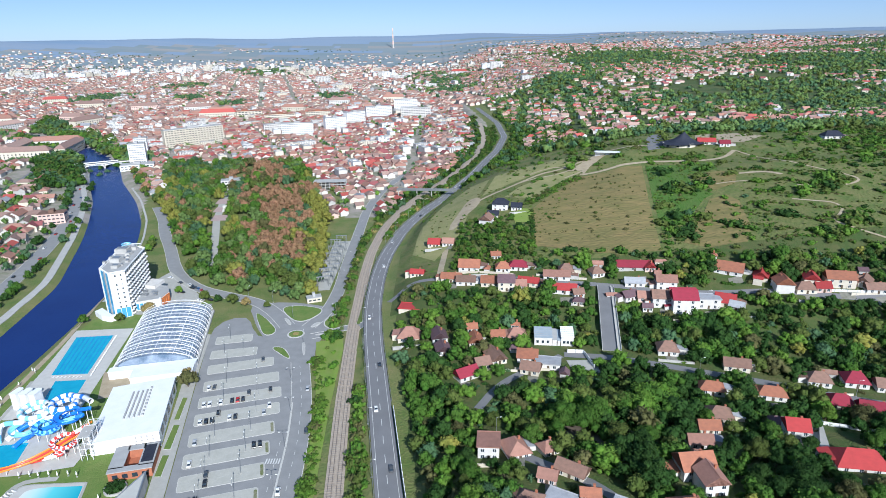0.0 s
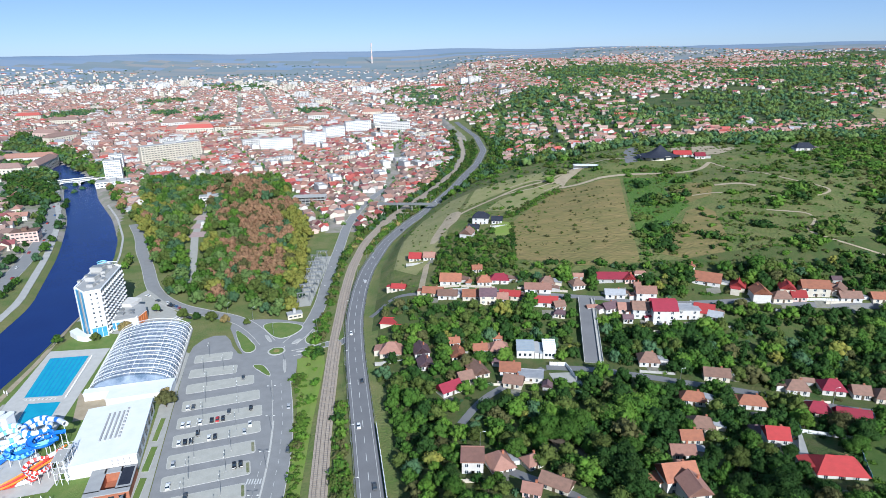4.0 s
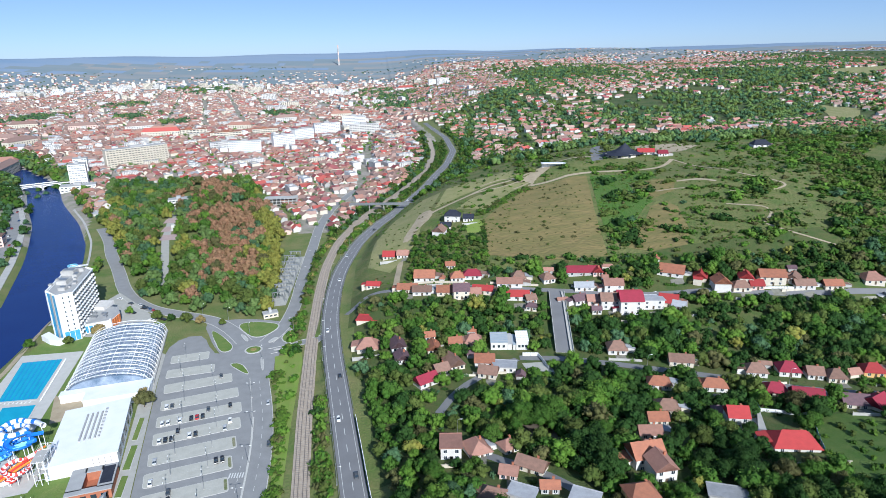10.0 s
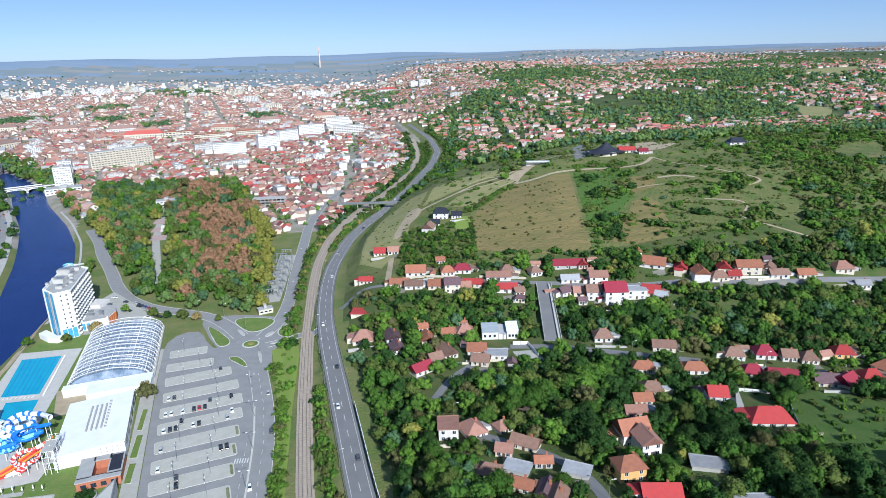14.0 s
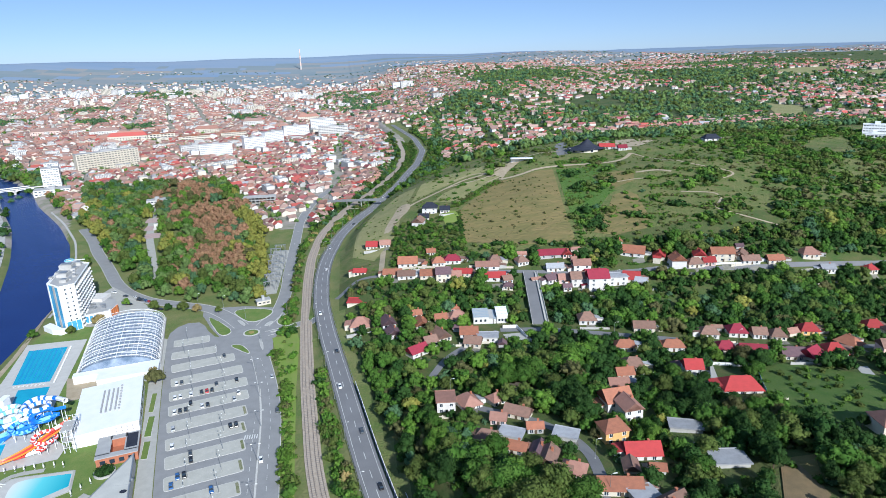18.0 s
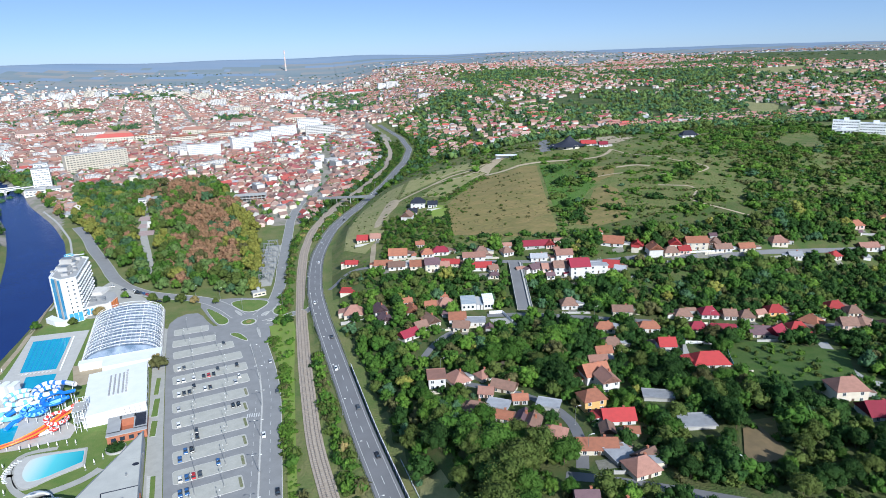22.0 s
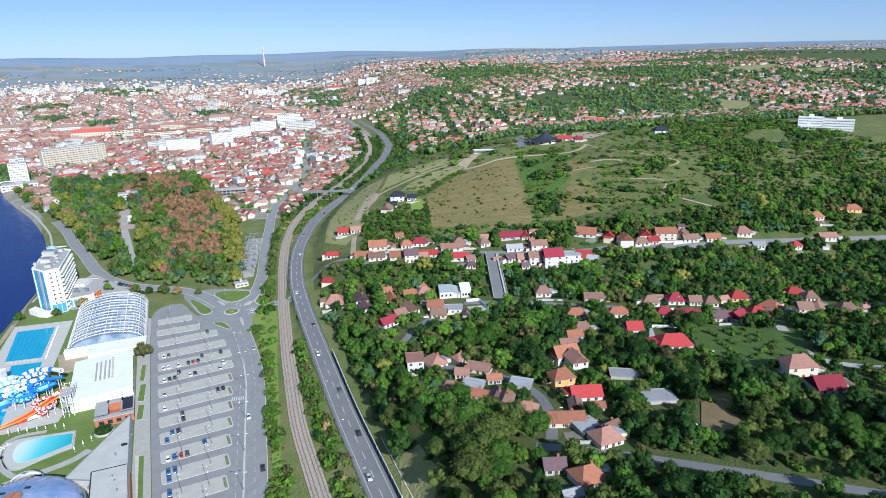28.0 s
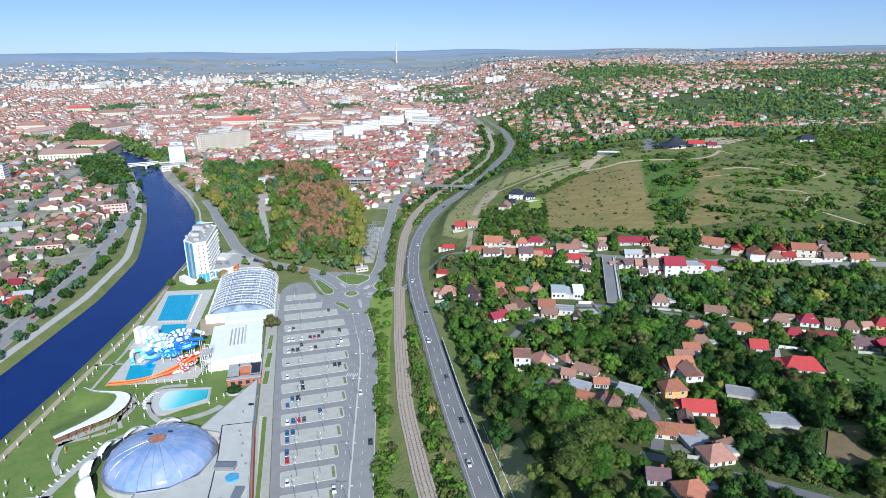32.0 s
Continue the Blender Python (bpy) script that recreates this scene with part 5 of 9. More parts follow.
def slide(path, r, mats, label, open_top=True, name="water_slide", supports=True):
    """A flume along points: half pipe with rims, on posts."""
    t = thing(name, label, "water slide", group="water slides")
    xs, ys, zs = np.array(path, float).T
    u = np.linspace(0, len(xs) - 1, (len(xs) - 1) * 5 + 1)
    pts = []
    for a in u:
        i = min(int(a), len(xs) - 2)
        f = a - i
        p0, p1, p2, p3 = [np.array(path[j], float) for j in (max(i - 1, 0), i, i + 1, min(i + 2, len(xs) - 1))]
        pts.append(Vector(0.5 * ((2 * p1) + (p2 - p0) * f + (2 * p0 - 5 * p1 + 4 * p2 - p3) * f * f + (3 * p1 - p0 - 3 * p2 + p3) * f**3)))
    V, F = [], []
    angs = [math.pi * (1 + k / 6) for k in range(7)] if open_top else [2 * math.pi * k / 8 for k in range(9)]
    for i, p in enumerate(pts):
        d = (pts[min(i + 1, len(pts) - 1)] - pts[max(i - 1, 0)]).normalized()
        side = Vector((-d.y, d.x, 0)).normalized()
        up = side.cross(d) * -1
        up = up if up.z > 0 else -up
        V += [p + side * (r * math.cos(a)) + up * (r * math.sin(a)) for a in angs]
    k = len(angs)
    for i in range(len(pts) - 1):
        F += [(i * k + j, i * k + j + 1, (i + 1) * k + j + 1, (i + 1) * k + j) for j in range(k - 1)]
    # alternate segments take the second colour where two are given
    mi = [(j // ((k - 1) * 2)) % len(mats) for j in range(len(F))]
    me = mesh("flume", V, F, mats, mi, True)
    fl = part("flume", me, t)
    so = fl.modifiers.new("thickness", "SOLIDIFY")
    so.thickness = 0.12
    if supports:
        for i in range(2, len(pts), 7):
            p = pts[i]
            if p.z > 1.6:
                part("post", Bag().tube([(p.x, p.y, 0.05), (p.x, p.y, p.z - r * 0.9)], 0.14, 6).mesh("post", WHITEMETAL), t, "white steel post")
    return t


def coil(cx, cy, r, z0, z1, turns, a0=0.0, n=10, sy=1.0):
    m = int(n * turns)
    return [(cx + r * math.cos(a0 + 2 * math.pi * k / n), cy + sy * r * math.sin(a0 + 2 * math.pi * k / n), z0 + (z1 - z0) * k / m) for k in range(m + 1)]


slide(coil(-182, 236, 5.5, 9, 5, 1.6, 0.4) + [(-194, 231, 3.5), (-190, 222, 1)], 1.15, [SLIDEWHITE, SLIDEWHITE, SLIDECYAN], "white enclosed tube slide in loops", False)
slide([(-156, 236, 12), (-163, 242, 10.5)] + coil(-171, 240, 5, 10, 6, 1.7, 0.8) + [(-182, 231, 4), (-188, 224, 1)], 1.15, [SLIDEWHITE, SLIDEWHITE, SLIDEBLUE], "white and violet tube slide in loops", False)
slide([(-156, 234, 10)] + coil(-165, 232, 4.5, 9, 5, 1.5, 0.6) + [(-178, 226, 3), (-182, 219, 1)], 1.2, [SLIDEBLUE], "deep blue open bowl slide")
slide([(-158, 232, 8)] + coil(-172, 228, 4.8, 6.5, 4, 1.3, 0.2) + [(-181, 223, 1)], 1.3, [SLIDEBLUE, SLIDECYAN], "blue raft slide with pale segments")
slide(coil(-183, 229, 4.6, 4.5, 3, 1.1, 0.4), 1.4, [SLIDECYAN], "pale cyan looping slide")
for k, m_ in enumerate((SLIDEORANGE, SLIDERED, SLIDEORANGE)):
    slide([(-151, 226 - k * 1.5, 8.5 - k), (-156, 222 - k * 1.6, 6.5 - k * 0.7), (-163, 213 - k * 1.5, 4.2 - k * 0.5), (-172, 206 - k * 1.3, 2.6), (-182, 203.4 - k * 1.2, 1.5), (-193, 202.6 - k * 1.2, 0.8)], 0.55, [m_], "long orange racing slide with waves" if m_ is SLIDEORANGE else "long red racing slide with waves", supports=k != 1)
slide([(-152, 224, 8)] + coil(-158, 216, 4.2, 7, 3, 1.6, 1.2) + [(-168, 209, 1.5)], 1.1, [SLIDERED, SLIDEWHITE], "red and white spiral slide")


def slide_tower():
    t = thing("slide_tower", "grey steel lattice slide tower with stairs", "slide tower", pose(-147.5, 217.5, 0, 0, 0, 10) @ Matrix.Diagonal((0.62, 0.82, 0.86, 1)))
    for x in (-3.5, 0, 3.5):
        for y in (-8, -2.7, 2.7, 8):
            part("column", Bag().box(x - 0.16, x + 0.16, y - 0.16, y + 0.16, 0, 13).mesh("column", WHITEMETAL), t)
    for k, z in enumerate((3.2, 6.4, 9.6, 12.6)):
        b = Bag().box(-3.8, 3.8, -8.2 if k % 2 else -2.0, 2.0 if k % 2 else 8.2, z - 0.08, z + 0.08)
        part("platform", b.mesh("platform", CONCRETE), t, "grey steel platform")
        b = Bag()
        for s in (-3.8, 3.8):
            b.tube([(s, -8.3, z + 1.1), (s, 8.3, z + 1.1)], 0.07, 5).tube([(s, -8.3, z), (s, 8.3, z)], 0.09, 5)
        for s in (-8.2, -2.7, 2.7, 8.2):
            b.tube([(-3.8, s, z), (3.8, s, z)], 0.09, 5)
        part("railing", b.mesh("railing", WHITEMETAL), t)
    for k in range(4):
        s = 1 if k % 2 else -1
        part("stair", Bag().add([(1.0, -s * 6, 3.2 * k), (3.0, -s * 6, 3.2 * k), (3.0, s * 6, 3.2 * k + 3.1), (1.0, s * 6, 3.2 * k + 3.1), (1.0, -s * 6, 3.2 * k + 0.25), (3.0, -s * 6, 3.2 * k + 0.25), (3.0, s * 6, 3.2 * k + 3.35), (1.0, s * 6, 3.2 * k + 3.35)], BOXF).mesh("stair", DECK), t)
        part("brace", Bag().tube([(-3.5, -8, 3.2 * k), (-3.5, 8, 3.2 * k + 3)], 0.1, 5).tube([(3.6, 8, 3.2 * k), (3.6, -8, 3.2 * k + 3)], 0.1, 5).mesh("brace", WHITEMETAL), t)


slide_tower()
for k in range(3):
    t = thing("pool_tower", "white rounded changing tower beside the pool", "kiosk", pose(-199.5 + 4.6 * k, 251 - 0.4 * k, 0, 0, 0, -8) @ Matrix.Diagonal((1.25, 1.35, 1.25, 1)), "white towers by the pool")
    part("shell", Bag().prism(rounded(-1.1, 1.1, -2.2, 2.2, 0.6), 0, 6.5).mesh("shell", WHITE), t)
    part("cap", Bag().prism(rounded(-1.25, 1.25, -2.35, 2.35, 0.6), 6.5, 6.8).mesh("cap", WHITEMETAL), t)
t = thing("play_kiosk", "white poolside kiosk with striped awning", "kiosk", pose(-184, 246, 0, 0, 0, -8))
part("wall", Bag().box(-5, 5, -3, 3, 0, 3.2).mesh("wall", WHITE), t)
part("roof", Bag().box(-5.6, 5.6, -3.6, 3.6, 3.2, 3.5).mesh("roof", WHITEMETAL), t)


# arched hall
def arched_hall():
    t = thing("arched_hall", "white steel arched swimming hall with ribbed glazing", "sports hall", pose(-157.2, 316, 0, 0, 0, 12))
    W, L, H = 20.0, 34.0, 9.6

    def arc(w, h, n=24, a0=0.0):
        return [(-w * math.cos(math.pi * k / n), h * math.sin(math.pi * k / n) ** 0.8) for k in range(n + 1)]

    skin = arc(W - 0.8, H - 0.8)
    V, F = [], []
    for y in (-L, L):
        V += [(x, y, z) for x, z in skin]
    n = len(skin)
    F = [(i, i + 1, n + i + 1, n + i) for i in range(n - 1)]
    part("glazing", mesh("glazing", V, F, [HALLGLASS], smooth=True), t, "pale translucent roof sheets")
    for k in range(15):
        y = -L + 2 * L * k / 14
        part("arch_rib", Bag().tube([(x, y, z) for x, z in arc(W + 0.6, H + 0.6)], 0.12, 6).mesh("arch_rib", WHITEMETAL), t)
        part("arch_rib", Bag().tube([(x, y + 0.9, z) for x, z in arc(W - 0.2, H - 0.2)], 0.08, 5).mesh("arch_rib", METAL), t)
        if k < 14:
            for f in (0.4, 0.7):
                ym = y + f * 2 * L / 14
                part("thin_rib", Bag().tube([(x, ym, z) for x, z in arc(W - 0.5, H - 0.5)], 0.05, 4).mesh("thin_rib", METAL), t)
    for i in range(1, 24):
        x, z = arc(W - 0.3, H - 0.3)[i]
        part("purlin", Bag().tube([(x, -L, z), (x, L, z)], 0.06 if i % 4 else 0.15, 4).mesh("purlin", WHITEMETAL), t)
    for k in range(7):
        y0 = -L + 2 * L * k / 7
        for flip in (0, 1):
            a = arc(W + 0.2, H + 0.2)
            part("brace", Bag().tube([(x, y0 + 2 * L / 7 * (i / 24 if not flip else 1 - i / 24), z) for i, (x, z) in enumerate(a)], 0.09, 4).mesh("brace", WHITEMETAL), t, "white diagonal brace")
    for s in (-1, 1):
        e = arc(W - 0.9, H - 0.9)
        V = [(x, s * (L - 0.3), z) for x, z in e]
        part("end_wall", mesh("end_wall", V, [tuple(range(len(V)))], [HALLGLASS]), t)
    part("annex", Bag().box(-W - 0.5, W + 1, -L - 5, -L, 0, 4.0).box(-W + 12, W + 1, -L - 15, -L - 5, 0, 5.0).mesh("annex", WHITE), t, "low white annex")
    part("annex_roof", Bag().box(-W - 0.8, W + 1.3, -L - 5, -L, 4.0, 4.3).box(-W + 11.7, W + 1.3, -L - 15.3, -L - 5, 5.0, 5.3).mesh("annex_roof", WHITEMETAL), t)
    part("plinth", Bag().box(-W - 1.2, -W + 0.2, -L, L, 0, 1.4).box(W - 0.2, W + 1.2, -L, L, 0, 1.4).mesh("plinth", CONCRETE), t)


HALLGLASS = mat("pale_glazing", (0.10, 0.15, 0.22), (0.32, 0.38, 0.46), 5, 0.2, 0.05, spec=0.5)
arched_hall()


def white_hall():
    t = thing("white_hall", "large white metal-clad hall with sloping roof", "hall", pose(-138.5, 238, 0, 0, 0, 14))
    b = Bag().add(boxv(-13.5, 13.5, -22, 22, 0, 8)[:4] + [(-13.5, -22, 6.0), (13.5, -22, 7.4), (13.5, 22, 7.4), (-13.5, 22, 6.0)], BOXF)
    part("wall", b.mesh("wall", WHITE), t)
    part("roof", Bag().add([(-14, -22.5, 6.0), (14, -22.5, 7.4), (14, 22.5, 7.4), (-14, 22.5, 6.0), (-14, -22.5, 6.3), (14, -22.5, 7.7), (14, 22.5, 7.7), (-14, 22.5, 6.3)], BOXF).mesh("roof", WHITEMETAL), t)
    for k in range(4):
        x = -3 + 2.0 * k
        part("roof_duct", Bag().box(x - 0.35, x + 0.35, -8, 14, 6.9 + 0.05 * x, 7.5 + 0.05 * x).mesh("roof_duct", GREYROOF), t, "grey roof duct")
    for k in range(9):
        part("roof_unit", Bag().box(4.2, 5.0, -8 + 2.8 * k, -6.6 + 2.8 * k, 7.1, 7.9).mesh("roof_unit", GREYROOF), t)
    for k in range(5):
        part("window", Bag().box(13.45, 13.6, -18 + 8 * k, -13.5 + 8 * k, 2.2, 5.6).mesh("window", GLASS), t)
    for k in range(4):
        for j in range(3):
            part("vent", Bag().box(4 + 2.2 * k, 4.5 + 2.2 * k, -22.1, -22.0, 2 + 1.6 * j, 2.5 + 1.8 * j).mesh("vent", GREYROOF), t)


white_hall()


def brick_house():
    t = thing("brick_pavilion", "low brick pavilion with grey flat roof and inner court", "pavilion", pose(-125, 207, 0, 0, 0, 13))
    for a in ((-8, 8, -8, -5.5), (-8, -3, -5.5, 8), (3, 8, -5.5, 8), (-3, 3, 5.5, 8)):
        part("wall", Bag().box(*a, 0, 4).mesh("wall", BRICK), t)
        part("roof", Bag().box(a[0] - 0.3, a[1] + 0.3, a[2] - 0.3, a[3] + 0.3, 4, 4.35).mesh("roof", GREYROOF), t)
    part("court_floor", Bag().box(-3, 3, -5.5, 5.5, 0, 0.25).mesh("court_floor", BRICK), t)
    part("solar_sheet", Bag().box(3.3, 7.7, -4, 7, 4.36, 4.5).mesh("solar_sheet", DARKROOF), t, "dark grey roof sheet")
    for k in range(4):
        part("window", Bag().box(-6.5 + 3.6 * k, -4.5 + 3.6 * k, -8.12, -7.95, 1, 2.8).mesh("window", GLASS), t)


brick_house()


def dome():
    t = thing("glass_dome", "glazed shallow dome coloured in blue-violet sky reflections with thin pale ribs", "dome", pose(-138.5, 137, 0))
    R, H, Z = 21.0, 9.5, 3.0
    part("base_ring", Bag().prism(disc(0, 0, R + 0.9, 64), 0, Z).mesh("base_ring", CONCRETE), t)
    n, m = 48, 10
    prof = [(R * math.cos(0.5 * math.pi * k / m), Z + H * math.sin(0.5 * math.pi * k / m)) for k in range(m + 1)]
    for s in range(24):
        V, F = [], []
        for j in range(3):
            a = 2 * math.pi * (s + j / 2) / 24
            V += [(r * math.cos(a), r * math.sin(a), z) for r, z in prof[:m]]
        for j in range(2):
            F += [(j * m + k, (j + 1) * m + k, (j + 1) * m + k + 1, j * m + k + 1) for k in range(m - 1)]
        part("glass_segment", mesh("glass_segment", V, F, [DOMEGLASS], smooth=True), t)
        a = 2 * math.pi * s / 24
        part("rib", Bag().tube([((r + 0.05) * math.cos(a), (r + 0.05) * math.sin(a), z + 0.06) for r, z in prof[:m]], 0.05 if s % 2 else 0.08, 5).mesh("rib", METAL), t)
    zt = prof[m - 1][1]
    part("crown_vent", Bag().prism(disc(0, 0, 3.3, 24), zt - 0.15, zt + 0.25).mesh("crown_vent", METAL), t, "grey crown ring")
    for k in range(8):
        a = math.pi * k / 4
        part("vent_louvre", Bag().prism([(0.3 * math.cos(a + 0.4), 0.3 * math.sin(a + 0.4)), (2.9 * math.cos(a + 0.08), 2.9 * math.sin(a + 0.08)), (2.9 * math.cos(a + 0.7), 2.9 * math.sin(a + 0.7))], zt + 0.2, zt + 0.4).mesh("vent_louvre", BRICK), t, "red-brown vent louvre")
    for x, y in ((-4.5, 3.5), (3.0, 5.2)):
        part("small_vent", Bag().box(x - 0.9, x + 0.9, y - 0.5, y + 0.5, Z + H - 0.7, Z + H - 0.1).mesh("small_vent", DARKROOF), t, "small dark vent")
    part("eaves", Bag().tube([((R + 0.3) * math.cos(2 * math.pi * j / 64), (R + 0.3) * math.sin(2 * math.pi * j / 64), Z + 0.1) for j in range(65)], 0.55, 6).mesh("eaves", METAL), t)
    for k, a in enumerate((106, 135, 161, 189, 215)):
        a = radians(a)
        c = Vector((26 * math.cos(a), 26 * math.sin(a), 0))
        V, F = [], []
        for i in range(9):
            for j in range(6):
                th, ph = math.pi * i / 8, 0.5 * math.pi * j / 5
                V.append(Vector((6.6 * math.cos(ph) * math.cos(th), 6.4 * math.cos(ph) * math.sin(th) - 1, 5.6 * math.sin(ph))))
        F = [(i * 6 + j, (i + 1) * 6 + j, (i + 1) * 6 + j + 1, i * 6 + j + 1) for i in range(8) for j in range(5)]
        sh = part("shell_canopy", mesh("shell_canopy", V, F, [WHITE], smooth=True), t, "white shell canopy", Matrix.Translation(c) @ pose(0, 0, 0, 0, 0, math.degrees(a) - 90))
        sh.modifiers.new("thickness", "SOLIDIFY").thickness = 0.2
        part("shell_front", Bag().box(-5.6, 5.6, -1.1, -0.9, 0, 3.6).mesh("shell_front", GLASS), t, m=Matrix.Translation(c) @ pose(0, 0, 0, 0, 0, math.degrees(a) - 90))


# Reflected sky and cloud are mixed into the glass colour as broad patches.
DOMEGLASS = mat("dome_glazing", (0.14, 0.25, 0.47), (0.34, 0.39, 0.57), 9, 0.06, 0.08, fine=2.5, spec=0.7)
dome()


def thermal_hall():
    t = thing("thermal_hall", "long low hall with pale concrete flat roof", "hall")
    ring = [(-115, 196), (-106, 156), (-93, 105), (-82, 60), (-142, 60), (-137, 112), (-126, 114.5), (-117.5, 122), (-114.5, 138), (-118, 150), (-128.5, 153)]
    part("wall", Bag().prism(list(reversed(ring)), 0, 5.6).mesh("wall", WALL[4]), t)
    part("roof_slab", Bag().prism(list(reversed(ring)), 5.604, 6.0).mesh("roof_slab", ROOFSLAB), t)
    for (x0, y0), (x1, y1) in zip(ring, ring[1:] + ring[:1]):
        part("parapet", Bag().tube([(x0, y0, 6.1), (x1, y1, 6.1)], 0.28, 4).mesh("parapet", METAL), t)
    part("facade_fins", Bag().add([(-105.5, 154, 0), (-92.5, 104, 0), (-92.0, 104.2, 0), (-105, 154.2, 0), (-105.5, 154, 5.2), (-92.5, 104, 5.2), (-92.0, 104.2, 5.2), (-105, 154.2, 5.2)], BOXF).mesh("facade_fins", BRICK), t, "red-brown facade band")
    part("roof_step", Bag().prism([(-119, 154.7), (-106.5, 157), (-97.5, 120), (-88, 82), (-104, 80), (-109.9, 114.4), (-113.9, 134.7)][::-1], 6.0, 6.5).mesh("roof_step", ROOFSLAB), t)
    st = [(-106.5, 157), (-119, 154.7), (-113.9, 134.7), (-109.9, 114.4), (-104, 80)]
    for (x0, y0), (x1, y1) in zip(st, st[1:]):
        part("step_edge", Bag().tube([(x0, y0, 6.5), (x1, y1, 6.5)], 0.22, 4).mesh("step_edge", DARKROOF), t, "dark roof step edge")
    for y in (112, 128, 146, 176):
        xr = float(np.interp(y, [60, 105, 156, 196], [-82, -93, -106, -115]))
        part("roof_seam", Bag().box(xr - (9 if y < 150 else 2 + (192 - y) * 0.25), xr - 0.5, y - 0.07, y + 0.07, 6.45 if y < 150 else 6.0, 6.53 if y < 150 else 6.04).mesh("roof_seam", GREYROOF), t)
    part("sloped_glazing", Bag().add([(-132.6, 160.6, 0.1), (-116, 194.5, 0.1), (-115.4, 195, 5.9), (-128.3, 153.4, 5.9), (-132.2, 160.4, 0.1), (-115.6, 194.3, 0.1), (-115.0, 194.8, 5.9), (-127.9, 153.2, 5.9)], BOXF).mesh("sloped_glazing", BLUEGLASS), t, "slanted blue glass wall")
    for k in range(9):
        u = (k + 0.5) / 9
        part("glazing_bar", Bag().tube([(-132.6 + 16.6 * u, 160.6 + 33.9 * u, 0.1), (-128.3 + 12.9 * u, 153.4 + 41.6 * u, 6.0)], 0.1, 4).mesh("glazing_bar", WHITEMETAL), t)
    part("roof_machine", Bag().box(-112, -104, 124, 127.5, 6.5, 8.2).mesh("roof_machine", METAL), t, "grey ventilation unit")
    part("roof_light", Bag().prism(disc(-103.5, 119.5, 2.3, 20, 1.1), 6.5, 7.3).mesh("roof_light", BLUEGLASS), t, "oval glass roof light")
    part("roof_duct", Bag().box(-100.5, -97, 105, 114, 6.5, 7.4).mesh("roof_duct", METAL), t)
    for x, y in ((-106, 141), (-108.5, 147), (-101, 128), (-104, 133), (-110, 150), (-117, 145), (-113, 165), (-110, 178), (-104, 108)):
        part("roof_vent", Bag().box(x - 0.3, x + 0.3, y - 0.3, y + 0.3, 6.0, 7.1).mesh("roof_vent", METAL), t, "small roof vent")
    part("roof_hole", Bag().prism(disc(-111.5, 172, 1.0, 16, 1.3), 6.0, 6.15).mesh("roof_hole", DARKROOF), t, "dark round roof opening")


ROOFSLAB = mat("roof_slab", (0.50, 0.50, 0.46), (0.42, 0.42, 0.39), 6, 0.9, 0.1)
thermal_hall()


t = thing("planting_pit", "round concrete pit with dense green plants", "planter")
part("rim", Bag().prism(disc(-126.4, 193.5, 4.2, 32), 0, 0.9).mesh("rim", CONCRETE), t)
part("soil", Bag().prism(disc(-126.4, 193.5, 3.6, 32), 0.2, 0.95).mesh("soil", LEAF[1]), t)
V_, F_, _ = BUSHES[0]
for k in range(7):
    part("plant", mesh("plant", V_ * (3.0, 3.0, 2.2), F_, LEAF[1]), t, m=pose(-126.4 + 2.1 * math.cos(0.9 * k), 193.5 + 2.1 * math.sin(0.9 * k), 0.6, 0, 0, 50 * k))


PERGOLA = mat("brown_pergola", (0.20, 0.10, 0.07), (0.14, 0.075, 0.055), 1, 0.9, 0.2)


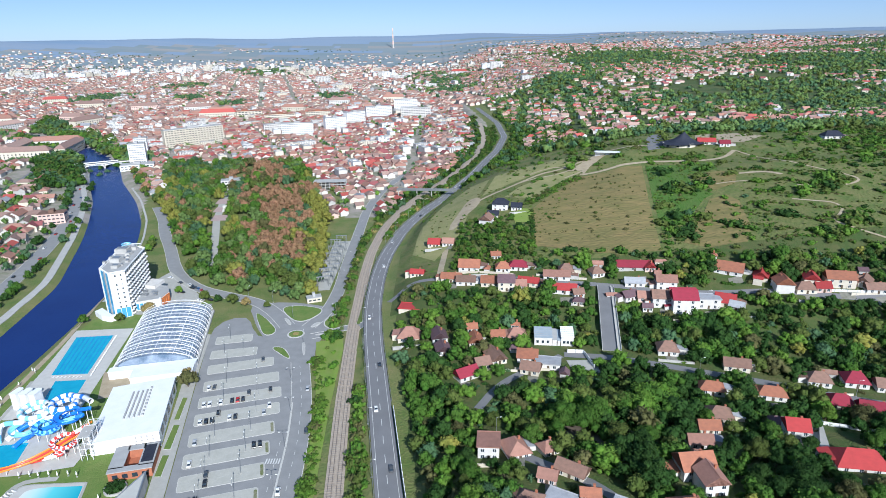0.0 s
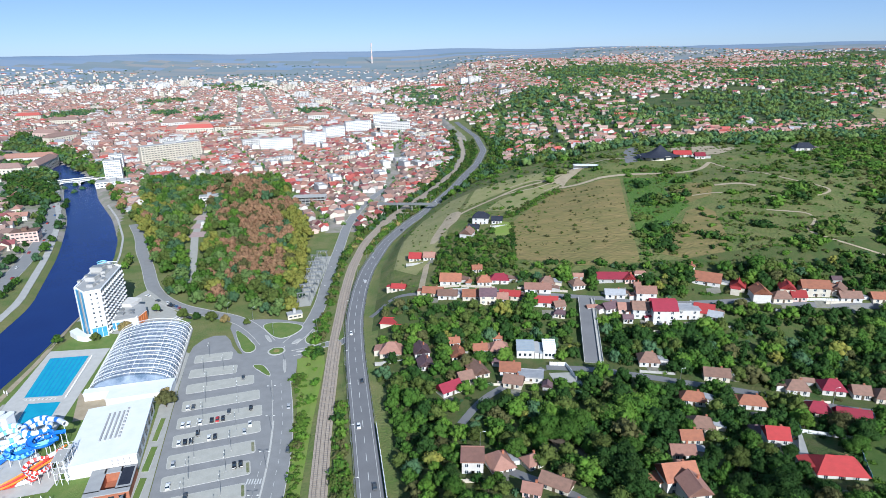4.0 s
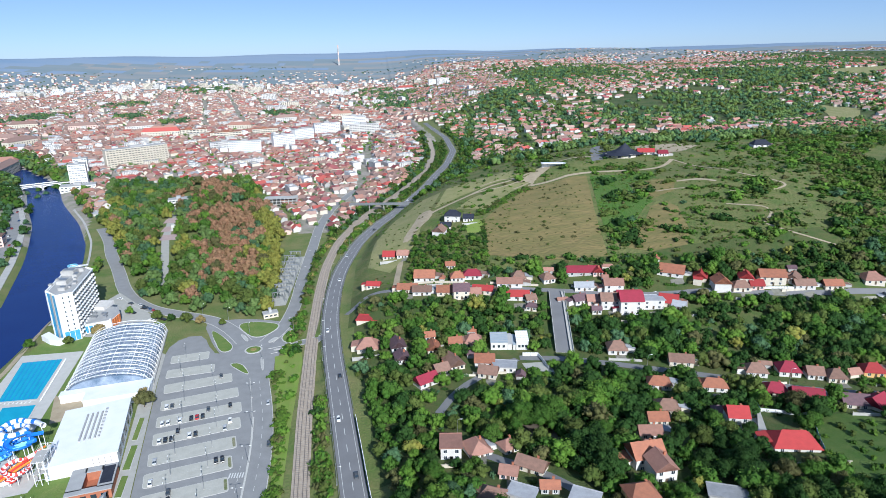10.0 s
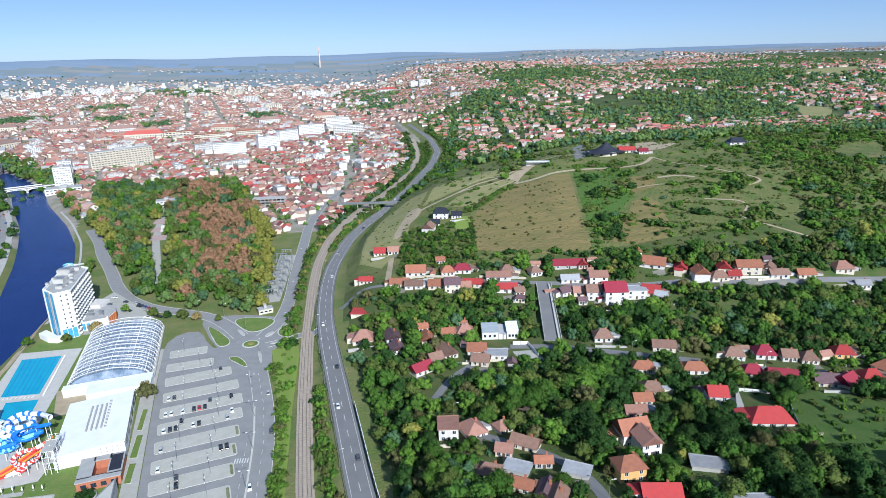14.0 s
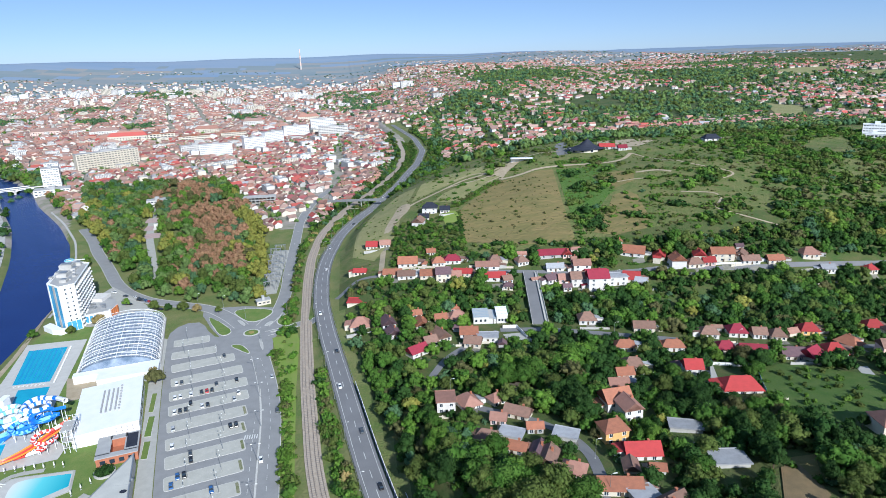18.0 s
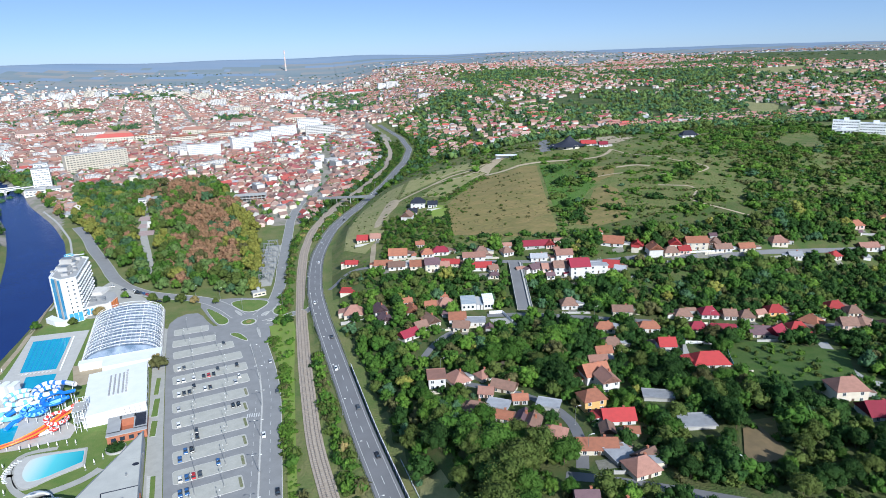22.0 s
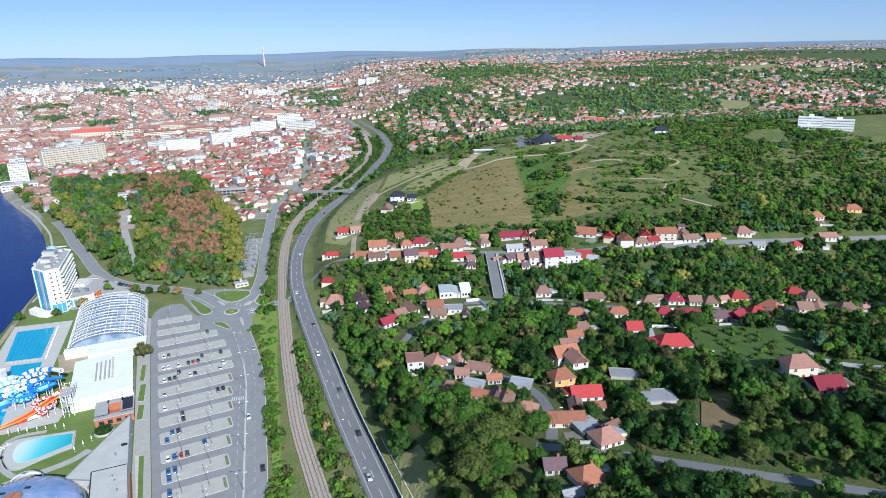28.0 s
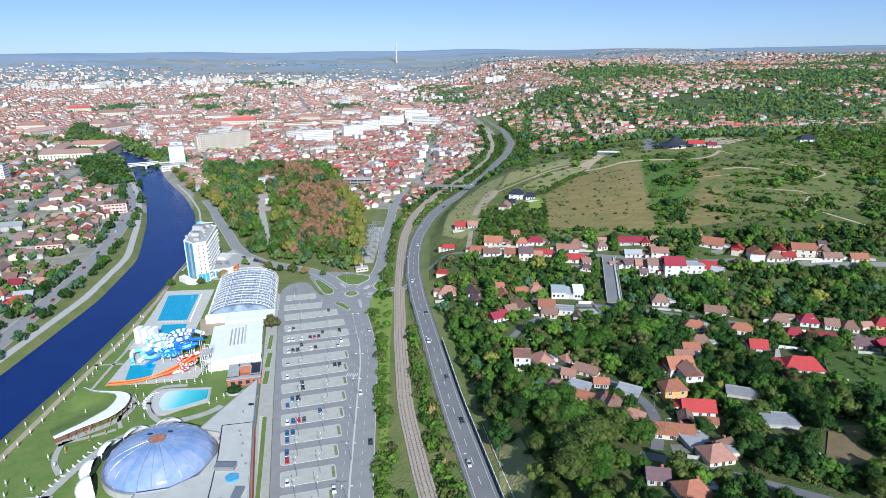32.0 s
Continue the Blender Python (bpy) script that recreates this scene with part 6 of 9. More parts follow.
def terrace():
    t = thing("curved_terrace", "curved white roof walk over a brick pergola and grass mound", "terrace")
    line = [(-200.8, 194), (-194, 190.2), (-187, 189.4), (-181.5, 188.7), (-176.5, 185), (-175.2, 178), (-176.3, 171.5), (-180, 166), (-186, 158.6), (-191, 152)]
    xs, ys = along(line, 1.6)
    n = len(xs)
    w = np.interp(np.linspace(0, 1, n), [0, 0.15, 0.3, 0.42, 0.55, 0.68, 0.82, 1], [0.25, 0.5, 1.1, 3.2, 3.6, 3.2, 1.6, 1.0])
    r = part("roof", ribbon(xs, ys, w, 0, WHITE, zs=3.2, name="roof"), t, "white roof walk")
    r.modifiers.new("thickness", "SOLIDIFY").thickness = 0.3
    p = np.stack([xs, ys], -1)
    tg = np.gradient(p, axis=0)
    tg /= np.linalg.norm(tg, axis=1)[:, None]
    nr = np.stack([tg[:, 1], -tg[:, 0]], -1)
    if (nr[n // 2] @ (np.array([-207, 172]) - p[n // 2])) < 0:
        nr = -nr
    inner, outer = p + nr * w[:, None], p - nr * w[:, None]
    part("parapet", Bag().tube([(x, y, 3.3) for x, y in inner], 0.16, 4).mesh("parapet", METAL), t)
    V, F = [], []
    m = 7
    foot = inner + (np.array([-206, 170]) - inner) * 0.62
    for j in range(m):
        u = j / (m - 1)
        q = inner * (1 - u) + foot * u
        z = 3.05 * (1 - (3 * u * u - 2 * u**3)) + 0.02
        V += [(x, y, z) for x, y in q]
    F = [(j * n + i, j * n + i + 1, (j + 1) * n + i + 1, (j + 1) * n + i) for j in range(m - 1) for i in range(n - 1)]
    part("mound", mesh("mound", V, F, [LAWN], smooth=True), t, "grass mound behind the roof walk")
    back = [(x, y) for x, y in p + nr * 0.2]
    part("back_wall", ribbon(np.array([b[0] for b in back]), np.array([b[1] for b in back]), 0.15, 0, PERGOLA, zs=3.0, name="back_wall", edge=3.0), t, "brick back wall")
    for i in range(n // 3, n - 2, 2):
        part("post", Bag().tube([(*(outer[i] + nr[i] * 0.3), 0), (*(outer[i] + nr[i] * 0.3), 3.0)], 0.16, 6).mesh("post", PERGOLA), t, "brick post")
        part("pergola_beam", Bag().tube([(*outer[i], 2.7), (*(outer[i] - nr[i] * 2.2), 2.7)], 0.12, 4).mesh("pergola_beam", PERGOLA), t, "brown pergola beam")
        part("pergola_post", Bag().tube([(*(outer[i] - nr[i] * 2.1), 0), (*(outer[i] - nr[i] * 2.1), 2.7)], 0.1, 5).mesh("pergola_post", PERGOLA), t, "brown pergola post")
    part("terrace_floor", ribbon(*(outer[n // 3:] - nr[n // 3:] * 1.0).T, 1.8, 0.2, PAVING, zs=0.0, name="terrace_floor"), t)


terrace()


def parasol():
    t = thing("parasol", "closed white parasol on the lawn", "parasol", pose(-190, 175, 0), "parasols on the lawns")
    part("pole", Bag().tube([(0, 0, 0), (0, 0, 2.7)], 0.05, 6).mesh("pole", METAL), t)
    part("canopy", Bag().tube([(0, 0, 0.9), (0, 0, 1.3), (0, 0, 2.8)], [0.22, 0.34, 0.06], 8).mesh("canopy", WHITE), t)
    part("base", Bag().prism(disc(0, 0, 0.35, 12), 0, 0.1).mesh("base", CONCRETE), t)
    return t


first_parasol = parasol()
SPOTS = [(-205.2, 204.5), (-205.3, 210.2), (-206.7, 216.5), (-206.8, 221.6), (-207.7, 237.7), (-208, 243.8), (-208.8, 250.9), (-213.4, 282.8), (-160.6, 170.6), (-170.7, 179.4), (-167.9, 181), (-166.9, 168.4), (-172.3, 187.6), (-169.1, 188.7), (-176.8, 197.4), (-191.1, 235.1)]
SPOTS += [(-204.5 - 0.02 * (y - 100), y) for y in range(96, 200, 9)] + [(-211.6, y) for y in range(100, 290, 13)]
SPOTS += [(-176 - 5.5 * (k % 3), 116 + 5 * k) for k in range(6)] + [(-168 + 3.8 * k, 201 + 0.6 * (k % 2)) for k in range(7)] + [(-134.5 + 2.4 * k, 181 + 3.3 * k) for k in range(3)] + [(-190 - 4 * (k % 2), 104 + 7 * k) for k in range(4)]
for x, y in SPOTS:
    copy_thing(first_parasol, pose(x, y, 0.05, 0, 0, rng.uniform(0, 90)))
OCHRE = mat("ochre_cloth", (0.62, 0.22, 0.07), (0.5, 0.18, 0.06), 2, 0.9, 0.1)
for x, y in ((-177.4, 154.4), (-180.4, 160.7), (-172.3, 158.4), (-174.4, 167.2), (-183, 146)):
    t = thing("parasol", "closed ochre-red parasol on the lawn", "parasol", pose(x, y, 0.05), "parasols on the lawns")
    part("pole", Bag().tube([(0, 0, 0), (0, 0, 2.6)], 0.05, 6).mesh("pole", METAL), t)
    part("canopy", Bag().tube([(0, 0, 0.9), (0, 0, 1.3), (0, 0, 2.7)], [0.2, 0.32, 0.05], 8).mesh("canopy", OCHRE), t)
    part("base", Bag().prism(disc(0, 0, 0.35, 12), 0, 0.1).mesh("base", CONCRETE), t)


# sun loungers along the lagoon and the paths
def lounger(x, y, a):
    t = thing("sun_lounger", "white plastic sun lounger beside the water", "sun lounger", pose(x, y, 0.2, 0, 0, a), "sun loungers")
    part("seat", Bag().box(-0.33, 0.33, -0.95, 0.35, 0.28, 0.36).mesh("seat", WHITE), t)
    part("backrest", Bag().add([(-0.33, 0.35, 0.28), (0.33, 0.35, 0.28), (0.33, 0.95, 0.7), (-0.33, 0.95, 0.7), (-0.33, 0.35, 0.36), (0.33, 0.35, 0.36), (0.33, 0.95, 0.78), (-0.33, 0.95, 0.78)], BOXF).mesh("backrest", WHITE), t)
    for sx in (-0.28, 0.28):
        for sy in (-0.85, 0.3):
            part("leg", Bag().box(sx - 0.03, sx + 0.03, sy - 0.03, sy + 0.03, 0, 0.28).mesh("leg", WHITE), t)
    return t


first_lounger = lounger(-166, 186, 80)
for k in range(26):
    a = radians(150 + 6.0 * k) if k < 12 else 0
    x, y = ((-151 + 15.6 * math.cos(a), 186 + 13.5 * math.sin(a)) if k < 12 else (-171 - 0.55 * (k - 12), 141 - 3.0 * (k - 12) + 10))
    copy_thing(first_lounger, pose(x, y, 0.2, 0, 0, 80 + rng.uniform(-25, 25)))


for k in range(20):
    u = k / 19
    lounger(-189.2 + 8.6 * u, 321 - 43 * u, 8)
for k in range(8):
    lounger(-199 + 2.0 * k, 276.4, 180)


# ---- hotel ----
def hotel():
    t = thing("hotel", "white ten-storey hotel with blue glass corner and round balconies", "hotel")
    A, B, C, D, E_ = (-192.6, 349.6), (-199.8, 345.0), (-210.2, 354.5), (-217.0, 401.0), (-199.8, 392.5)
    H = 29.5
    part("wall", Bag().prism([A, E_, D, C, B], -0.5, H).mesh("wall", WHITE), t)
    part("roof", Bag().prism([(A[0] - 1, A[1] + 0.8), (E_[0] - 1, E_[1] - 1), (D[0] + 1, D[1] - 1), (C[0] + 1.2, C[1] + 0.5), (B[0], B[1] + 1)], H + 0.004, H + 0.3).mesh("roof", GREYROOF), t)
    ring = [A, E_, D, C, B]
    for p, q in zip(ring, ring[1:] + ring[:1]):
        part("parapet", Bag().tube([(*p, H + 0.6), (*q, H + 0.6)], 0.5, 4).mesh("parapet", WHITE), t)

    def on(p, q, s, z, out):
        """A place along a facade, out from it."""
        d = Vector((q[0] - p[0], q[1] - p[1]))
        n = Vector((d.y, -d.x)).normalized()
        v = Vector(p) + d * s + n * out
        return v.x, v.y, z, d, n

    def panel(name, p, q, s0, s1, z0, z1, m_, depth=0.25, label=""):
        d = Vector((q[0] - p[0], q[1] - p[1]))
        n = Vector((d.y, -d.x)).normalized()
        a, b = Vector(p) + d * s0, Vector(p) + d * s1
        lo, hi = -0.05, depth
        v = [(*(a + n * lo), z0), (*(b + n * lo), z0), (*(b + n * hi), z0), (*(a + n * hi), z0)]
        v += [(x, y, z1) for x, y, _ in v]
        part(name, Bag().add(v, BOXF).mesh(name, m_), t, label)

    # the glass corner: a tall blue bay between white piers
    for k in range(10):
        for s0, s1 in ((0.10, 0.27), (0.28, 0.46), (0.64, 0.77), (0.78, 0.92)):
            panel("glass_panel", C, B, s0, s1, 0.3 + 2.9 * k, 3.05 + 2.9 * k, BLUEGLASS, 0.35, "blue curtain-wall glass")
    for s, e, m_ in ((0.0, 0.10, WHITE), (0.47, 0.63, WALL[4]), (0.93, 1.0, WHITE)):
        panel("pier", C, B, s, e, 0, H + 0.4, m_, 0.6)
    for k in range(3):
        panel("lobby_glass", B, A, 0.04 + 0.31 * k, 0.32 + 0.31 * k, 0.4, 6.6, BLUEGLASS, 0.2, "blue lobby glazing")
    for k in range(2, 10):
        for s in (0.3, 0.66):
            panel("window", B, A, s, s + 0.1, 1.2 + 2.9 * k, 2.3 + 2.9 * k, GLASS, 0.06)
    # balconies on the long side
    n = 11
    for k in range(10):
        for j in range(n):
            s = (j + (0.3 if k % 2 else 0.7)) / n
            x, y, z, d, nn = on(A, E_, s, 0.9 + 2.85 * k, 0.0)
            panel("balcony_door", A, E_, s - 0.024, s + 0.04, 1.0 + 2.85 * k, 3.4 + 2.85 * k, GLASS, 0.05)
            a = math.degrees(math.atan2(nn.y, nn.x))
            part("balcony", BALC, t, "rounded white balcony", pose(x, y, z, 0, 0, a) @ Matrix.Diagonal((1.0, 0.9, 0.9, 1)))
    # plant on the roof
    for (x, y, w, l, h) in ((-206, 368, 6, 7, 2.6), (-210, 384, 8, 6, 3.4), (-201, 356, 4, 4, 2.0), (-211, 372, 3, 3, 1.8), (-204, 380, 3, 6, 2.0), (-198.5, 366, 2, 3, 1.4), (-206, 390, 5, 3, 2.4), (-212, 364, 2, 2, 1.3), (-202, 374, 2, 2, 1.2), (-199, 360, 1.5, 2, 1.1)):
        part("roof_plant", Bag().box(x - w / 2, x + w / 2, y - l / 2, y + l / 2, H + 0.3, H + h).mesh("roof_plant", WALL[4]), t)
        part("roof_plant", Bag().box(x - w / 3, x + w / 2.6, y - l / 3, y + l / 4, H + h, H + h + 0.5).mesh("roof_plant", METAL), t, "grey metal roof unit")
    part("roof_ring", Bag().tube([(-213 + 2.8 * math.cos(u), 395 + 2.8 * math.sin(u), H + 2.6) for u in np.linspace(0, 6.283, 21)], 0.3, 6).mesh("roof_ring", SLIDECYAN), t, "pale blue roof ring")
    part("roof_sail", Bag().add([(-216, 399, H + 1.0), (-208, 397, H + 1.2), (-202, 393, H + 3.0), (-216, 399, H + 1.6), (-208, 397, H + 1.9), (-202, 393, H + 3.6)], [(0, 1, 2), (3, 5, 4), (0, 3, 4, 1), (1, 4, 5, 2), (2, 5, 3, 0)]).mesh("roof_sail", WHITEMETAL), t, "white roof canopy")
    part("entrance_base", Bag().prism([(-214, 355), (-203, 345), (-199, 345), (-202, 341), (-208, 343), (-216, 350)], 0, 3.4).mesh("entrance_base", WHITE), t, "low white lobby wing")
    HOUSES.append((-204, 372, 30))


bb = Bag()
arc = [(1.35 * math.sin(u), 1.55 * math.cos(u) * 0 + 1.5 * math.cos(u)) for u in np.linspace(0, math.pi, 7)]
bb.prism([(x, y) for x, y in arc], 0, 0.18)
V_ = [(x, y, z) for z in (0.15, 1.15) for x, y in arc]
bb.add(V_, [(i, i + 1, i + 8, i + 7) for i in range(6)])
BALC = bb.mesh("balcony", WHITE)
hotel()


ORANGEPANEL = mat("orange_panel", (0.62, 0.20, 0.06), (0.52, 0.17, 0.06), 2, 0.5, 0.05)


def podium():
    t = thing("hotel_annex", "low hotel annex with grey roof and orange glazed end", "annex")
    ring = [(-198.2, 359), (-194, 355.6), (-180, 361.5), (-179, 373), (-183.5, 382), (-198, 386)]
    part("wall", Bag().prism(ring, 0, 6.2).mesh("wall", WHITE), t)
    part("roof", Bag().prism([(x * 1.0, y) for x, y in ring], 6.204, 6.6).mesh("roof", GREYROOF), t)
    part("upper_storey", Bag().prism([(-197, 378), (-190, 377), (-188, 388), (-197, 390)], 6.6, 8.8).mesh("upper_storey", WALL[0]), t)
    for k in range(4):
        y0, y1 = 362.2 + 2.6 * k, 364.6 + 2.6 * k
        part("orange_panel", Bag().box(-179.9 + 0.085 * (y0 - 362), -179.3 + 0.085 * (y0 - 362), y0, y1, 0.5, 5.8).mesh("orange_panel", ORANGEPANEL), t, "orange facade panel")
    for k in range(3):
        u = 0.06 + 0.16 * k
        x0, y0 = -194 + 14 * u, 355.6 + 5.9 * u
        part("window", Bag().box(x0, x0 + 1.6, y0 - 0.3, y0 + 0.9, 1, 5.0).mesh("window", BLUEGLASS), t)
    part("white_fin", Bag().box(-180.3, -179.4, 360.6, 361.8, 0, 7.2).mesh("white_fin", WHITE), t)
    for x, y, w in ((-192, 366, 2.2), (-187, 370, 1.6), (-194, 372, 1.4), (-185, 366, 1.2)):
        part("roof_unit", Bag().box(x - w, x + w, y - w * 0.7, y + w * 0.7, 6.6, 7.8).mesh("roof_unit", METAL), t)
    HOUSES.append((-180, 358, 20))


podium()
structure("forecourt", sheet([(-199, 353), (-190, 351), (-176, 352), (-160, 358), (-156, 372), (-180, 402), (-200, 425), (-206, 402), (-199, 392)], 0.14, PAVING, "forecourt", flat=0.0), "pale paved hotel forecourt", "forecourt")


# ---- cars ----
def car(m_, label):
    t = thing("car", label, "car", pose(-100, 200, 0.3), "parked cars")
    b = Bag()
    sec = [(-2.15, 0.45, 0.62), (-2.05, 0.3, 0.85), (-0.9, 0.3, 0.95), (1.3, 0.3, 0.92), (2.1, 0.3, 0.75), (2.2, 0.45, 0.6)]
    V, F = [], []
    for y, z0, z1 in sec:
        V += [(-0.8, y, z0), (-0.88, y, (z0 + z1) / 2), (-0.78, y, z1), (0.78, y, z1), (0.88, y, (z0 + z1) / 2), (0.8, y, z0)]
    for i in range(len(sec) - 1):
        F += [(i * 6 + j, i * 6 + (j + 1) % 6, (i + 1) * 6 + (j + 1) % 6, (i + 1) * 6 + j) for j in range(6)]
    F += [tuple(reversed(range(6))), tuple(range(30, 36))]
    part("body", mesh("body", V, F, [m_]), t)
    part("cabin", Bag().add([(-0.74, -1.7, 0.92), (0.74, -1.7, 0.92), (0.74, 1.0, 0.92), (-0.74, 1.0, 0.92), (-0.6, -1.2, 1.42), (0.6, -1.2, 1.42), (0.6, 0.25, 1.42), (-0.6, 0.25, 1.42)], BOXF).mesh("cabin", GLASS), t, "dark glazed cabin")
    part("roof_panel", Bag().box(-0.6, 0.6, -1.2, 0.25, 1.42, 1.47).mesh("roof_panel", m_), t)
    for x in (-0.78, 0.78):
        for y in (-1.35, 1.35):
            part("wheel", Bag().tube([(x - 0.1, y, 0.32), (x + 0.1, y, 0.32)], 0.32, 10).mesh("wheel", RUBBER), t)
        part("headlight", Bag().box(x - 0.22 if x > 0 else x, x if x > 0 else x + 0.22, 2.1, 2.22, 0.6, 0.72).mesh("headlight", LAMPGLASS), t)
    return t


PAINTS = [("white", (0.8, 0.8, 0.8)), ("black", (0.02, 0.02, 0.022)), ("dark grey", (0.08, 0.085, 0.09)), ("blue", (0.04, 0.12, 0.3)), ("red", (0.45, 0.03, 0.03)), ("silver", (0.45, 0.46, 0.47))]
CARS = [car(mat("car_paint_" + w.replace(" ", "_"), c, c, 2, 0.25, 0, spec=0.6), f"{w} painted car with dark windows") for w, c in PAINTS]


def park_car(kind, x, y, turn=0.0, z=0.17, group=""):
    c = copy_thing(CARS[kind], pose(x, y, z, 0, 0, turn))
    return c


# row of bays, bay from its west end, colour, far side of the row
BAYED = [(3, 0, 0, 0), (3, 1, 2, 0), (4, 0, 0, 0), (4, 1, 0, 0), (4, 3, 0, 0), (4, 5, 1, 0), (4, 6, 4, 0), (4, 7, 1, 0), (4, 8, 2, 1), (4, 12, 1, 1), (5, 0, 0, 0), (5, 1, 1, 0), (5, 2, 1, 0), (5, 3, 1, 1), (5, 5, 0, 0), (5, 6, 1, 0), (5, 11, 5, 0), (5, 12, 0, 1), (6, 0, 5, 0), (7, 0, 0, 0), (7, 10, 1, 1), (7, 11, 1, 1), (8, 3, 1, 0), (8, 3, 2, 1),
         (9, 0, 3, 0), (9, 1, 3, 1), (9, 2, 1, 1), (10, 0, 0, 0), (10, 1, 3, 0), (10, 2, 4, 0), (10, 3, 2, 0), (10, 6, 3, 1), (11, 0, 3, 0), (11, 0, 3, 1), (11, 1, 3, 1), (12, 0, 4, 0), (12, 0, 3, 1), (13, 0, 0, 0), (14, 7, 0, 1), (2, 10, 2, 1)]
for row, bay, c, far_side in BAYED:
    L, m_ = ISLES[row]
    copy_thing(CARS[c], m_ @ pose(-L / 2 + 2.85 + 2.5 * bay, 2.5 if far_side else -2.5, 0.17, 0, 0, 180 * far_side))
for y, off, c, turn in ((150, 3, 1, 0), (228, 3.2, 2, 0), (262, 3.0, 5, 0), (190, -3, 0, 180)):
    x = float(np.interp(y, [p[1] for p in AVE], [p[0] for p in AVE]))
    park_car(c, x + off, y, 8 + turn, 0.18)
for y, s, c in ((128, -1, 5), (158, 1, 1), (196, 1, 2), (236, -1, 0), (275, 1, 1), (330, -1, 0), (415, 1, 0), (470, -1, 5), (540, 1, 2), (640, -1, 0)):
    a = math.degrees(math.atan2(float(byp(y + 4) - byp(y - 4)), 8))
    park_car(c, float(byp(y)) + s * 1.9, y, -a + (180 if s < 0 else 0), float(byp_z(y)) + 0.06)
for x, y, c in ((-176, 385, 1), (-172, 392, 1), (-184, 402, 2), (-160, 372, 0), (-152, 371, 1), (-195, 412, 0)):
    park_car(c, x, y, 60, 0.14)
for k in range(16):
    y = 180 + 34 * k + rng.uniform(-6, 6)
    x = float(np.interp(y, [60, 200, 249, 307, 374, 466, 572, 690, 765], [-275, -276, -280, -289, -299, -320, -356, -410, -449]))
    park_car(int(rng.integers(0, 6)), x + rng.choice([-2.2, 2.2]), y, 12, float(lie(x, y)) + 0.14)
for k, ob in enumerate(CARS):
    ob.matrix_basis = pose(-176 + 3.0 * k, 398 - 2.6 * k, 0.16, 0, 0, 40)


# ---- lamps ----
def street_lamp(h, arms):
    t = thing("street_lamp", "tall grey steel street lamp", "street lamp", pose(-80, 200, 0), "street lamps")
    part("pole", Bag().tube([(0, 0, 0), (0, 0, h)], [0.11, 0.06], 6).mesh("pole", METAL), t)
    for s in arms:
        part("arm", Bag().tube([(0, 0, h - 0.1), (0.7 * s, 0, h + 0.25), (1.5 * s, 0, h + 0.3)], 0.05, 5).mesh("arm", METAL), t)
        part("lamp_head", Bag().box(min(1.3 * s, 2.1 * s), max(1.3 * s, 2.1 * s), -0.16, 0.16, h + 0.22, h + 0.38).mesh("lamp_head", LAMPGLASS), t)
    part("foot", Bag().box(-0.25, 0.25, -0.25, 0.25, 0, 0.2).mesh("foot", CONCRETE), t)
    return t


lamp2, lamp1 = street_lamp(8.0, (-1, 1)), street_lamp(8.0, (1,))
for L, m_ in ISLES[1:]:
    for u in (-0.2, 0.22):
        copy_thing(lamp2, m_ @ pose(L * u, 0, 0.16, 0, 0, 90))
lamp2.matrix_basis = ISLES[0][1] @ pose(-2, 0, 0.16, 0, 0, 90)
for y in range(60, 290, 26):
    copy_thing(lamp2, pose(float(np.interp(y, [p[1] for p in AVE], [p[0] for p in AVE])) - 4.4, y, 0.3))
for y in range(90, 700, 34):
    copy_thing(lamp1, pose(float(byp(y)) - 5.9, y, float(byp_z(y)) - 0.2))
lamp1.matrix_basis = pose(-92, 343, 0.1, 0, 0, -60)
for x, y, a in ((-110, 366, 40), (-128, 374, 60), (-66, 345, 200), (-67, 400, 180), (-68, 440, 180), (-69, 480, 180), (-69, 520, 180), (-78, 308, 90), (62, 140, 0), (58, 118, 0), (100, 92, 90), (120, 256, 0), (180, 234, 0), (20, 208, 0), (150, 322, 0), (230, 316, 0)):
    copy_thing(lamp1, pose(x, y, float(lie(x, y)) + 0.05, 0, 0, a))


# ---- barrier along the bypass ----
# Panels face away from the sun; that shade is put into their colour.
SHADENAVY = mat("shade_navy_panel", (0.03, 0.05, 0.11), (0.04, 0.065, 0.13), 2, 0.35, 0.05, spec=0.5)


def barrier(y0, y1, off, h, label, lift=0.0):
    t = thing("noise_barrier", label, "barrier")
    y = y0
    while y < y1:
        ya, yb = y + 0.05, y + 3.95
        p, q = Vector((float(byp(ya)) + off, ya, float(byp_z(ya)) - 0.5 + lift)), Vector((float(byp(yb)) + off, yb, float(byp_z(yb)) - 0.5 + lift))
        v = [p, q, q + Vector((0.2, 0, 0)), p + Vector((0.2, 0, 0))]
        part("panel", Bag().add([tuple(a) for a in v] + [(a.x, a.y, a.z + h) for a in v], BOXF).mesh("panel", SHADENAVY), t)
        part("post", Bag().box(p.x - 0.1, p.x + 0.3, p.y - 0.12, p.y + 0.08, p.z, p.z + h + 0.15).mesh("post", WHITEMETAL), t)
        part("cap", Bag().add([tuple(a + Vector((0, 0, h))) for a in v] + [(a.x, a.y, a.z + h + 0.12) for a in v], BOXF).mesh("cap", WHITEMETAL), t, "white metal capping")
        y += 4.0


barrier(60, 236, 5.7, 2.9, "panel noise barrier with its shaded side coloured dark blue and white capping")
barrier(60, 152, 9.6, 2.6, "second barrier behind the embankment with panels in shade-dark blue", -0.8)


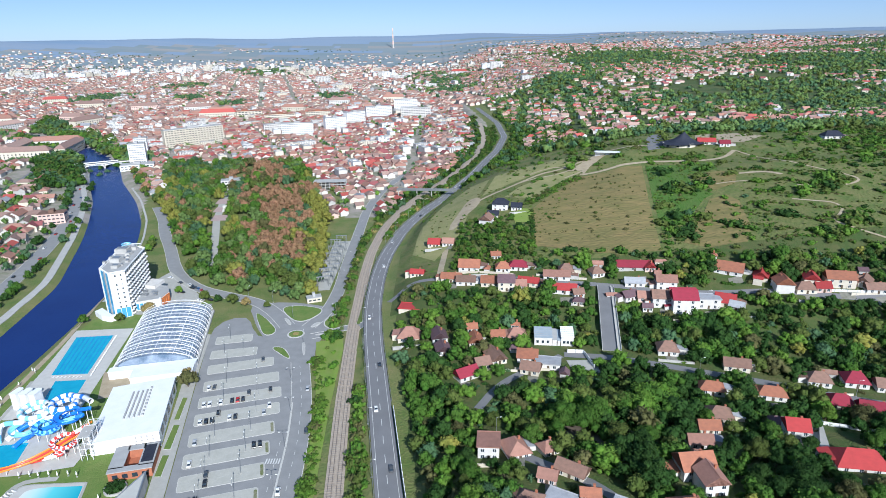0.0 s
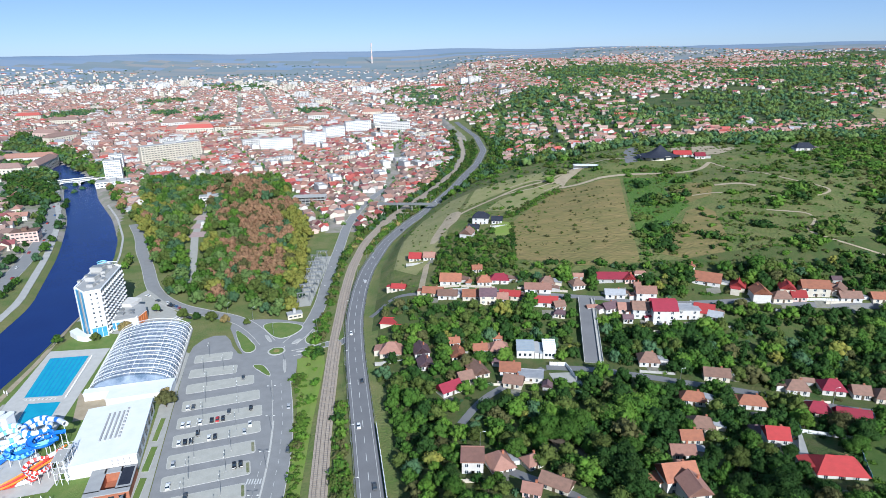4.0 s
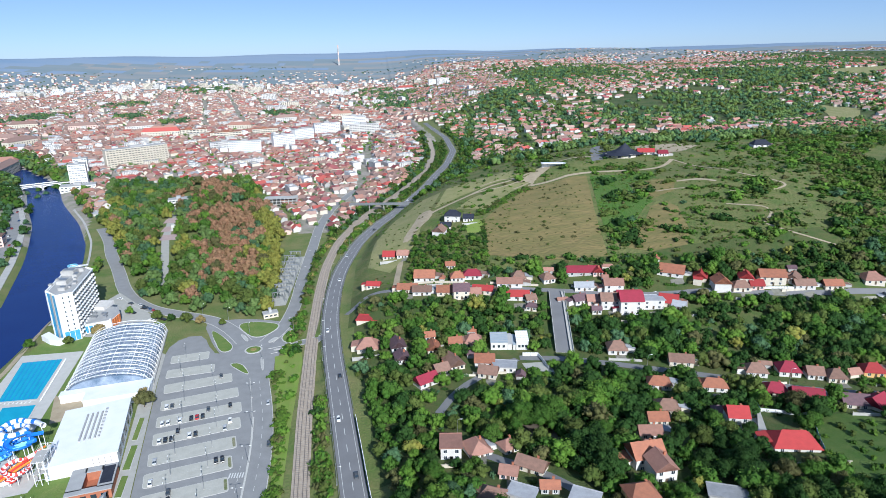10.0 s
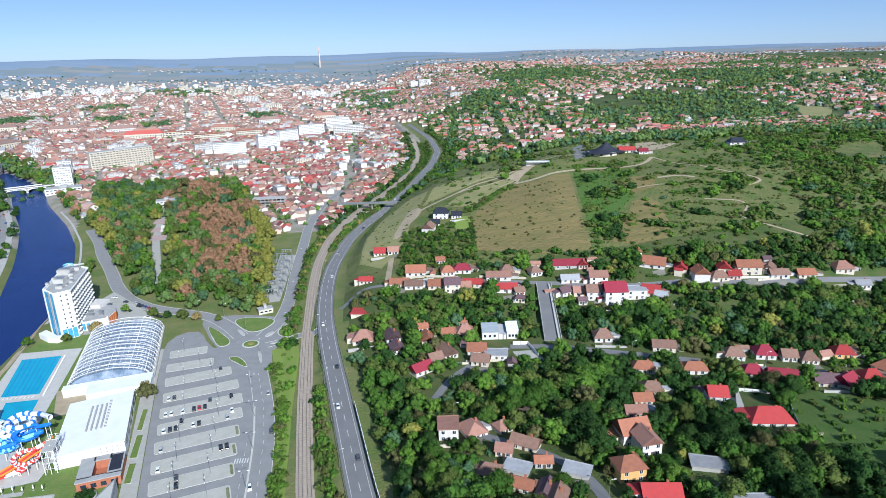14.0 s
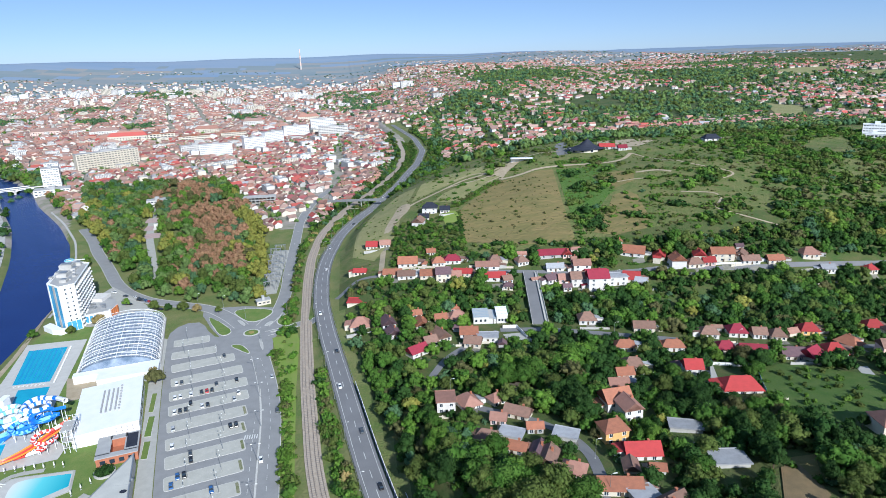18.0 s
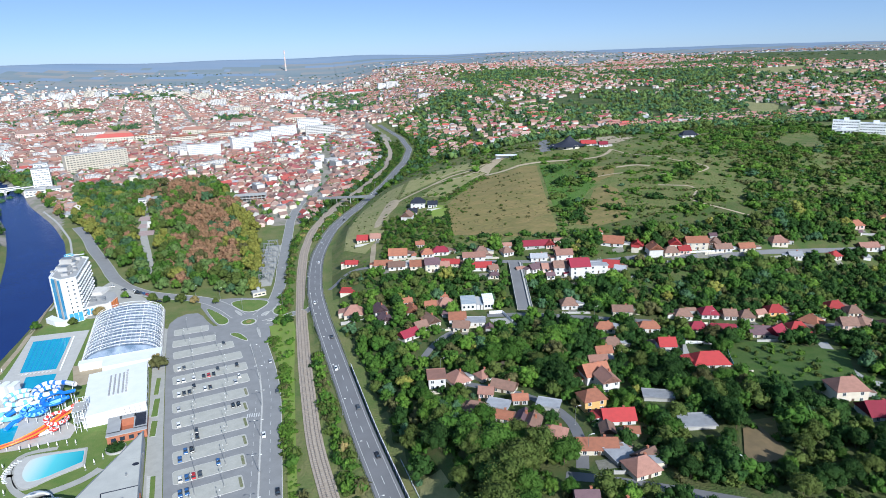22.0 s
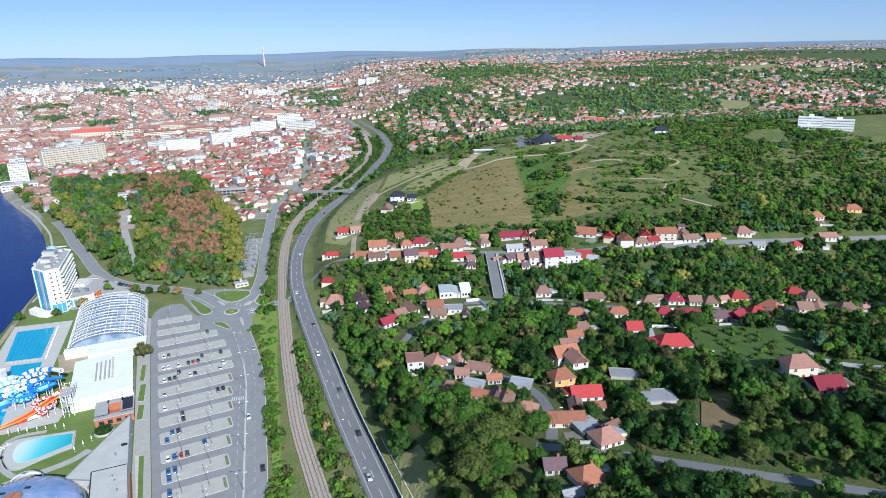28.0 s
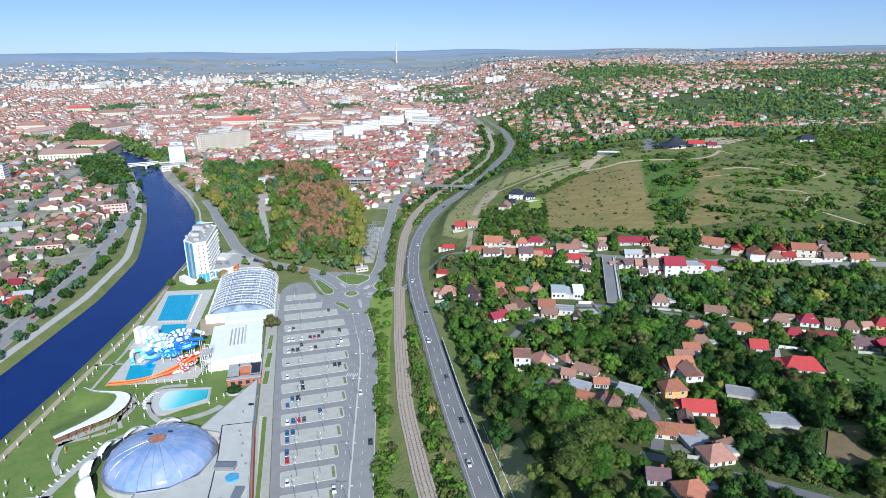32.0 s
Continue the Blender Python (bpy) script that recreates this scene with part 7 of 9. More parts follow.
def guard_rail(off, y0, y1):
    t = thing("guard_rail", "galvanised steel guard rail on posts", "guard rail")
    ys = np.arange(y0, y1, 4.0)
    part("beam", ribbon(byp(ys), ys, 0.05, 0.8, METAL, zs=byp_z(ys), off=off, name="beam", edge=0.32), t)
    b = Bag()
    for y in ys:
        x, z = float(byp(y)) + off, float(byp_z(y))
        b.box(x - 0.06, x + 0.06, y - 0.05, y + 0.05, z - 0.4, z + 0.75)
    part("posts", b.mesh("posts", METAL), t)["kind"] = "stuff"


guard_rail(-5.5, 40, 620)
guard_rail(5.5, 240, 620)


# ---- ramp, bridges ----
def viaduct():
    t = thing("ramp_viaduct", "grey asphalt ramp on concrete walls with parapets", "ramp")
    a, b = Vector((84.5, 279, float(lie(84.5, 279)) + 0.3)), Vector((97, 344, float(lie(97, 344)) + 0.5))
    d = (b - a).normalized()
    n = Vector((d.y, -d.x, 0)).normalized()
    L = (b - a).length

    def slab(name, o0, o1, z0, z1, m_):
        v = [a + n * o0 + Vector((0, 0, z0)), a + n * o1 + Vector((0, 0, z0)), b + n * o1 + Vector((0, 0, z0)), b + n * o0 + Vector((0, 0, z0))]
        w = [p + Vector((0, 0, z1 - z0)) for p in v]
        part(name, Bag().add([tuple(p) for p in v + w], BOXF).mesh(name, m_), t)

    slab("abutment", -4.4, 5.2, -7, -0.25, CONCRETE)
    slab("carriageway", -4.2, 3.2, -0.25, 0.06, ROADGREY)
    slab("footway", 3.2, 5.0, -0.25, 0.2, CONCRETE)
    for o in (-4.4, 3.2, 5.0):
        slab("parapet", o, o + 0.22, 0.0, 0.95, KERB)
    KEEP_OUT.append((np.linspace(a.x, b.x, 20), np.linspace(a.y, b.y, 20), 6))


viaduct()


def footbridge():
    t = thing("footbridge", "grey steel footbridge over the bypass", "footbridge")
    a, b = Vector((-46, 617, 12.6)), Vector((22, 603, 14.0))
    d = (b - a).normalized()
    n = Vector((d.y, -d.x, 0)).normalized()
    for name, o0, o1, z0, z1, m_ in (("deck", -1.6, 1.6, -0.5, 0.0, CONCRETE), ("parapet", -1.7, -1.55, -0.7, 1.2, METAL), ("parapet", 1.55, 1.7, -0.7, 1.2, METAL)):
        v = [a + n * o0 + Vector((0, 0, z0)), a + n * o1 + Vector((0, 0, z0)), b + n * o1 + Vector((0, 0, z0)), b + n * o0 + Vector((0, 0, z0))]
        part(name, Bag().add([tuple(p) for p in v] + [(p.x, p.y, p.z + z1 - z0) for p in v], BOXF).mesh(name, m_), t)
    for u in (0.02, 0.3, 0.52, 0.93):
        p = a.lerp(b, u)
        part("pier", Bag().box(p.x - 0.4, p.x + 0.4, p.y - 0.9, p.y + 0.9, float(lie(p.x, p.y)) - 1, p.z - 0.4).mesh("pier", CONCRETE), t)


footbridge()


def river_bridge():
    t = thing("river_bridge", "white concrete road bridge with two low arches", "bridge")
    c = Vector((-457, 832, 0))
    u = Vector((87, 46, 0)).normalized()
    v = Vector((-u.y, u.x, 0))
    for s in (-1, 0, 1):
        p = c + u * (s * 24)
        part("pier", Bag().add([tuple(p + u * a + v * b + Vector((0, 0, z))) for z in (-5, 3.0) for a, b in ((-1.3, -7), (1.3, -7), (1.3, 7), (-1.3, 7))], BOXF).mesh("pier", CONCRETE), t)
    for s in (-1, 1):
        V, F = [], []
        m_ = 12
        for k in range(m_ + 1):
            w = -1 + 2 * k / m_
            z = 0.2 + 2.6 * math.sqrt(max(0, 1 - w * w)) * 0.9
            for b in (-7, 7):
                V += [tuple(c + u * (s * 12 + w * 11) + v * b + Vector((0, 0, z))), tuple(c + u * (s * 12 + w * 11) + v * b + Vector((0, 0, 3.6)))]
        for k in range(m_):
            i = 4 * k
            F += [(i, i + 4, i + 5, i + 1), (i + 2, i + 3, i + 7, i + 6), (i, i + 2, i + 6, i + 4), (i + 1, i + 5, i + 7, i + 3)]
        part("arch", mesh("arch", V, F, [WHITE]), t)
    part("deck", Bag().add([tuple(c + u * a + v * b + Vector((0, 0, z))) for z in (3.3, 4.0) for a, b in ((-44, -7.5), (44, -7.5), (44, 7.5), (-44, 7.5))], BOXF).mesh("deck", ROADGREY), t)
    for b in (-7.5, 7.3):
        part("railing", Bag().add([tuple(c + u * a + v * bb_ + Vector((0, 0, z))) for z in (4.0, 5.0) for a, bb_ in ((-44, b), (44, b), (44, b + 0.2), (-44, b + 0.2))], BOXF).mesh("railing", WHITE), t)
    for k in range(14):
        p = c + u * (-38 + 5.8 * k) - v * 7.2
        part("lamp_post", Bag().tube([(p.x, p.y, 4), (p.x, p.y, 7.5)], 0.12, 5).mesh("lamp_post", METAL), t)


river_bridge()


# ---- landmarks of the town ----
def block(x, y, w, d, h, turn, storeys, bays, wall, label, roof=None, name="apartment_block"):
    """A block of flats with its windows storey by storey."""
    z = float(lie(x, y))
    t = thing(name, label, "building", pose(x, y, z, 0, 0, turn))
    part("wall", Bag().box(-w / 2, w / 2, -d / 2, d / 2, -1, h).mesh("wall", wall), t)
    part("roof", Bag().box(-w / 2 - 0.3, w / 2 + 0.3, -d / 2 - 0.3, d / 2 + 0.3, h, h + 0.4).box(-w * 0.1, w * 0.1, -d * 0.25, d * 0.25, h + 0.4, h + 3).mesh("roof", roof or GREYROOF), t)
    sh = h / storeys
    for s in range(storeys):
        z0, z1 = s * sh + 1.1, s * sh + sh * 0.66
        part("window_band", Bag().box(-w / 2 + 0.8, w / 2 - 0.8, -d / 2 - 0.06, -d / 2 + 0.05, z0, z1).mesh("window_band", GLASS), t, "dark glazed window band")
        part("window_band", Bag().box(w / 2 - 0.05, w / 2 + 0.06, -d / 2 + 1.5, d / 2 - 1.5, z0, z1).mesh("window_band", GLASS), t, "dark glazed window band")
        if storeys > 4:
            part("balcony_band", Bag().box(-w / 2 + 1, w / 2 - 1, -d / 2 - 0.9, -d / 2 - 0.02, s * sh + 0.1, s * sh + 0.95).mesh("balcony_band", wall), t)
    for k in range(bays + 1):
        xa = -w / 2 + 0.35 + (w - 0.7) * k / bays
        part("pier", Bag().box(xa - 0.32 * w / bays * 0.5, xa + 0.32 * w / bays * 0.5, -d / 2 - 0.14, -d / 2, 0, h).mesh("pier", wall), t)
    HOUSES.append((x, y, 0.55 * max(w, d)))
    return t


block(-396, 996, 92, 14, 27, 40, 8, 20, WALL[1], "long cream apartment block with balconies")
block(-404, 822, 20, 16, 31, 18, 10, 6, WHITE, "white hotel tower by the river bridge")
block(-399, 806, 40, 18, 7, 18, 2, 9, WHITE, "low white hotel restaurant by the river")
block(-438, 905, 17, 15, 26, 18, 8, 5, WHITE, "white tower block behind the bridge")
block(-245, 1068, 52, 13, 22, 8, 7, 13, WHITE, "white eight-storey apartment slab in the town")
block(-190, 1120, 38, 13, 24, 30, 8, 9, WHITE, "white eight-storey apartment slab in the town")
block(-165, 1200, 40, 13, 24, 40, 8, 9, WHITE, "white eight-storey apartment slab in the town")
block(-128, 1290, 52, 14, 24, 20, 8, 11, WHITE, "white eight-storey apartment slab in the town")
block(-78, 1400, 50, 16, 26, 8, 8, 11, WHITE, "white office block with dark window bands")
block(-52, 1290, 60, 13, 20, 8, 6, 12, WALL[0], "white eight-storey apartment slab in the town")
block(-290, 1110, 48, 14, 16, 24, 5, 11, WALL[0], "pale five-storey apartment block in the town")
block(-598, 722, 22, 16, 24, 10, 8, 6, WHITE, "white riverside apartment block")
block(-350, 420, 20, 12, 9, 14, 3, 5, WALL[2], "pink three-storey house by the river", ROOF[1])
block(-365, 560, 22, 13, 10, 16, 3, 6, WALL[2], "pink three-storey house by the river", ROOF[1])
block(556, 570, 26, 10, 11.5, -43, 4, 10, WHITE, "long white school block", WHITEMETAL, "school_block")
block(577, 550.5, 30, 10, 11.5, -43, 4, 11, WHITE, "white four-storey school block with window rows", WHITEMETAL, "school_block")
block(545, 560, 22, 9, 4.5, -43, 1, 6, WHITE, "low white school sports hall", WHITEMETAL, "school_block")
for (x, y, w) in ((-330, 1290, 60), (-420, 1350, 70), (-260, 1330, 50)):
    block(x, y, w, 15, 12, 15, 3, 10, WALL[1], "cream town building with red tiled roof", ROOF[0], "town_building")


def bare_frame():
    t = thing("unfinished_building", "unfinished concrete frame building", "building", pose(-124, 674, 0, 0, 0, 0))
    for k in range(4):
        part("floor_slab", Bag().box(-18, 18, -7, 7, 3.2 * k + 0.1, 3.2 * k + 0.45).mesh("floor_slab", CONCRETE), t)
    for i in range(9):
        for j in (-6.5, 6.5):
            part("column", Bag().box(-17.5 + 4.3 * i, -17 + 4.3 * i, j - 0.25, j + 0.25, 0, 9.8).mesh("column", CONCRETE), t)


bare_frame()


def tall_chimney():
    t = thing("power_station_chimney", "very tall red and white banded chimney", "chimney", pose(-300, 4200, 40))
    for k in range(8):
        r0, r1 = 7 - 0.5 * k, 7 - 0.5 * (k + 1)
        part("band", Bag().tube([(0, 0, 20 * k), (0, 0, 20 * k + 20)], [r0, r1], 12).mesh("band", WALL[2] if k % 2 else WALL[4]), t)


tall_chimney()


# ---- hilltop ----
def restaurant():
    x, y = 224, 580
    t = thing("hill_restaurant", "hilltop restaurant with sweeping dark slate roof", "restaurant", pose(x, y, float(lie(x, y)) - 0.3, 0, 0, -4))
    part("wall", Bag().prism(disc(0, 0, 11, 16, 1.45), 0, 3.6).mesh("wall", WALL[1]), t)
    V, F = [], []
    prof = [(1.0, 3.0), (0.66, 4.5), (0.38, 7.0), (0.15, 10.8), (0.0, 13.6)]
    n = 20
    for r, z in prof:
        for k in range(n):
            a = 2 * math.pi * k / n
            w = 1 + 0.12 * math.cos(3 * a)
            V.append((20 * r * w * math.cos(a) + 3.0 * (1 - r), 13.5 * r * w * math.sin(a), z))
    for i in range(len(prof) - 1):
        F += [(i * n + k, i * n + (k + 1) % n, (i + 1) * n + (k + 1) % n, (i + 1) * n + k) for k in range(n)]
    ro = part("roof", mesh("roof", V, F, [DARKROOF]), t)
    ro.modifiers.new("thickness", "SOLIDIFY").thickness = 0.3
    for k in range(10):
        a = 2 * math.pi * k / 10
        part("window", Bag().box(-1.2, 1.2, -0.1, 0.1, 0.6, 2.8).mesh("window", GLASS), t, m=pose(16.0 * math.cos(a), 11.05 * math.sin(a), 0, 0, 0, math.degrees(a) + 90))
    HOUSES.append((x, y, 20))


restaurant()
house(250, 584, 18, 9, -10, 1, 2, 0, 0)
house(262, 572, 10, 8, -10, 1, 3, 0, 0)
house(372, 590, 20, 12, -5, 1, 7, 0, 1)
structure("hill_car_park", sheet([(190, 566), (206, 572), (216, 606), (240, 660), (226, 668), (205, 620)], 0.2, ROADGREY, "hill_car_park"), "grey asphalt restaurant car park", "car park")
t = thing("hill_pavilion", "long white curved viewing pavilion", "pavilion", pose(152, 563, float(lie(152, 563)), 0, 0, -12))
part("roof", Bag().prism(rounded(-12, 12, -3, 3, 2.5), 3.2, 3.8).mesh("roof", WHITEMETAL), t)
part("back_wall", Bag().box(-11, 11, 2.2, 2.5, -1, 3.2).mesh("back_wall", WHITE), t)
for k in range(6):
    part("post", Bag().tube([(-10 + 4 * k, -2.4, -1), (-10 + 4 * k, -2.4, 3.2)], 0.12, 6).mesh("post", METAL), t)


# ---- switch yard beside the park ----
def gantry(x, y, w, turn):
    t = thing("switchyard_gantry", "grey steel switchyard gantry with insulators", "gantry", pose(x, y, 0, 0, 0, turn), "switchyard gantries")
    for s in (-1, 1):
        part("leg", Bag().tube([(s * w / 2 - 0.8, 0, 0), (s * w / 2, 0, 7.5)], 0.16, 4).tube([(s * w / 2 + 0.8, 0, 0), (s * w / 2, 0, 7.5)], 0.16, 4).mesh("leg", METAL), t)
    part("beam", Bag().box(-w / 2 - 0.6, w / 2 + 0.6, -0.3, 0.3, 7.2, 7.7).mesh("beam", METAL), t)
    for k in range(4):
        u = -w / 2 + w * (k + 0.5) / 4
        part("insulator", Bag().tube([(u, 0, 5.6), (u, 0, 7.2)], 0.18, 6).mesh("insulator", CONCRETE), t)
    return t


g0 = gantry(-82, 392, 8, 20)
for x, y, a in ((-80, 400, 20), (-83, 408, 15), (-79, 416, 10), (-83, 424, 5), (-80, 432, 5), (-84, 440, 0), (-81, 448, 0), (-85, 456, 0), (-81, 464, 0), (-86, 472, -5), (-83, 482, -5)):
    copy_thing(g0, pose(x, y, 0, 0, 0, a))
structure("switchyard", sheet([(-88, 384), (-77, 386), (-77, 490), (-90, 490)], 0.08, PAVING, "switchyard"), "gravel switchyard ground", "yard")
block(-84, 368, 9, 5, 3, 20, 1, 3, WALL[1], "small cream switch house", name="switch_house")
structure("bare_soil", sheet([(46, 212), (62, 216), (68, 196), (68, 178), (60, 180), (52, 193)], 0.2, mat("dark_soil", (0.16, 0.13, 0.10), (0.11, 0.09, 0.07), 4, 0.95, 0.4), "bare_soil"), "dug-over bare dark soil", "soil")
structure("bare_soil", sheet([(60, 270), (74, 270), (74, 257), (61, 260)], 0.2, PAVING, "bare_soil"), "pale trampled yard", "yard")
structure("bare_soil", sheet([(126, 126), (138, 126), (122, 100), (108, 102)], 0.2, DRYFIELD, "bare_soil"), "dry brown garden plot", "soil")
KEEP_OUT += [(np.array([54, 58, 62, 64.0]), np.array([207, 203, 192, 184.0]), 6), (np.array([66.0, 69]), np.array([264.0, 265]), 5), (np.array([118.0, 126, 132]), np.array([106.0, 115, 124]), 5)]

block(-243, 702, 22, 12, 7, 14, 2, 6, WALL[0], "white park pavilion at the end of the alley", name="park_pavilion")
t = thing("park_monument", "pale stone monument in the park alley", "monument", pose(-214, 590, 0, 0, 0, 14))
part("plinth", Bag().box(-3, 3, -2, 2, 0, 1.6).mesh("plinth", CONCRETE), t)
part("slab", Bag().box(-2, 2, -1, 1, 1.6, 6).mesh("slab", KERB), t)


BLUEROOF = mat("blue_grey_sheet", (0.33, 0.38, 0.42), (0.27, 0.32, 0.36), 3, 0.5, 0.05)


def row_units():
    x, y = 57, 290
    t = thing("garage_row", "white row of shed-roofed workshop units", "building", pose(x, y, float(lie(x, y)) - 0.3, 0, 0, -6))
    for x0, x1, h, top in ((-10, -1, 4.6, BLUEROOF), (-0.8, 1.4, 3.6, GREYROOF), (1.8, 3.2, 3.2, BLUEROOF), (3.6, 10, 5.2, WHITEMETAL)):
        part("unit", Bag().box(x0, x1, -4.5, 4.5, 0, h).mesh("unit", WALL[0]), t)
        part("shed_roof", Bag().add([(x0 - 0.2, -4.8, h), (x1 + 0.2, -4.8, h), (x1 + 0.2, 4.8, h + 1.6), (x0 - 0.2, 4.8, h + 1.6), (x0 - 0.2, -4.8, h + 0.2), (x1 + 0.2, -4.8, h + 0.2), (x1 + 0.2, 4.8, h + 1.8), (x0 - 0.2, 4.8, h + 1.8)], BOXF).mesh("shed_roof", top), t)
        if x1 - x0 > 3:
            for j in range(3):
                xa = x0 + 1.0 + j * (x1 - x0 - 1.0) / 3
                part("window", Bag().box(xa, xa + 1.2, -4.56, -4.45, 1.6, 3.0).mesh("window", GLASS), t)
            for j in range(1, 6):
                yy = -4.8 + 1.6 * j
                part("roof_seam", Bag().box(x0 - 0.2, x1 + 0.2, yy - 0.06, yy + 0.06, h + 0.2 + (yy + 4.8) / 6.0, h + 0.3 + (yy + 4.8) / 6.0).mesh("roof_seam", GREYROOF), t)
    HOUSES.append((x, y, 11))


row_units()

# ---- the town ----


def gable_tpl():
    """A unit house: walls (slot 0) and a gabled roof (slot 1), all quads."""
    V = boxv(-0.5, 0.5, -0.5, 0.5, -0.4, 0.6) + [(-0.55, -0.58, 0.57), (0.55, -0.58, 0.57), (0.55, 0.58, 0.57), (-0.55, 0.58, 0.57), (-0.57, 0, 1.0), (0.56, 0, 1.0), (-0.5, 0, 0.96), (0.5, 0, 0.96)]
    F = [(0, 1, 5, 4), (1, 2, 6, 5), (2, 3, 7, 6), (3, 0, 4, 7), (8, 9, 13, 12), (10, 11, 12, 13), (5, 6, 15, 15), (7, 4, 14, 14)]
    return np.array(V, float), np.array(F), np.array([0, 0, 0, 0, 1, 1, 0, 0])


def hip_tpl():
    V = boxv(-0.5, 0.5, -0.5, 0.5, -0.4, 0.6) + [(-0.56, -0.58, 0.57), (0.56, -0.58, 0.57), (0.56, 0.58, 0.57), (-0.56, 0.58, 0.57), (-0.2, 0, 1.0), (0.2, 0, 1.0)]
    F = [(0, 1, 5, 4), (1, 2, 6, 5), (2, 3, 7, 6), (3, 0, 4, 7), (8, 9, 13, 12), (10, 11, 12, 13), (9, 10, 13, 13), (11, 8, 12, 12)]
    return np.array(V, float), np.array(F), np.array([0, 0, 0, 0, 1, 1, 1, 1])


def ell_tpl():
    a, b = gable_tpl(), gable_tpl()
    W = b[0] * (0.62, 0.7, 0.92)
    W = np.column_stack([-W[:, 1] + 0.32, W[:, 0] - 0.55, W[:, 2]])
    return np.concatenate([a[0], W]), np.concatenate([a[1], b[1] + len(a[0])]), np.concatenate([a[2], b[2]])


TOWN = [ell_tpl(), hip_tpl(), gable_tpl()]
TOWN_MATS = []
PAIRS = []
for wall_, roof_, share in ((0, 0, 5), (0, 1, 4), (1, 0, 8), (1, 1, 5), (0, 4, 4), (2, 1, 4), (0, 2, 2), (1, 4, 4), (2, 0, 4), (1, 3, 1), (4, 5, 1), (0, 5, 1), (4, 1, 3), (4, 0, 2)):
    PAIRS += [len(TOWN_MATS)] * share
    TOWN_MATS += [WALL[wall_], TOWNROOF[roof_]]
PAIRS = np.array(PAIRS)
RED_PAIRS = np.array([k for k in range(0, len(TOWN_MATS), 2) if TOWN_MATS[k + 1] in (TOWNROOF[2], TOWNROOF[3])])


def town(name, x, y, w, d, h, turn, label, reds=0):
    """Many small houses joined, none inside a larger building."""
    ok = np.ones(len(x), bool)
    for hx, hy, hr in HOUSES:
        if hr > 18:
            ok &= (x - hx) ** 2 + (y - hy) ** 2 > (0.8 * hr) ** 2
    x, y, w, d, h, turn = x[ok], y[ok], w[ok], d[ok], h[ok], turn[ok]
    n = len(x)
    k = rng.integers(0, len(TOWN), n)
    lots = []
    for i, tp in enumerate(TOWN):
        s = k == i
        if s.any():
            lots.append(scatter(tp, np.column_stack([x[s], y[s], lie(x[s], y[s])]), turn[s], np.column_stack([w[s], d[s], h[s]]), rng.choice(np.concatenate([PAIRS, np.repeat(RED_PAIRS, reds)]), s.sum())))
    V, F, M = joined(lots)
    return stuff(name, mesh(name, V, F, TOWN_MATS, M), label, "houses")


def blocks_of(x0, x1, y0, y1, angle, gap_x, gap_y, lot, keep):
    """House plots in street blocks of a turned grid."""
    c, s = math.cos(radians(angle)), math.sin(radians(angle))
    px, py = (x0 + x1) / 2, (y0 + y1) / 2
    r = 0.75 * max(x1 - x0, y1 - y0)
    u = np.arange(-r, r, lot)
    U, W = np.meshgrid(u, u, indexing="ij")
    U, W = U.ravel(), W.ravel()
    ok = (np.mod(U, gap_x) > lot * 0.9) & (np.mod(W, gap_y) > lot * 0.9)
    U, W = U[ok] + rng.uniform(-0.22, 0.22, ok.sum()) * lot, W[ok] + rng.uniform(-0.22, 0.22, ok.sum()) * lot
    X, Y = px + c * U - s * W, py + s * U + c * W
    ok = (X > x0) & (X < x1) & (Y > y0) & (Y < y1) & (rng.uniform(size=len(X)) < keep)
    return X[ok], Y[ok]


BENDWOOD = [(-470, 850), (-560, 860), (-640, 960), (-760, 1140), (-850, 1360), (-780, 1380), (-690, 1200), (-570, 1080), (-500, 960)]
PARK = [(-250, 492), (-372, 838), (-191, 824), (-143, 690), (-102, 552), (-93, 472), (-84, 372), (-108, 366), (-146, 388), (-170, 400), (-198, 432), (-224, 488)]


def off_river(x, y, pad):
    return (np.abs(x - river(y)) > river_half(y) + pad) | (y > 1150)


# blocks of flats in the distance



def flat_tpl(storeys, bays):
    """A block of flats with recessed window bands on its four sides, quads only."""
    V, F, M = [], [], []

    def add(v, f, m):
        o = len(V)
        V.extend(v)
        F.extend(tuple(i + o for i in q) for q in f)
        M.extend([m] * len(f))

    add(boxv(-0.5, 0.5, -0.5, 0.5, -0.1, 1.0), BOXF, 0)
    add(boxv(-0.48, 0.48, -0.46, 0.46, 1.0, 1.015), BOXF, 1)
    add(boxv(-0.1, 0.05, -0.2, 0.25, 1.0, 1.09), BOXF, 0)
    for s in range(storeys):
        z0, z1 = (s + 0.32) / storeys, (s + 0.78) / storeys
        for b in range(bays):
            x0, x1 = -0.5 + (b + 0.2) / bays, -0.5 + (b + 0.75) / bays
            add([(x0, -0.503, z0), (x1, -0.503, z0), (x1, -0.503, z1), (x0, -0.503, z1)], [(0, 1, 2, 3)], 2)
        for b in range(3):
            y0, y1 = -0.5 + (b + 0.25) / 3, -0.5 + (b + 0.75) / 3
            add([(0.503, y0, z0), (0.503, y1, z0), (0.503, y1, z1), (0.503, y0, z1)], [(0, 1, 2, 3)], 2)
    return np.array(V, float), np.array(F), np.array(M)


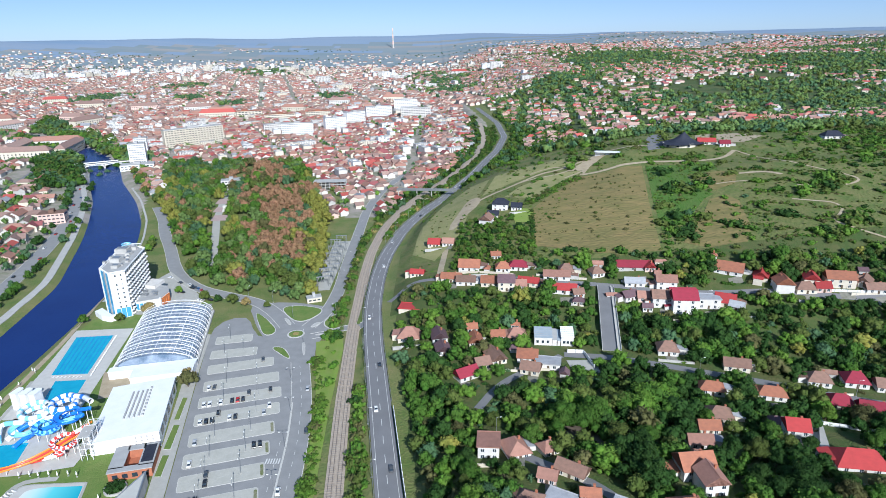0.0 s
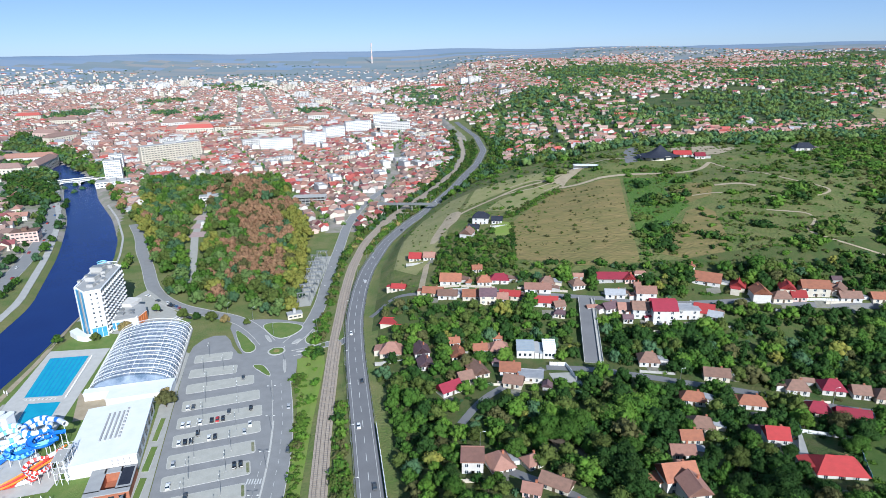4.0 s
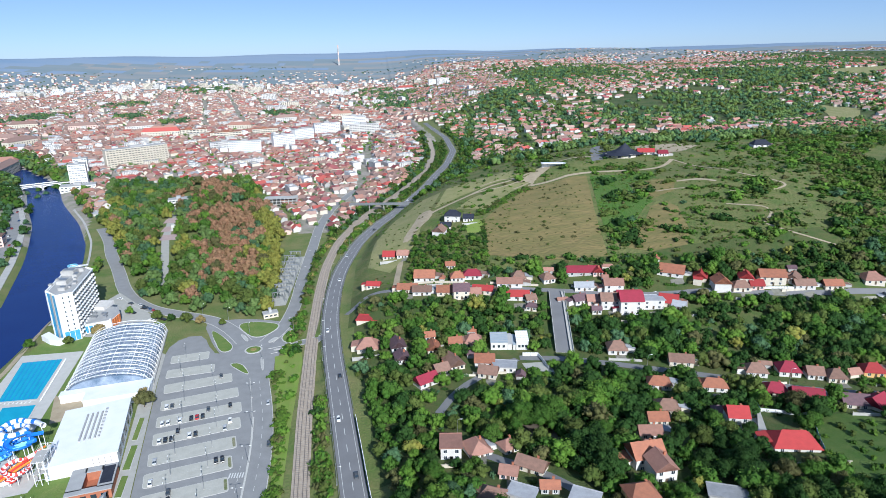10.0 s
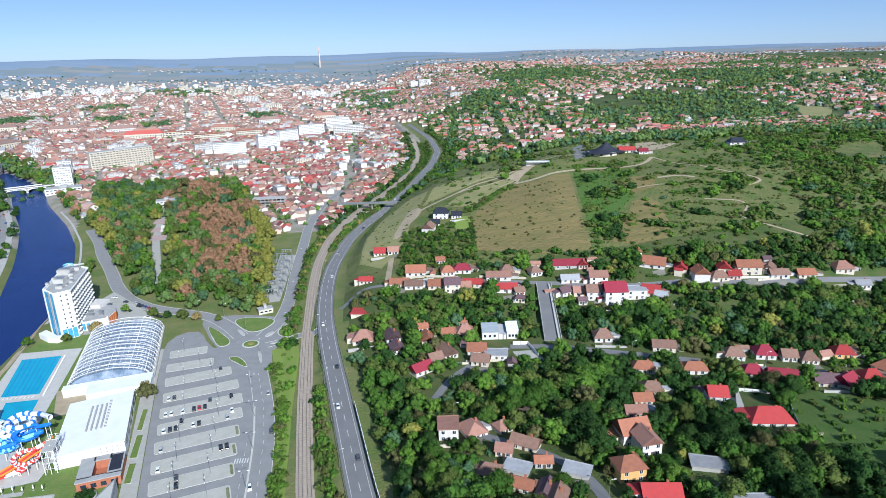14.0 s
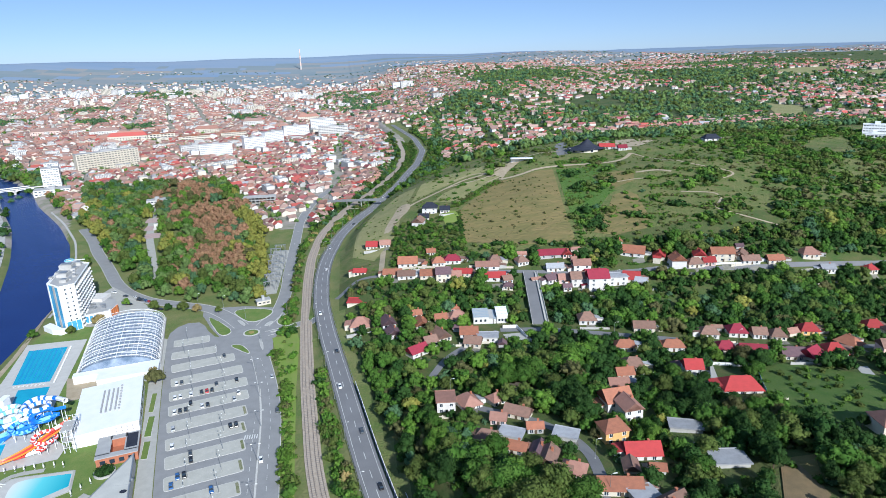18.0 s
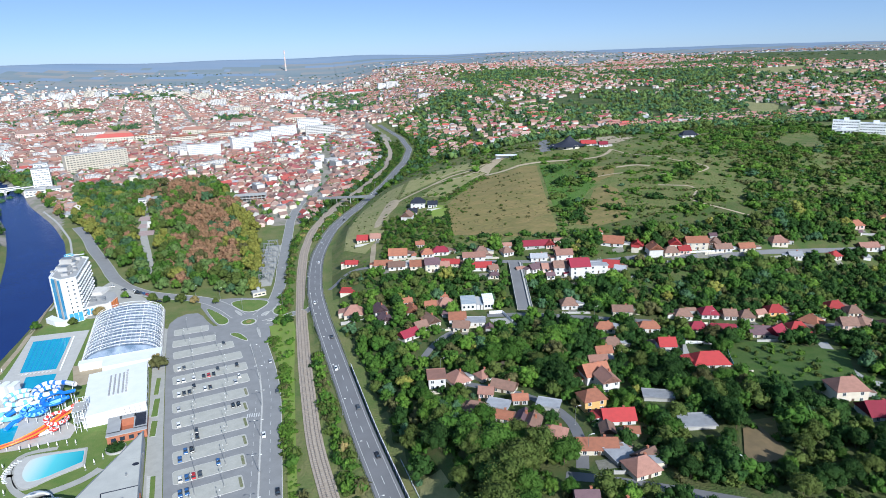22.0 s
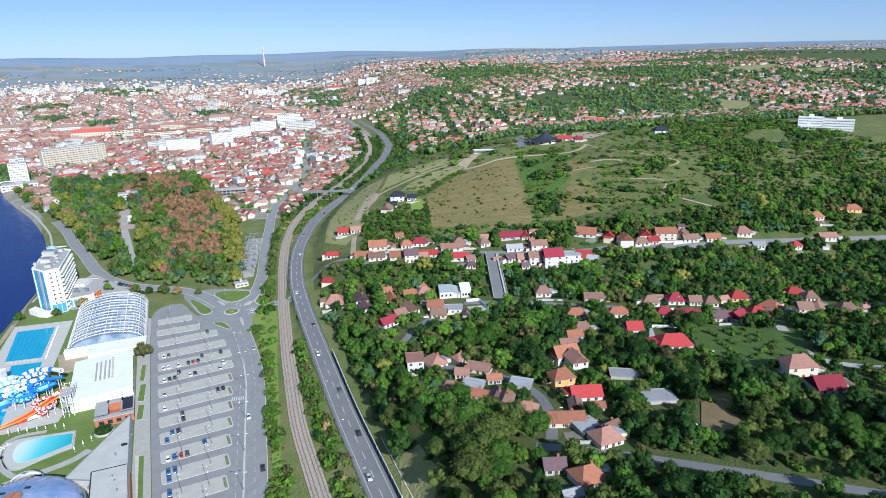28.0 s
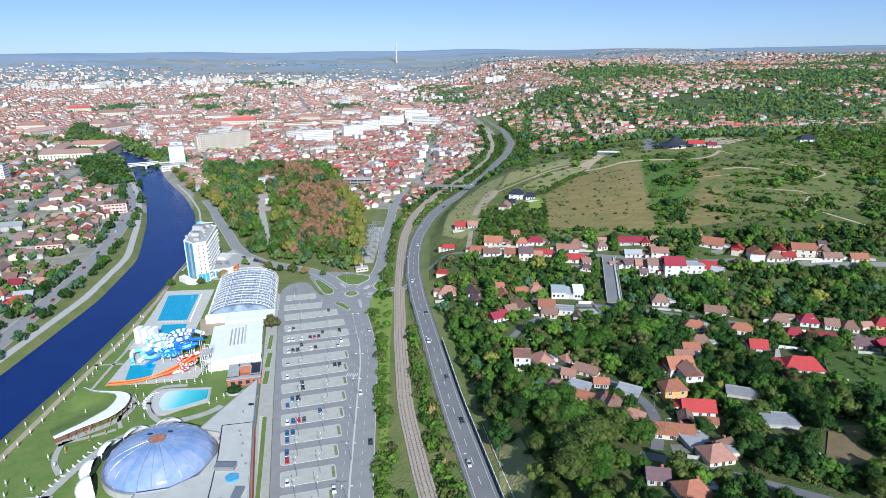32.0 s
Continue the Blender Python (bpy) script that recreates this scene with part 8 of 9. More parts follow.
def flats(name, x, y, w, d, h, turn, label):
    P = np.column_stack([x, y, lie(x, y)])
    lots = []
    k = rng.integers(0, 2, len(x))
    for i, tp in enumerate((flat_tpl(6, 8), flat_tpl(9, 10))):
        s = k == i
        if s.any():
            lots.append(scatter(tp, P[s], turn[s], np.column_stack([w, d, h])[s], rng.choice([0, 0, 0, 3, 6], s.sum())))
    V, F, M = joined(lots)
    return stuff(name, mesh(name, V, F, [WALL[0], GREYROOF, GLASS, WALL[1], GREYROOF, GLASS, WHITE, GREYROOF, GLASS], M), label, "apartment blocks")


street("road_15", [(-331, 100), (-345, 150), (-409, 375), (-474, 600), (-531, 800), (-560, 900)], 5.0, "grey asphalt street between the riverside houses", ROADGREY, kerb=False)
street("road_16", [(-456, 100), (-470, 150), (-536, 375), (-602, 600), (-690, 900)], 5.0, "grey asphalt street of the west bank", ROADGREY, kerb=False)
del LANES[-2:]


def public_building(x, y, w, d, h, turn, wall, roof, label):
    """A large town building under a long hipped roof, with rows of windows."""
    t = thing("town_building", label, "building", pose(x, y, float(lie(x, y)), 0, 0, turn), "large town buildings")
    part("wall", Bag().box(-w / 2, w / 2, -d / 2, d / 2, -1, h).mesh("wall", wall), t)
    part("roof", roof_mesh(w, d, 1, min(w, d) * 0.42, roof, 0.7), t, m=pose(0, 0, h - 0.3))
    n = max(3, int(w / 5))
    for k in range(int(h / 3.4)):
        for j in range(n):
            u = -w / 2 + (j + 0.5) * w / n
            part("window", Bag().box(u - 0.8, u + 0.8, -d / 2 - 0.06, -d / 2 + 0.05, 1.0 + 3.4 * k, 3.0 + 3.4 * k).mesh("window", GLASS), t)
    HOUSES.append((x, y, 0.5 * w))
    return t


for x, y, w, d, h, turn, wl, rf in ((-600, 884, 76, 15, 13, 12, 1, 1), (-640, 936, 84, 15, 13, 102, 1, 4), (-566, 944, 84, 15, 13, 102, 1, 1), (-612, 990, 76, 15, 13, 12, 0, 0), (-470, 1330, 74, 16, 13, 8, 1, 2), (-478, 1372, 60, 16, 12, 8, 0, 0), (-1019, 1683, 60, 16, 14, 12, 1, 2), (-700, 1240, 64, 16, 13, 70, 1, 1), (-760, 1300, 50, 16, 13, -10, 2, 1), (-820, 1180, 66, 16, 14, 75, 0, 4),
                                    (-900, 1280, 58, 16, 13, 10, 1, 0), (74, 2500, 64, 18, 14, 0, 0, 2), (-560, 1460, 56, 15, 12, 20, 0, 1), (-330, 1420, 52, 15, 12, -5, 1, 0), (-700, 1500, 60, 16, 12, 15, 2, 1), (-250, 1560, 50, 15, 12, 12, 0, 4), (-860, 1560, 60, 16, 13, 12, 1, 1), (-120, 1620, 54, 15, 12, 6, 1, 0)):
    public_building(x, y, w, d, h, turn, WALL[wl], TOWNROOF[rf], f"large {WALL_WORD[wl]} town building under a long {('haze-paled orange', 'haze-paled brown', 'bright red', 'wine red', 'pale pink')[rf]} roof")
# near town, between the park and the bypass
X, Y = blocks_of(-700, 110, 560, 1500, 24, 72, 48, 10.6, 0.96)
ok = off_river(X, Y, 26) & ~inside(X, Y, PARK) & (X < np.minimum(byp(Y), rail(Y)) - 18) & ((X > river(Y)) | (Y > 960)) & (np.hypot(X + 405, Y - 1025) > 60) & (np.abs(X - np.interp(Y, [590, 760], [-74, -40])) > 8)
X, Y = X[ok], Y[ok]
n = len(X)
town("town_houses", X, Y, rng.uniform(8.0, 14, n), rng.uniform(6.5, 9.5, n), rng.uniform(5.0, 8.0, n), radians(24) + rng.integers(0, 2, n) * 1.5708 + rng.normal(0, 0.1, n), "dense old town houses with red and brown tiled roofs", 5)
NEAR_X, NEAR_Y = X, Y
# larger pale buildings among them
k = rng.choice(len(X), 110, replace=False)
flats("town_buildings", X[k], Y[k], rng.uniform(14, 28, 110), rng.uniform(9, 12, 110), rng.uniform(8, 12, 110), radians(24) + rng.integers(0, 2, 110) * 1.5708, "pale three and four storey town buildings")
# west bank
X, Y = blocks_of(-900, -250, 60, 960, 12, 74, 58, 14.0, 0.9)
ok = (X < river(Y) - river_half(Y) - 46) & (np.abs(X - np.interp(Y, [150, 900], [-345, -560])) > 11) & (np.abs(X - np.interp(Y, [150, 900], [-470, -690])) > 11) & (rng.uniform(size=len(X)) < 0.82)
X, Y = X[ok], Y[ok]
near = np.nonzero((Y < 620) & (X > -520) & (Y > 140))[0]
near = near[np.argsort(np.hypot(X[near] + 20, Y[near] + 60))][:78]
for i in near:
    house(float(X[i]), float(Y[i]), float(rng.integers(9, 15)), float(rng.integers(8, 11)), 12 + 90 * int(rng.integers(0, 2)) * 0 + float(rng.normal(0, 6)), int(rng.choice([1, 1, 2])), int(rng.choice([0, 1, 1, 4, 4, 2, 3, 5])), int(rng.choice([0, 0, 1, 1, 2])), int(rng.integers(0, 2)))
X, Y = np.delete(X, near), np.delete(Y, near)
n = len(X)
town("town_houses", X, Y, rng.uniform(10, 18, n), rng.uniform(8, 11, n), rng.uniform(6, 9, n), radians(12) + rng.integers(0, 2, n) * 1.5708 + rng.normal(0, 0.1, n), "red-roofed houses on the far river bank", 4)
WEST_X, WEST_Y = np.concatenate([X, [h[0] for h in HOUSES if h[0] < -270]]), np.concatenate([Y, [h[1] for h in HOUSES if h[0] < -270]])
# town centre and beyond
X, Y = blocks_of(-2400, 420, 1400, 3700, 15, 90, 62, 15, 0.9)
ok = (X < byp(Y) + np.interp(Y, [1400, 1700, 2200], [-20, 200, 500])) & (rng.uniform(size=len(X)) < np.interp(Y, [1400, 2300, 2900, 3300, 3700], [1, 0.85, 0.5, 0.22, 0.06]) * np.where(np.sin(X / 210.0 + 2) * np.sin(Y / 260.0) > 0.75, 0.35, 1))
X, Y = X[ok], Y[ok]
n = len(X)
town("town_houses", X, Y, rng.uniform(10, 18, n), rng.uniform(8, 11, n), rng.uniform(6, 9.5, n), radians(15) + rng.integers(0, 2, n) * 1.5708 + rng.normal(0, 0.15, n), "red-roofed houses of the town centre")
X2, Y2 = blocks_of(-1900, -480, 940, 1420, 15, 84, 60, 15, 0.92)
ok = ~inside(X2, Y2, BENDWOOD)
X2, Y2 = X2[ok], Y2[ok]
n = len(X2)
town("town_houses", X2, Y2, rng.uniform(11, 20, n), rng.uniform(9, 12, n), rng.uniform(7, 11, n), radians(15) + rng.integers(0, 2, n) * 1.5708 + rng.normal(0, 0.1, n), "red-roofed town houses and courtyards")
# behind the hill
X3, Y3 = blocks_of(105, 1700, 690, 3400, -8, 90, 60, 15, 0.8)
d3 = X3 - byp(Y3)
ok = (d3 > 25) & ~in_pasture(X3, Y3) & ((Y3 > 760) | (X3 > 520)) & ((rng.uniform(size=len(X3)) < 0.30 + 0.6 * np.sin(X3 / 130.0) * np.sin(Y3 / 170.0 + 1)) | ((Y3 > 790) & (Y3 < 900) & (rng.uniform(size=len(X3)) < 0.75))) & ~((Y3 > 640) & (Y3 < 760) & (X3 < 480))
X3, Y3 = X3[ok], Y3[ok]
n = len(X3)
town("town_houses", X3, Y3, rng.uniform(9, 14, n), rng.uniform(7, 10, n), rng.uniform(5.5, 8, n), radians(-8) + rng.normal(0, 0.25, n), "scattered red-roofed houses on green slopes", 5)

n = 190
fx, fy = rng.uniform(-2100, 380, n), rng.uniform(1700, 3500, n)
ok = thinned(fx, fy, 48, None)
fx, fy = fx[ok], fy[ok]
n = len(fx)
flats("apartment_blocks", fx, fy, rng.uniform(18, 40, n), rng.uniform(10, 14, n), rng.uniform(9, 16, n), radians(15) + rng.integers(0, 2, n) * 1.5708 + rng.normal(0, 0.1, n), "pale apartment blocks across the town")
# estates of tall slabs at the far edge of the town
ESTATES = [(-1911, 2904), (-1703, 2810), (-1654, 2899), (-1464, 2826), (-1437, 3036), (-1401, 3170), (-1299, 3090), (-1274, 3201), (-1238, 3254), (-1116, 3210), (-764, 3140), (-895, 3218), (-593, 2763), (-559, 3092), (-194, 2461), (-136, 2613), (-260, 2540), (176, 2470), (-1560, 2860), (-1800, 2830), (-1000, 2500), (-420, 2300), (-330, 1900)]
ex, ey = np.array([e[0] for e in ESTATES], float), np.array([e[1] for e in ESTATES], float)
fx, fy = np.concatenate([ex, ex + rng.uniform(-70, 70, len(ex)), ex + rng.uniform(-90, 90, len(ex))]), np.concatenate([ey, ey + rng.uniform(30, 90, len(ex)), ey + rng.uniform(-70, -20, len(ex))])
n = len(fx)
flats("apartment_blocks", fx, fy, rng.uniform(24, 56, n), rng.uniform(12, 15, n), rng.uniform(13, 28, n), radians(10) + rng.integers(0, 5, n) // 4 * 1.5708 + rng.normal(0, 0.1, n), "white apartment blocks in the far suburb")

LEAVES_MIX = np.array([0, 9, 9, 7, 7, 5, 6])
# trees among the houses
for (hx, hy, k, lo, hi, nm) in ((NEAR_X, NEAR_Y, 2000, 4.5, 8.5, "street_trees"), (WEST_X, WEST_Y, 2200, 6, 11, "street_trees"), (X, Y, 3600, 5, 9, "town_trees"), (X2, Y2, 350, 6, 10, "town_trees"), (X3, Y3, 2600, 6, 11, "slope_trees")):
    i = rng.integers(0, len(hx), k)
    tx, ty = hx[i] + rng.normal(0, 12, k), hy[i] + rng.normal(0, 12, k)
    ok = off_river(tx, ty, 8) & (np.abs(tx - byp(ty)) > 14) & (np.abs(tx - rail(ty)) > 9)
    tx, ty = tx[ok], ty[ok]
    forest(nm, tx, ty, rng.uniform(lo, hi, len(tx)), rng.choice(LEAVES_MIX, len(tx)), FAR_TREES, "green trees in gardens between the houses")
# woods behind the hill and along the river
n = 17000
tx, ty = rng.uniform(110, 1700, n), 650 + 2100 * rng.uniform(0, 1, n) ** 1.6
patch = np.sin(tx / 150.0 + 1) * np.sin(ty / 190.0) + 0.5 * np.sin(tx / 61.0 + ty / 83.0)
ok = ((patch > np.interp(ty, [650, 760, 780, 930, 1000, 2750], [-0.9, -0.6, 0.6, 0.6, -0.5, -0.4])) | (rng.uniform(size=n) < 0.1)) & ~in_pasture(tx, ty) & (tx > byp(ty) + 22) & ~inside(tx, ty, [(205, 600), (330, 600), (330, 660), (205, 680)])
tx, ty = tx[ok], ty[ok]
k = thinned(tx, ty, 7.0, None)
tx, ty = tx[k], ty[k]
forest("woodland", tx, ty, rng.uniform(7, 12, len(tx)), rng.choice([9, 5, 7, 7, 9], len(tx)), FAR_TREES, "green woodland on the far slopes", "woodland", 1.15)
# clumps of trees in the town's parks
CLUMPS = [(-961, 3163, 60), (-781, 2972, 70), (-786, 3218, 60), (-9, 2419, 90), (20, 2140, 80), (-48, 2661, 60), (34, 1886, 60), (-964, 1824, 50), (-874, 2199, 55), (-980, 1748, 40), (-700, 1780, 35), (-520, 1600, 30), (-300, 1760, 35)]
tx = np.concatenate([rng.normal(x, r * 0.7, int(r * 1.3)) for x, y, r in CLUMPS])
ty = np.concatenate([rng.normal(y, r * 1.1, int(r * 1.3)) for x, y, r in CLUMPS])
forest("town_park_trees", tx, ty, rng.uniform(11, 17, len(tx)), rng.choice([7, 7, 9], len(tx)), FAR_TREES, "clumps of green trees in the town's parks", "trees", 1.1)
n = 900
tx, ty = rng.uniform(-860, -440, n), rng.uniform(840, 1390, n)
ok = inside(tx, ty, BENDWOOD) & off_river(tx, ty, 4)
forest("riverside_trees", tx[ok], ty[ok], rng.uniform(10, 16, ok.sum()), rng.choice([7, 7, 9, 5, 0], ok.sum()), FAR_TREES, "thick green wood round the river bend", "trees", 1.2)
n = 420
ty = rng.uniform(850, 1150, n)
tx = river(ty) + rng.choice([-1, 1], n) * (river_half(ty) + rng.uniform(8, 60, n))
forest("riverside_trees", tx, ty, rng.uniform(9, 15, n), rng.choice(LEAVES_MIX, n), FAR_TREES, "green trees along the river beyond the bridge", "trees", 1.1)

n = 700
ty = rng.uniform(700, 960, n)
tx = river(ty) - river_half(ty) - rng.uniform(9, 70, n)
keep = rng.uniform(size=n) < 0.4
tx, ty, n = tx[keep], ty[keep], int(keep.sum())
forest("riverside_trees", tx, ty, rng.uniform(8, 14, n), rng.choice([1, 7, 0, 5], n), FAR_TREES, "green trees on the far river bank", "trees", 1.1)
# the park
n = 5200
tx, ty = rng.uniform(-380, -80, n), rng.uniform(370, 850, n)
ok = (np.sin(tx / 21.0 + 1) * np.sin(ty / 19.0) + rng.normal(0, 0.25, n) < 0.62) & inside(tx, ty, PARK) & clear_of(tx, ty, -2.0) & off_river(tx, ty, 14) & ((np.abs(tx - np.interp(ty, [437, 500, 560, 690], [-174, -193, -212, -243])) > np.where((ty > 480) & (ty < 640), 10.0, 5.0)) | (ty < 437))
tx, ty = tx[ok], ty[ok]
k = thinned(tx, ty, 6.0, None)
tx, ty = tx[k], ty[k]
# rust-brown chestnuts in the middle, yellow planes along the street, greens elsewhere
jx, jy = tx + rng.normal(0, 6, len(tx)), ty + rng.normal(0, 8, len(tx))
rust = inside(jx, jy, [(-214, 640), (-262, 723), (-262, 829), (-204, 800), (-149, 668), (-126, 564), (-103, 437), (-124, 451), (-129, 424), (-145, 433), (-172, 513)]) | inside(jx, jy, [(-272, 560), (-250, 556), (-222, 484), (-203, 425), (-186, 417), (-214, 415)])
plane = inside(tx + rng.normal(0, 2, len(tx)), ty, [(-140, 640), (-118, 640), (-101, 574), (-87, 477), (-80, 400), (-97, 414), (-104, 480), (-122, 560)]) | inside(jx, jy, [(-330, 660), (-312, 700), (-280, 620), (-240, 516), (-262, 530)])
pick_ = rng.uniform(size=len(tx))
leaf = rng.choice([9, 9, 0, 5, 6, 7], len(tx))
leaf = np.where(rust & (pick_ < 0.78), np.where(pick_ < 0.62, 3, 8), leaf)
leaf = np.where(~rust & ~plane & (pick_ > 0.86), np.where(pick_ > 0.95, 3, 2), leaf)
leaf = np.where(plane & (pick_ < 0.9), 2, leaf)
forest("park_trees", tx, ty, rng.uniform(8, 14, len(tx)), leaf, MID_TREES, "dense park trees turning rust, yellow and green", "park trees")

# trees between the park street and the river
n = 150
ty = rng.uniform(470, 800, n)
lo, hi = river(ty) + river_half(ty) + 12, np.interp(ty, [478, 520, 560, 610, 690, 800], [-234, -257, -274, -302, -330, -380])
tx = lo + (hi - lo) * rng.uniform(0.15, 0.95, n)
ok = hi > lo + 3
tx, ty = tx[ok], ty[ok]
k = thinned(tx, ty, 6.0, None)
forest("bank_trees", tx[k], ty[k], rng.uniform(6, 10, len(k)), rng.choice([0, 2, 3, 5, 6], len(k)), MID_TREES, "yellow and green trees between the street and the river", "trees")

# ---- woods and gardens round the village ----
n = 24000
tx, ty = rng.uniform(-25, 470, n), rng.uniform(20, 400, n)
d = tx - byp(ty)
hillside = np.interp(tx, [0, 140, 200, 300, 470], [366, 372, 352, 348, 372])
ok = (d > 13) & (ty < hillside) & clear_of(tx, ty, 0.2, 4.5)
ok &= ~inside(tx, ty, ORCHARD)
ok &= ~((tx > -30) & (tx < 60) & (ty > 350)) & (rng.uniform(size=n) < 0.85 + 0.5 * np.sin(tx / 31.0 + 2) * np.sin(ty / 27.0))
tx, ty = tx[ok], ty[ok]
k = thinned(tx, ty, 4.6, None)
tx, ty = tx[k], ty[k]
grove = np.clip(np.sin(tx / 19.0 + 1) * np.sin(ty / 23.0 + 2) + 0.15, 0, 1)
hh = rng.uniform(3.5, 7.5, len(tx)) + 3.5 * rng.uniform(0, 1, len(tx)) ** 3 + 5.0 * grove * rng.uniform(0.2, 1, len(tx))
leaf = rng.choice([0, 1, 5, 6, 7, 8, 2], len(tx), p=[.33, .23, .21, .12, .04, .05, .02])
# More dark leaves in the valley and nearest gardens: deep shade put into colour.
low = (tx > 85) & (ty < 305)
leaf[low] = np.where(rng.uniform(size=low.sum()) < 0.4, 1, leaf[low])
low = ty < 150
leaf[low] = np.where(rng.uniform(size=low.sum()) < 0.8, rng.choice([1, 1, 1, 0, 5], low.sum()), leaf[low])
low = (ty < 135) & (tx < 62)
leaf[low] = rng.choice([5, 5, 0, 1, 6], low.sum())
near = (ty < 215) & (tx > -5) & (tx < 190)
pick = np.nonzero(near)[0][:230]
rest = np.setdiff1d(np.arange(len(tx)), pick)
LEAF_WORD = ["green", "dark green", "yellow-green", "rust-brown", "ochre", "olive green", "lime green", "bluish green", "brownish", "soft green"]
for i in pick:
    tree(tx[i], ty[i], hh[i] * 1.05, int(rng.integers(0, 5)), int(leaf[i]), f"{LEAF_WORD[leaf[i]]} broadleaf tree in a village garden")
forest("garden_trees", tx[rest], ty[rest], hh[rest], leaf[rest], MID_TREES, "dense green trees in gardens round the village", "trees", 1.05)
n = 7500
bx_, by_ = rng.uniform(-25, 470, n), rng.uniform(20, 420, n)
ok = (bx_ - byp(by_) > 10.5) & clear_of(bx_, by_, -1.0, 2.0) & (by_ < np.interp(bx_, [0, 140, 200, 300, 470], [370, 380, 362, 356, 380])) & ~inside(bx_, by_, ORCHARD)
bx_, by_ = bx_[ok], by_[ok]
forest("garden_bushes", bx_, by_, rng.uniform(1.2, 3.4, len(bx_)), rng.choice([0, 1, 5, 6, 7, 8], len(bx_), p=[.3, .26, .16, .08, .12, .08]), BUSHES, "low bushes and tall weeds between the gardens", "bushes")
# hillside scrub, thick on the east slope and in loose drifts elsewhere
n = 17000
bx_, by_ = rng.uniform(60, 560, n), rng.uniform(350, 660, n)
drift = np.sin(bx_ / 23.0 + by_ / 31.0) * np.sin(by_ / 17.0 - bx_ / 47.0) + 0.5 * np.sin(bx_ / 9.0) * np.sin(by_ / 8.0)
edge = np.interp(by_, [350, 400, 430, 500, 560, 660], [290, 310, 325, 345, 350, 430])
dens = np.where(bx_ > edge, np.clip(0.42 + 0.45 * drift, 0.06, 0.85), np.clip(drift - 0.25, 0, 1) * np.interp(by_, [350, 420, 560, 660], [1.0, 0.75, 0.3, 0.3])) + 0.05
ok = (rng.uniform(size=n) < dens) & ~in_pasture(bx_, by_) & clear_of(bx_, by_, -2.0) & ~inside(bx_, by_, [(62, 396), (143, 374), (176, 532), (120, 523), (70, 464)]) & (by_ > np.interp(bx_, [60, 140, 200, 300, 470], [372, 376, 352, 348, 370]))
bx_, by_ = bx_[ok], by_[ok]
forest("hill_scrub", bx_, by_, rng.uniform(0.8, 3.2, len(bx_)) + 5.0 * rng.uniform(0, 1, len(bx_)) ** 5, rng.choice([0, 1, 5, 6, 7, 8], len(bx_), p=[.28, .14, .30, .20, .02, .06]), BUSHES, "green scrub and thickets on the hillside", "bushes", 1.35)
n = 420
bx_, by_ = rng.uniform(64, 174, n), rng.uniform(400, 515, n)
ok = inside(bx_, by_, [(65, 404), (140, 380), (172, 528), (118, 518), (72, 462)])
forest("field_bushes", bx_[ok], by_[ok], rng.uniform(0.25, 0.9, ok.sum()) + 2.2 * rng.uniform(0, 1, ok.sum()) ** 7, rng.choice([5, 8, 8], ok.sum()), BUSHES, "single low bushes on the dry field", "bushes")
# gardens between the street and the hillside villas, hedges round the dry field
n = 900
bx_, by_ = rng.uniform(2, 66, n), rng.uniform(376, 456, n)
ok = clear_of(bx_, by_, -0.5) & (bx_ > 5 + 0.1 * (by_ - 376)) & ~inside(bx_, by_, [(54, 436), (68, 438), (70, 462), (54, 458)]) & (bx_ < 63) & (rng.uniform(size=n) < 0.62 + 0.4 * np.sin(bx_ / 7.0) * np.sin(by_ / 9.0))
bx_, by_ = bx_[ok], by_[ok]
k = thinned(bx_, by_, 2.6, None)
forest("garden_trees", bx_[k], by_[k], rng.uniform(2.2, 5.2, len(k)), rng.choice([0, 5, 6, 1, 0, 5], len(k)), MID_TREES, "orchard trees behind the village street", "trees", 1.2)
u = rng.uniform(0, 1, 130)
bx_, by_ = np.interp(u, [0, 0.3, 0.6, 1], [64, 78, 96, 119]) + rng.normal(0, 2.4, 130), np.interp(u, [0, 0.3, 0.6, 1], [472, 482, 503, 520]) + rng.normal(0, 2.4, 130)
forest("field_hedge", bx_, by_, rng.uniform(0.8, 3.0, 130), rng.choice([0, 5, 6, 8], 130), BUSHES, "loose shrub hedge along the dry field", "hedge", 1.2)
by_ = rng.uniform(402, 460, 90)
bx_ = np.interp(by_, [402, 462], [62, 69]) + rng.normal(0, 0.8, 90)
forest("field_hedge", bx_, by_, rng.uniform(0.8, 2.2, 90), rng.choice([0, 1, 5], 90), BUSHES, "dark hedge beside the villa lawn", "hedge", 1.1)
n = 900
bx_, by_ = rng.uniform(150, 232, n), rng.uniform(402, 531, n)
ok = inside(bx_, by_, [(177, 531), (205, 524), (232, 521), (226, 500), (200, 496), (196, 470), (204, 452), (195, 446), (178, 424), (150, 402), (159, 452)]) & (rng.uniform(size=n) < 0.5 + 0.6 * np.sin(bx_ / 8.0) * np.sin(by_ / 10.0))
forest("crop_plants", bx_[ok], by_[ok], rng.uniform(0.5, 1.5, ok.sum()), rng.choice([6, 6, 0, 5], ok.sum()), BUSHES, "lush green crop plants on the slope", "crop", 1.5)
n = 160
bx_ = rng.uniform(182, 228, n)
by_ = np.interp(bx_, [182, 228], [548, 539]) + rng.normal(0, 2.2, n)
forest("field_hedge", bx_, by_, rng.uniform(0.8, 2.0, n), rng.choice([6, 0, 6, 5], n), BUSHES, "bright green hedge before the restaurant", "hedge", 1.2)
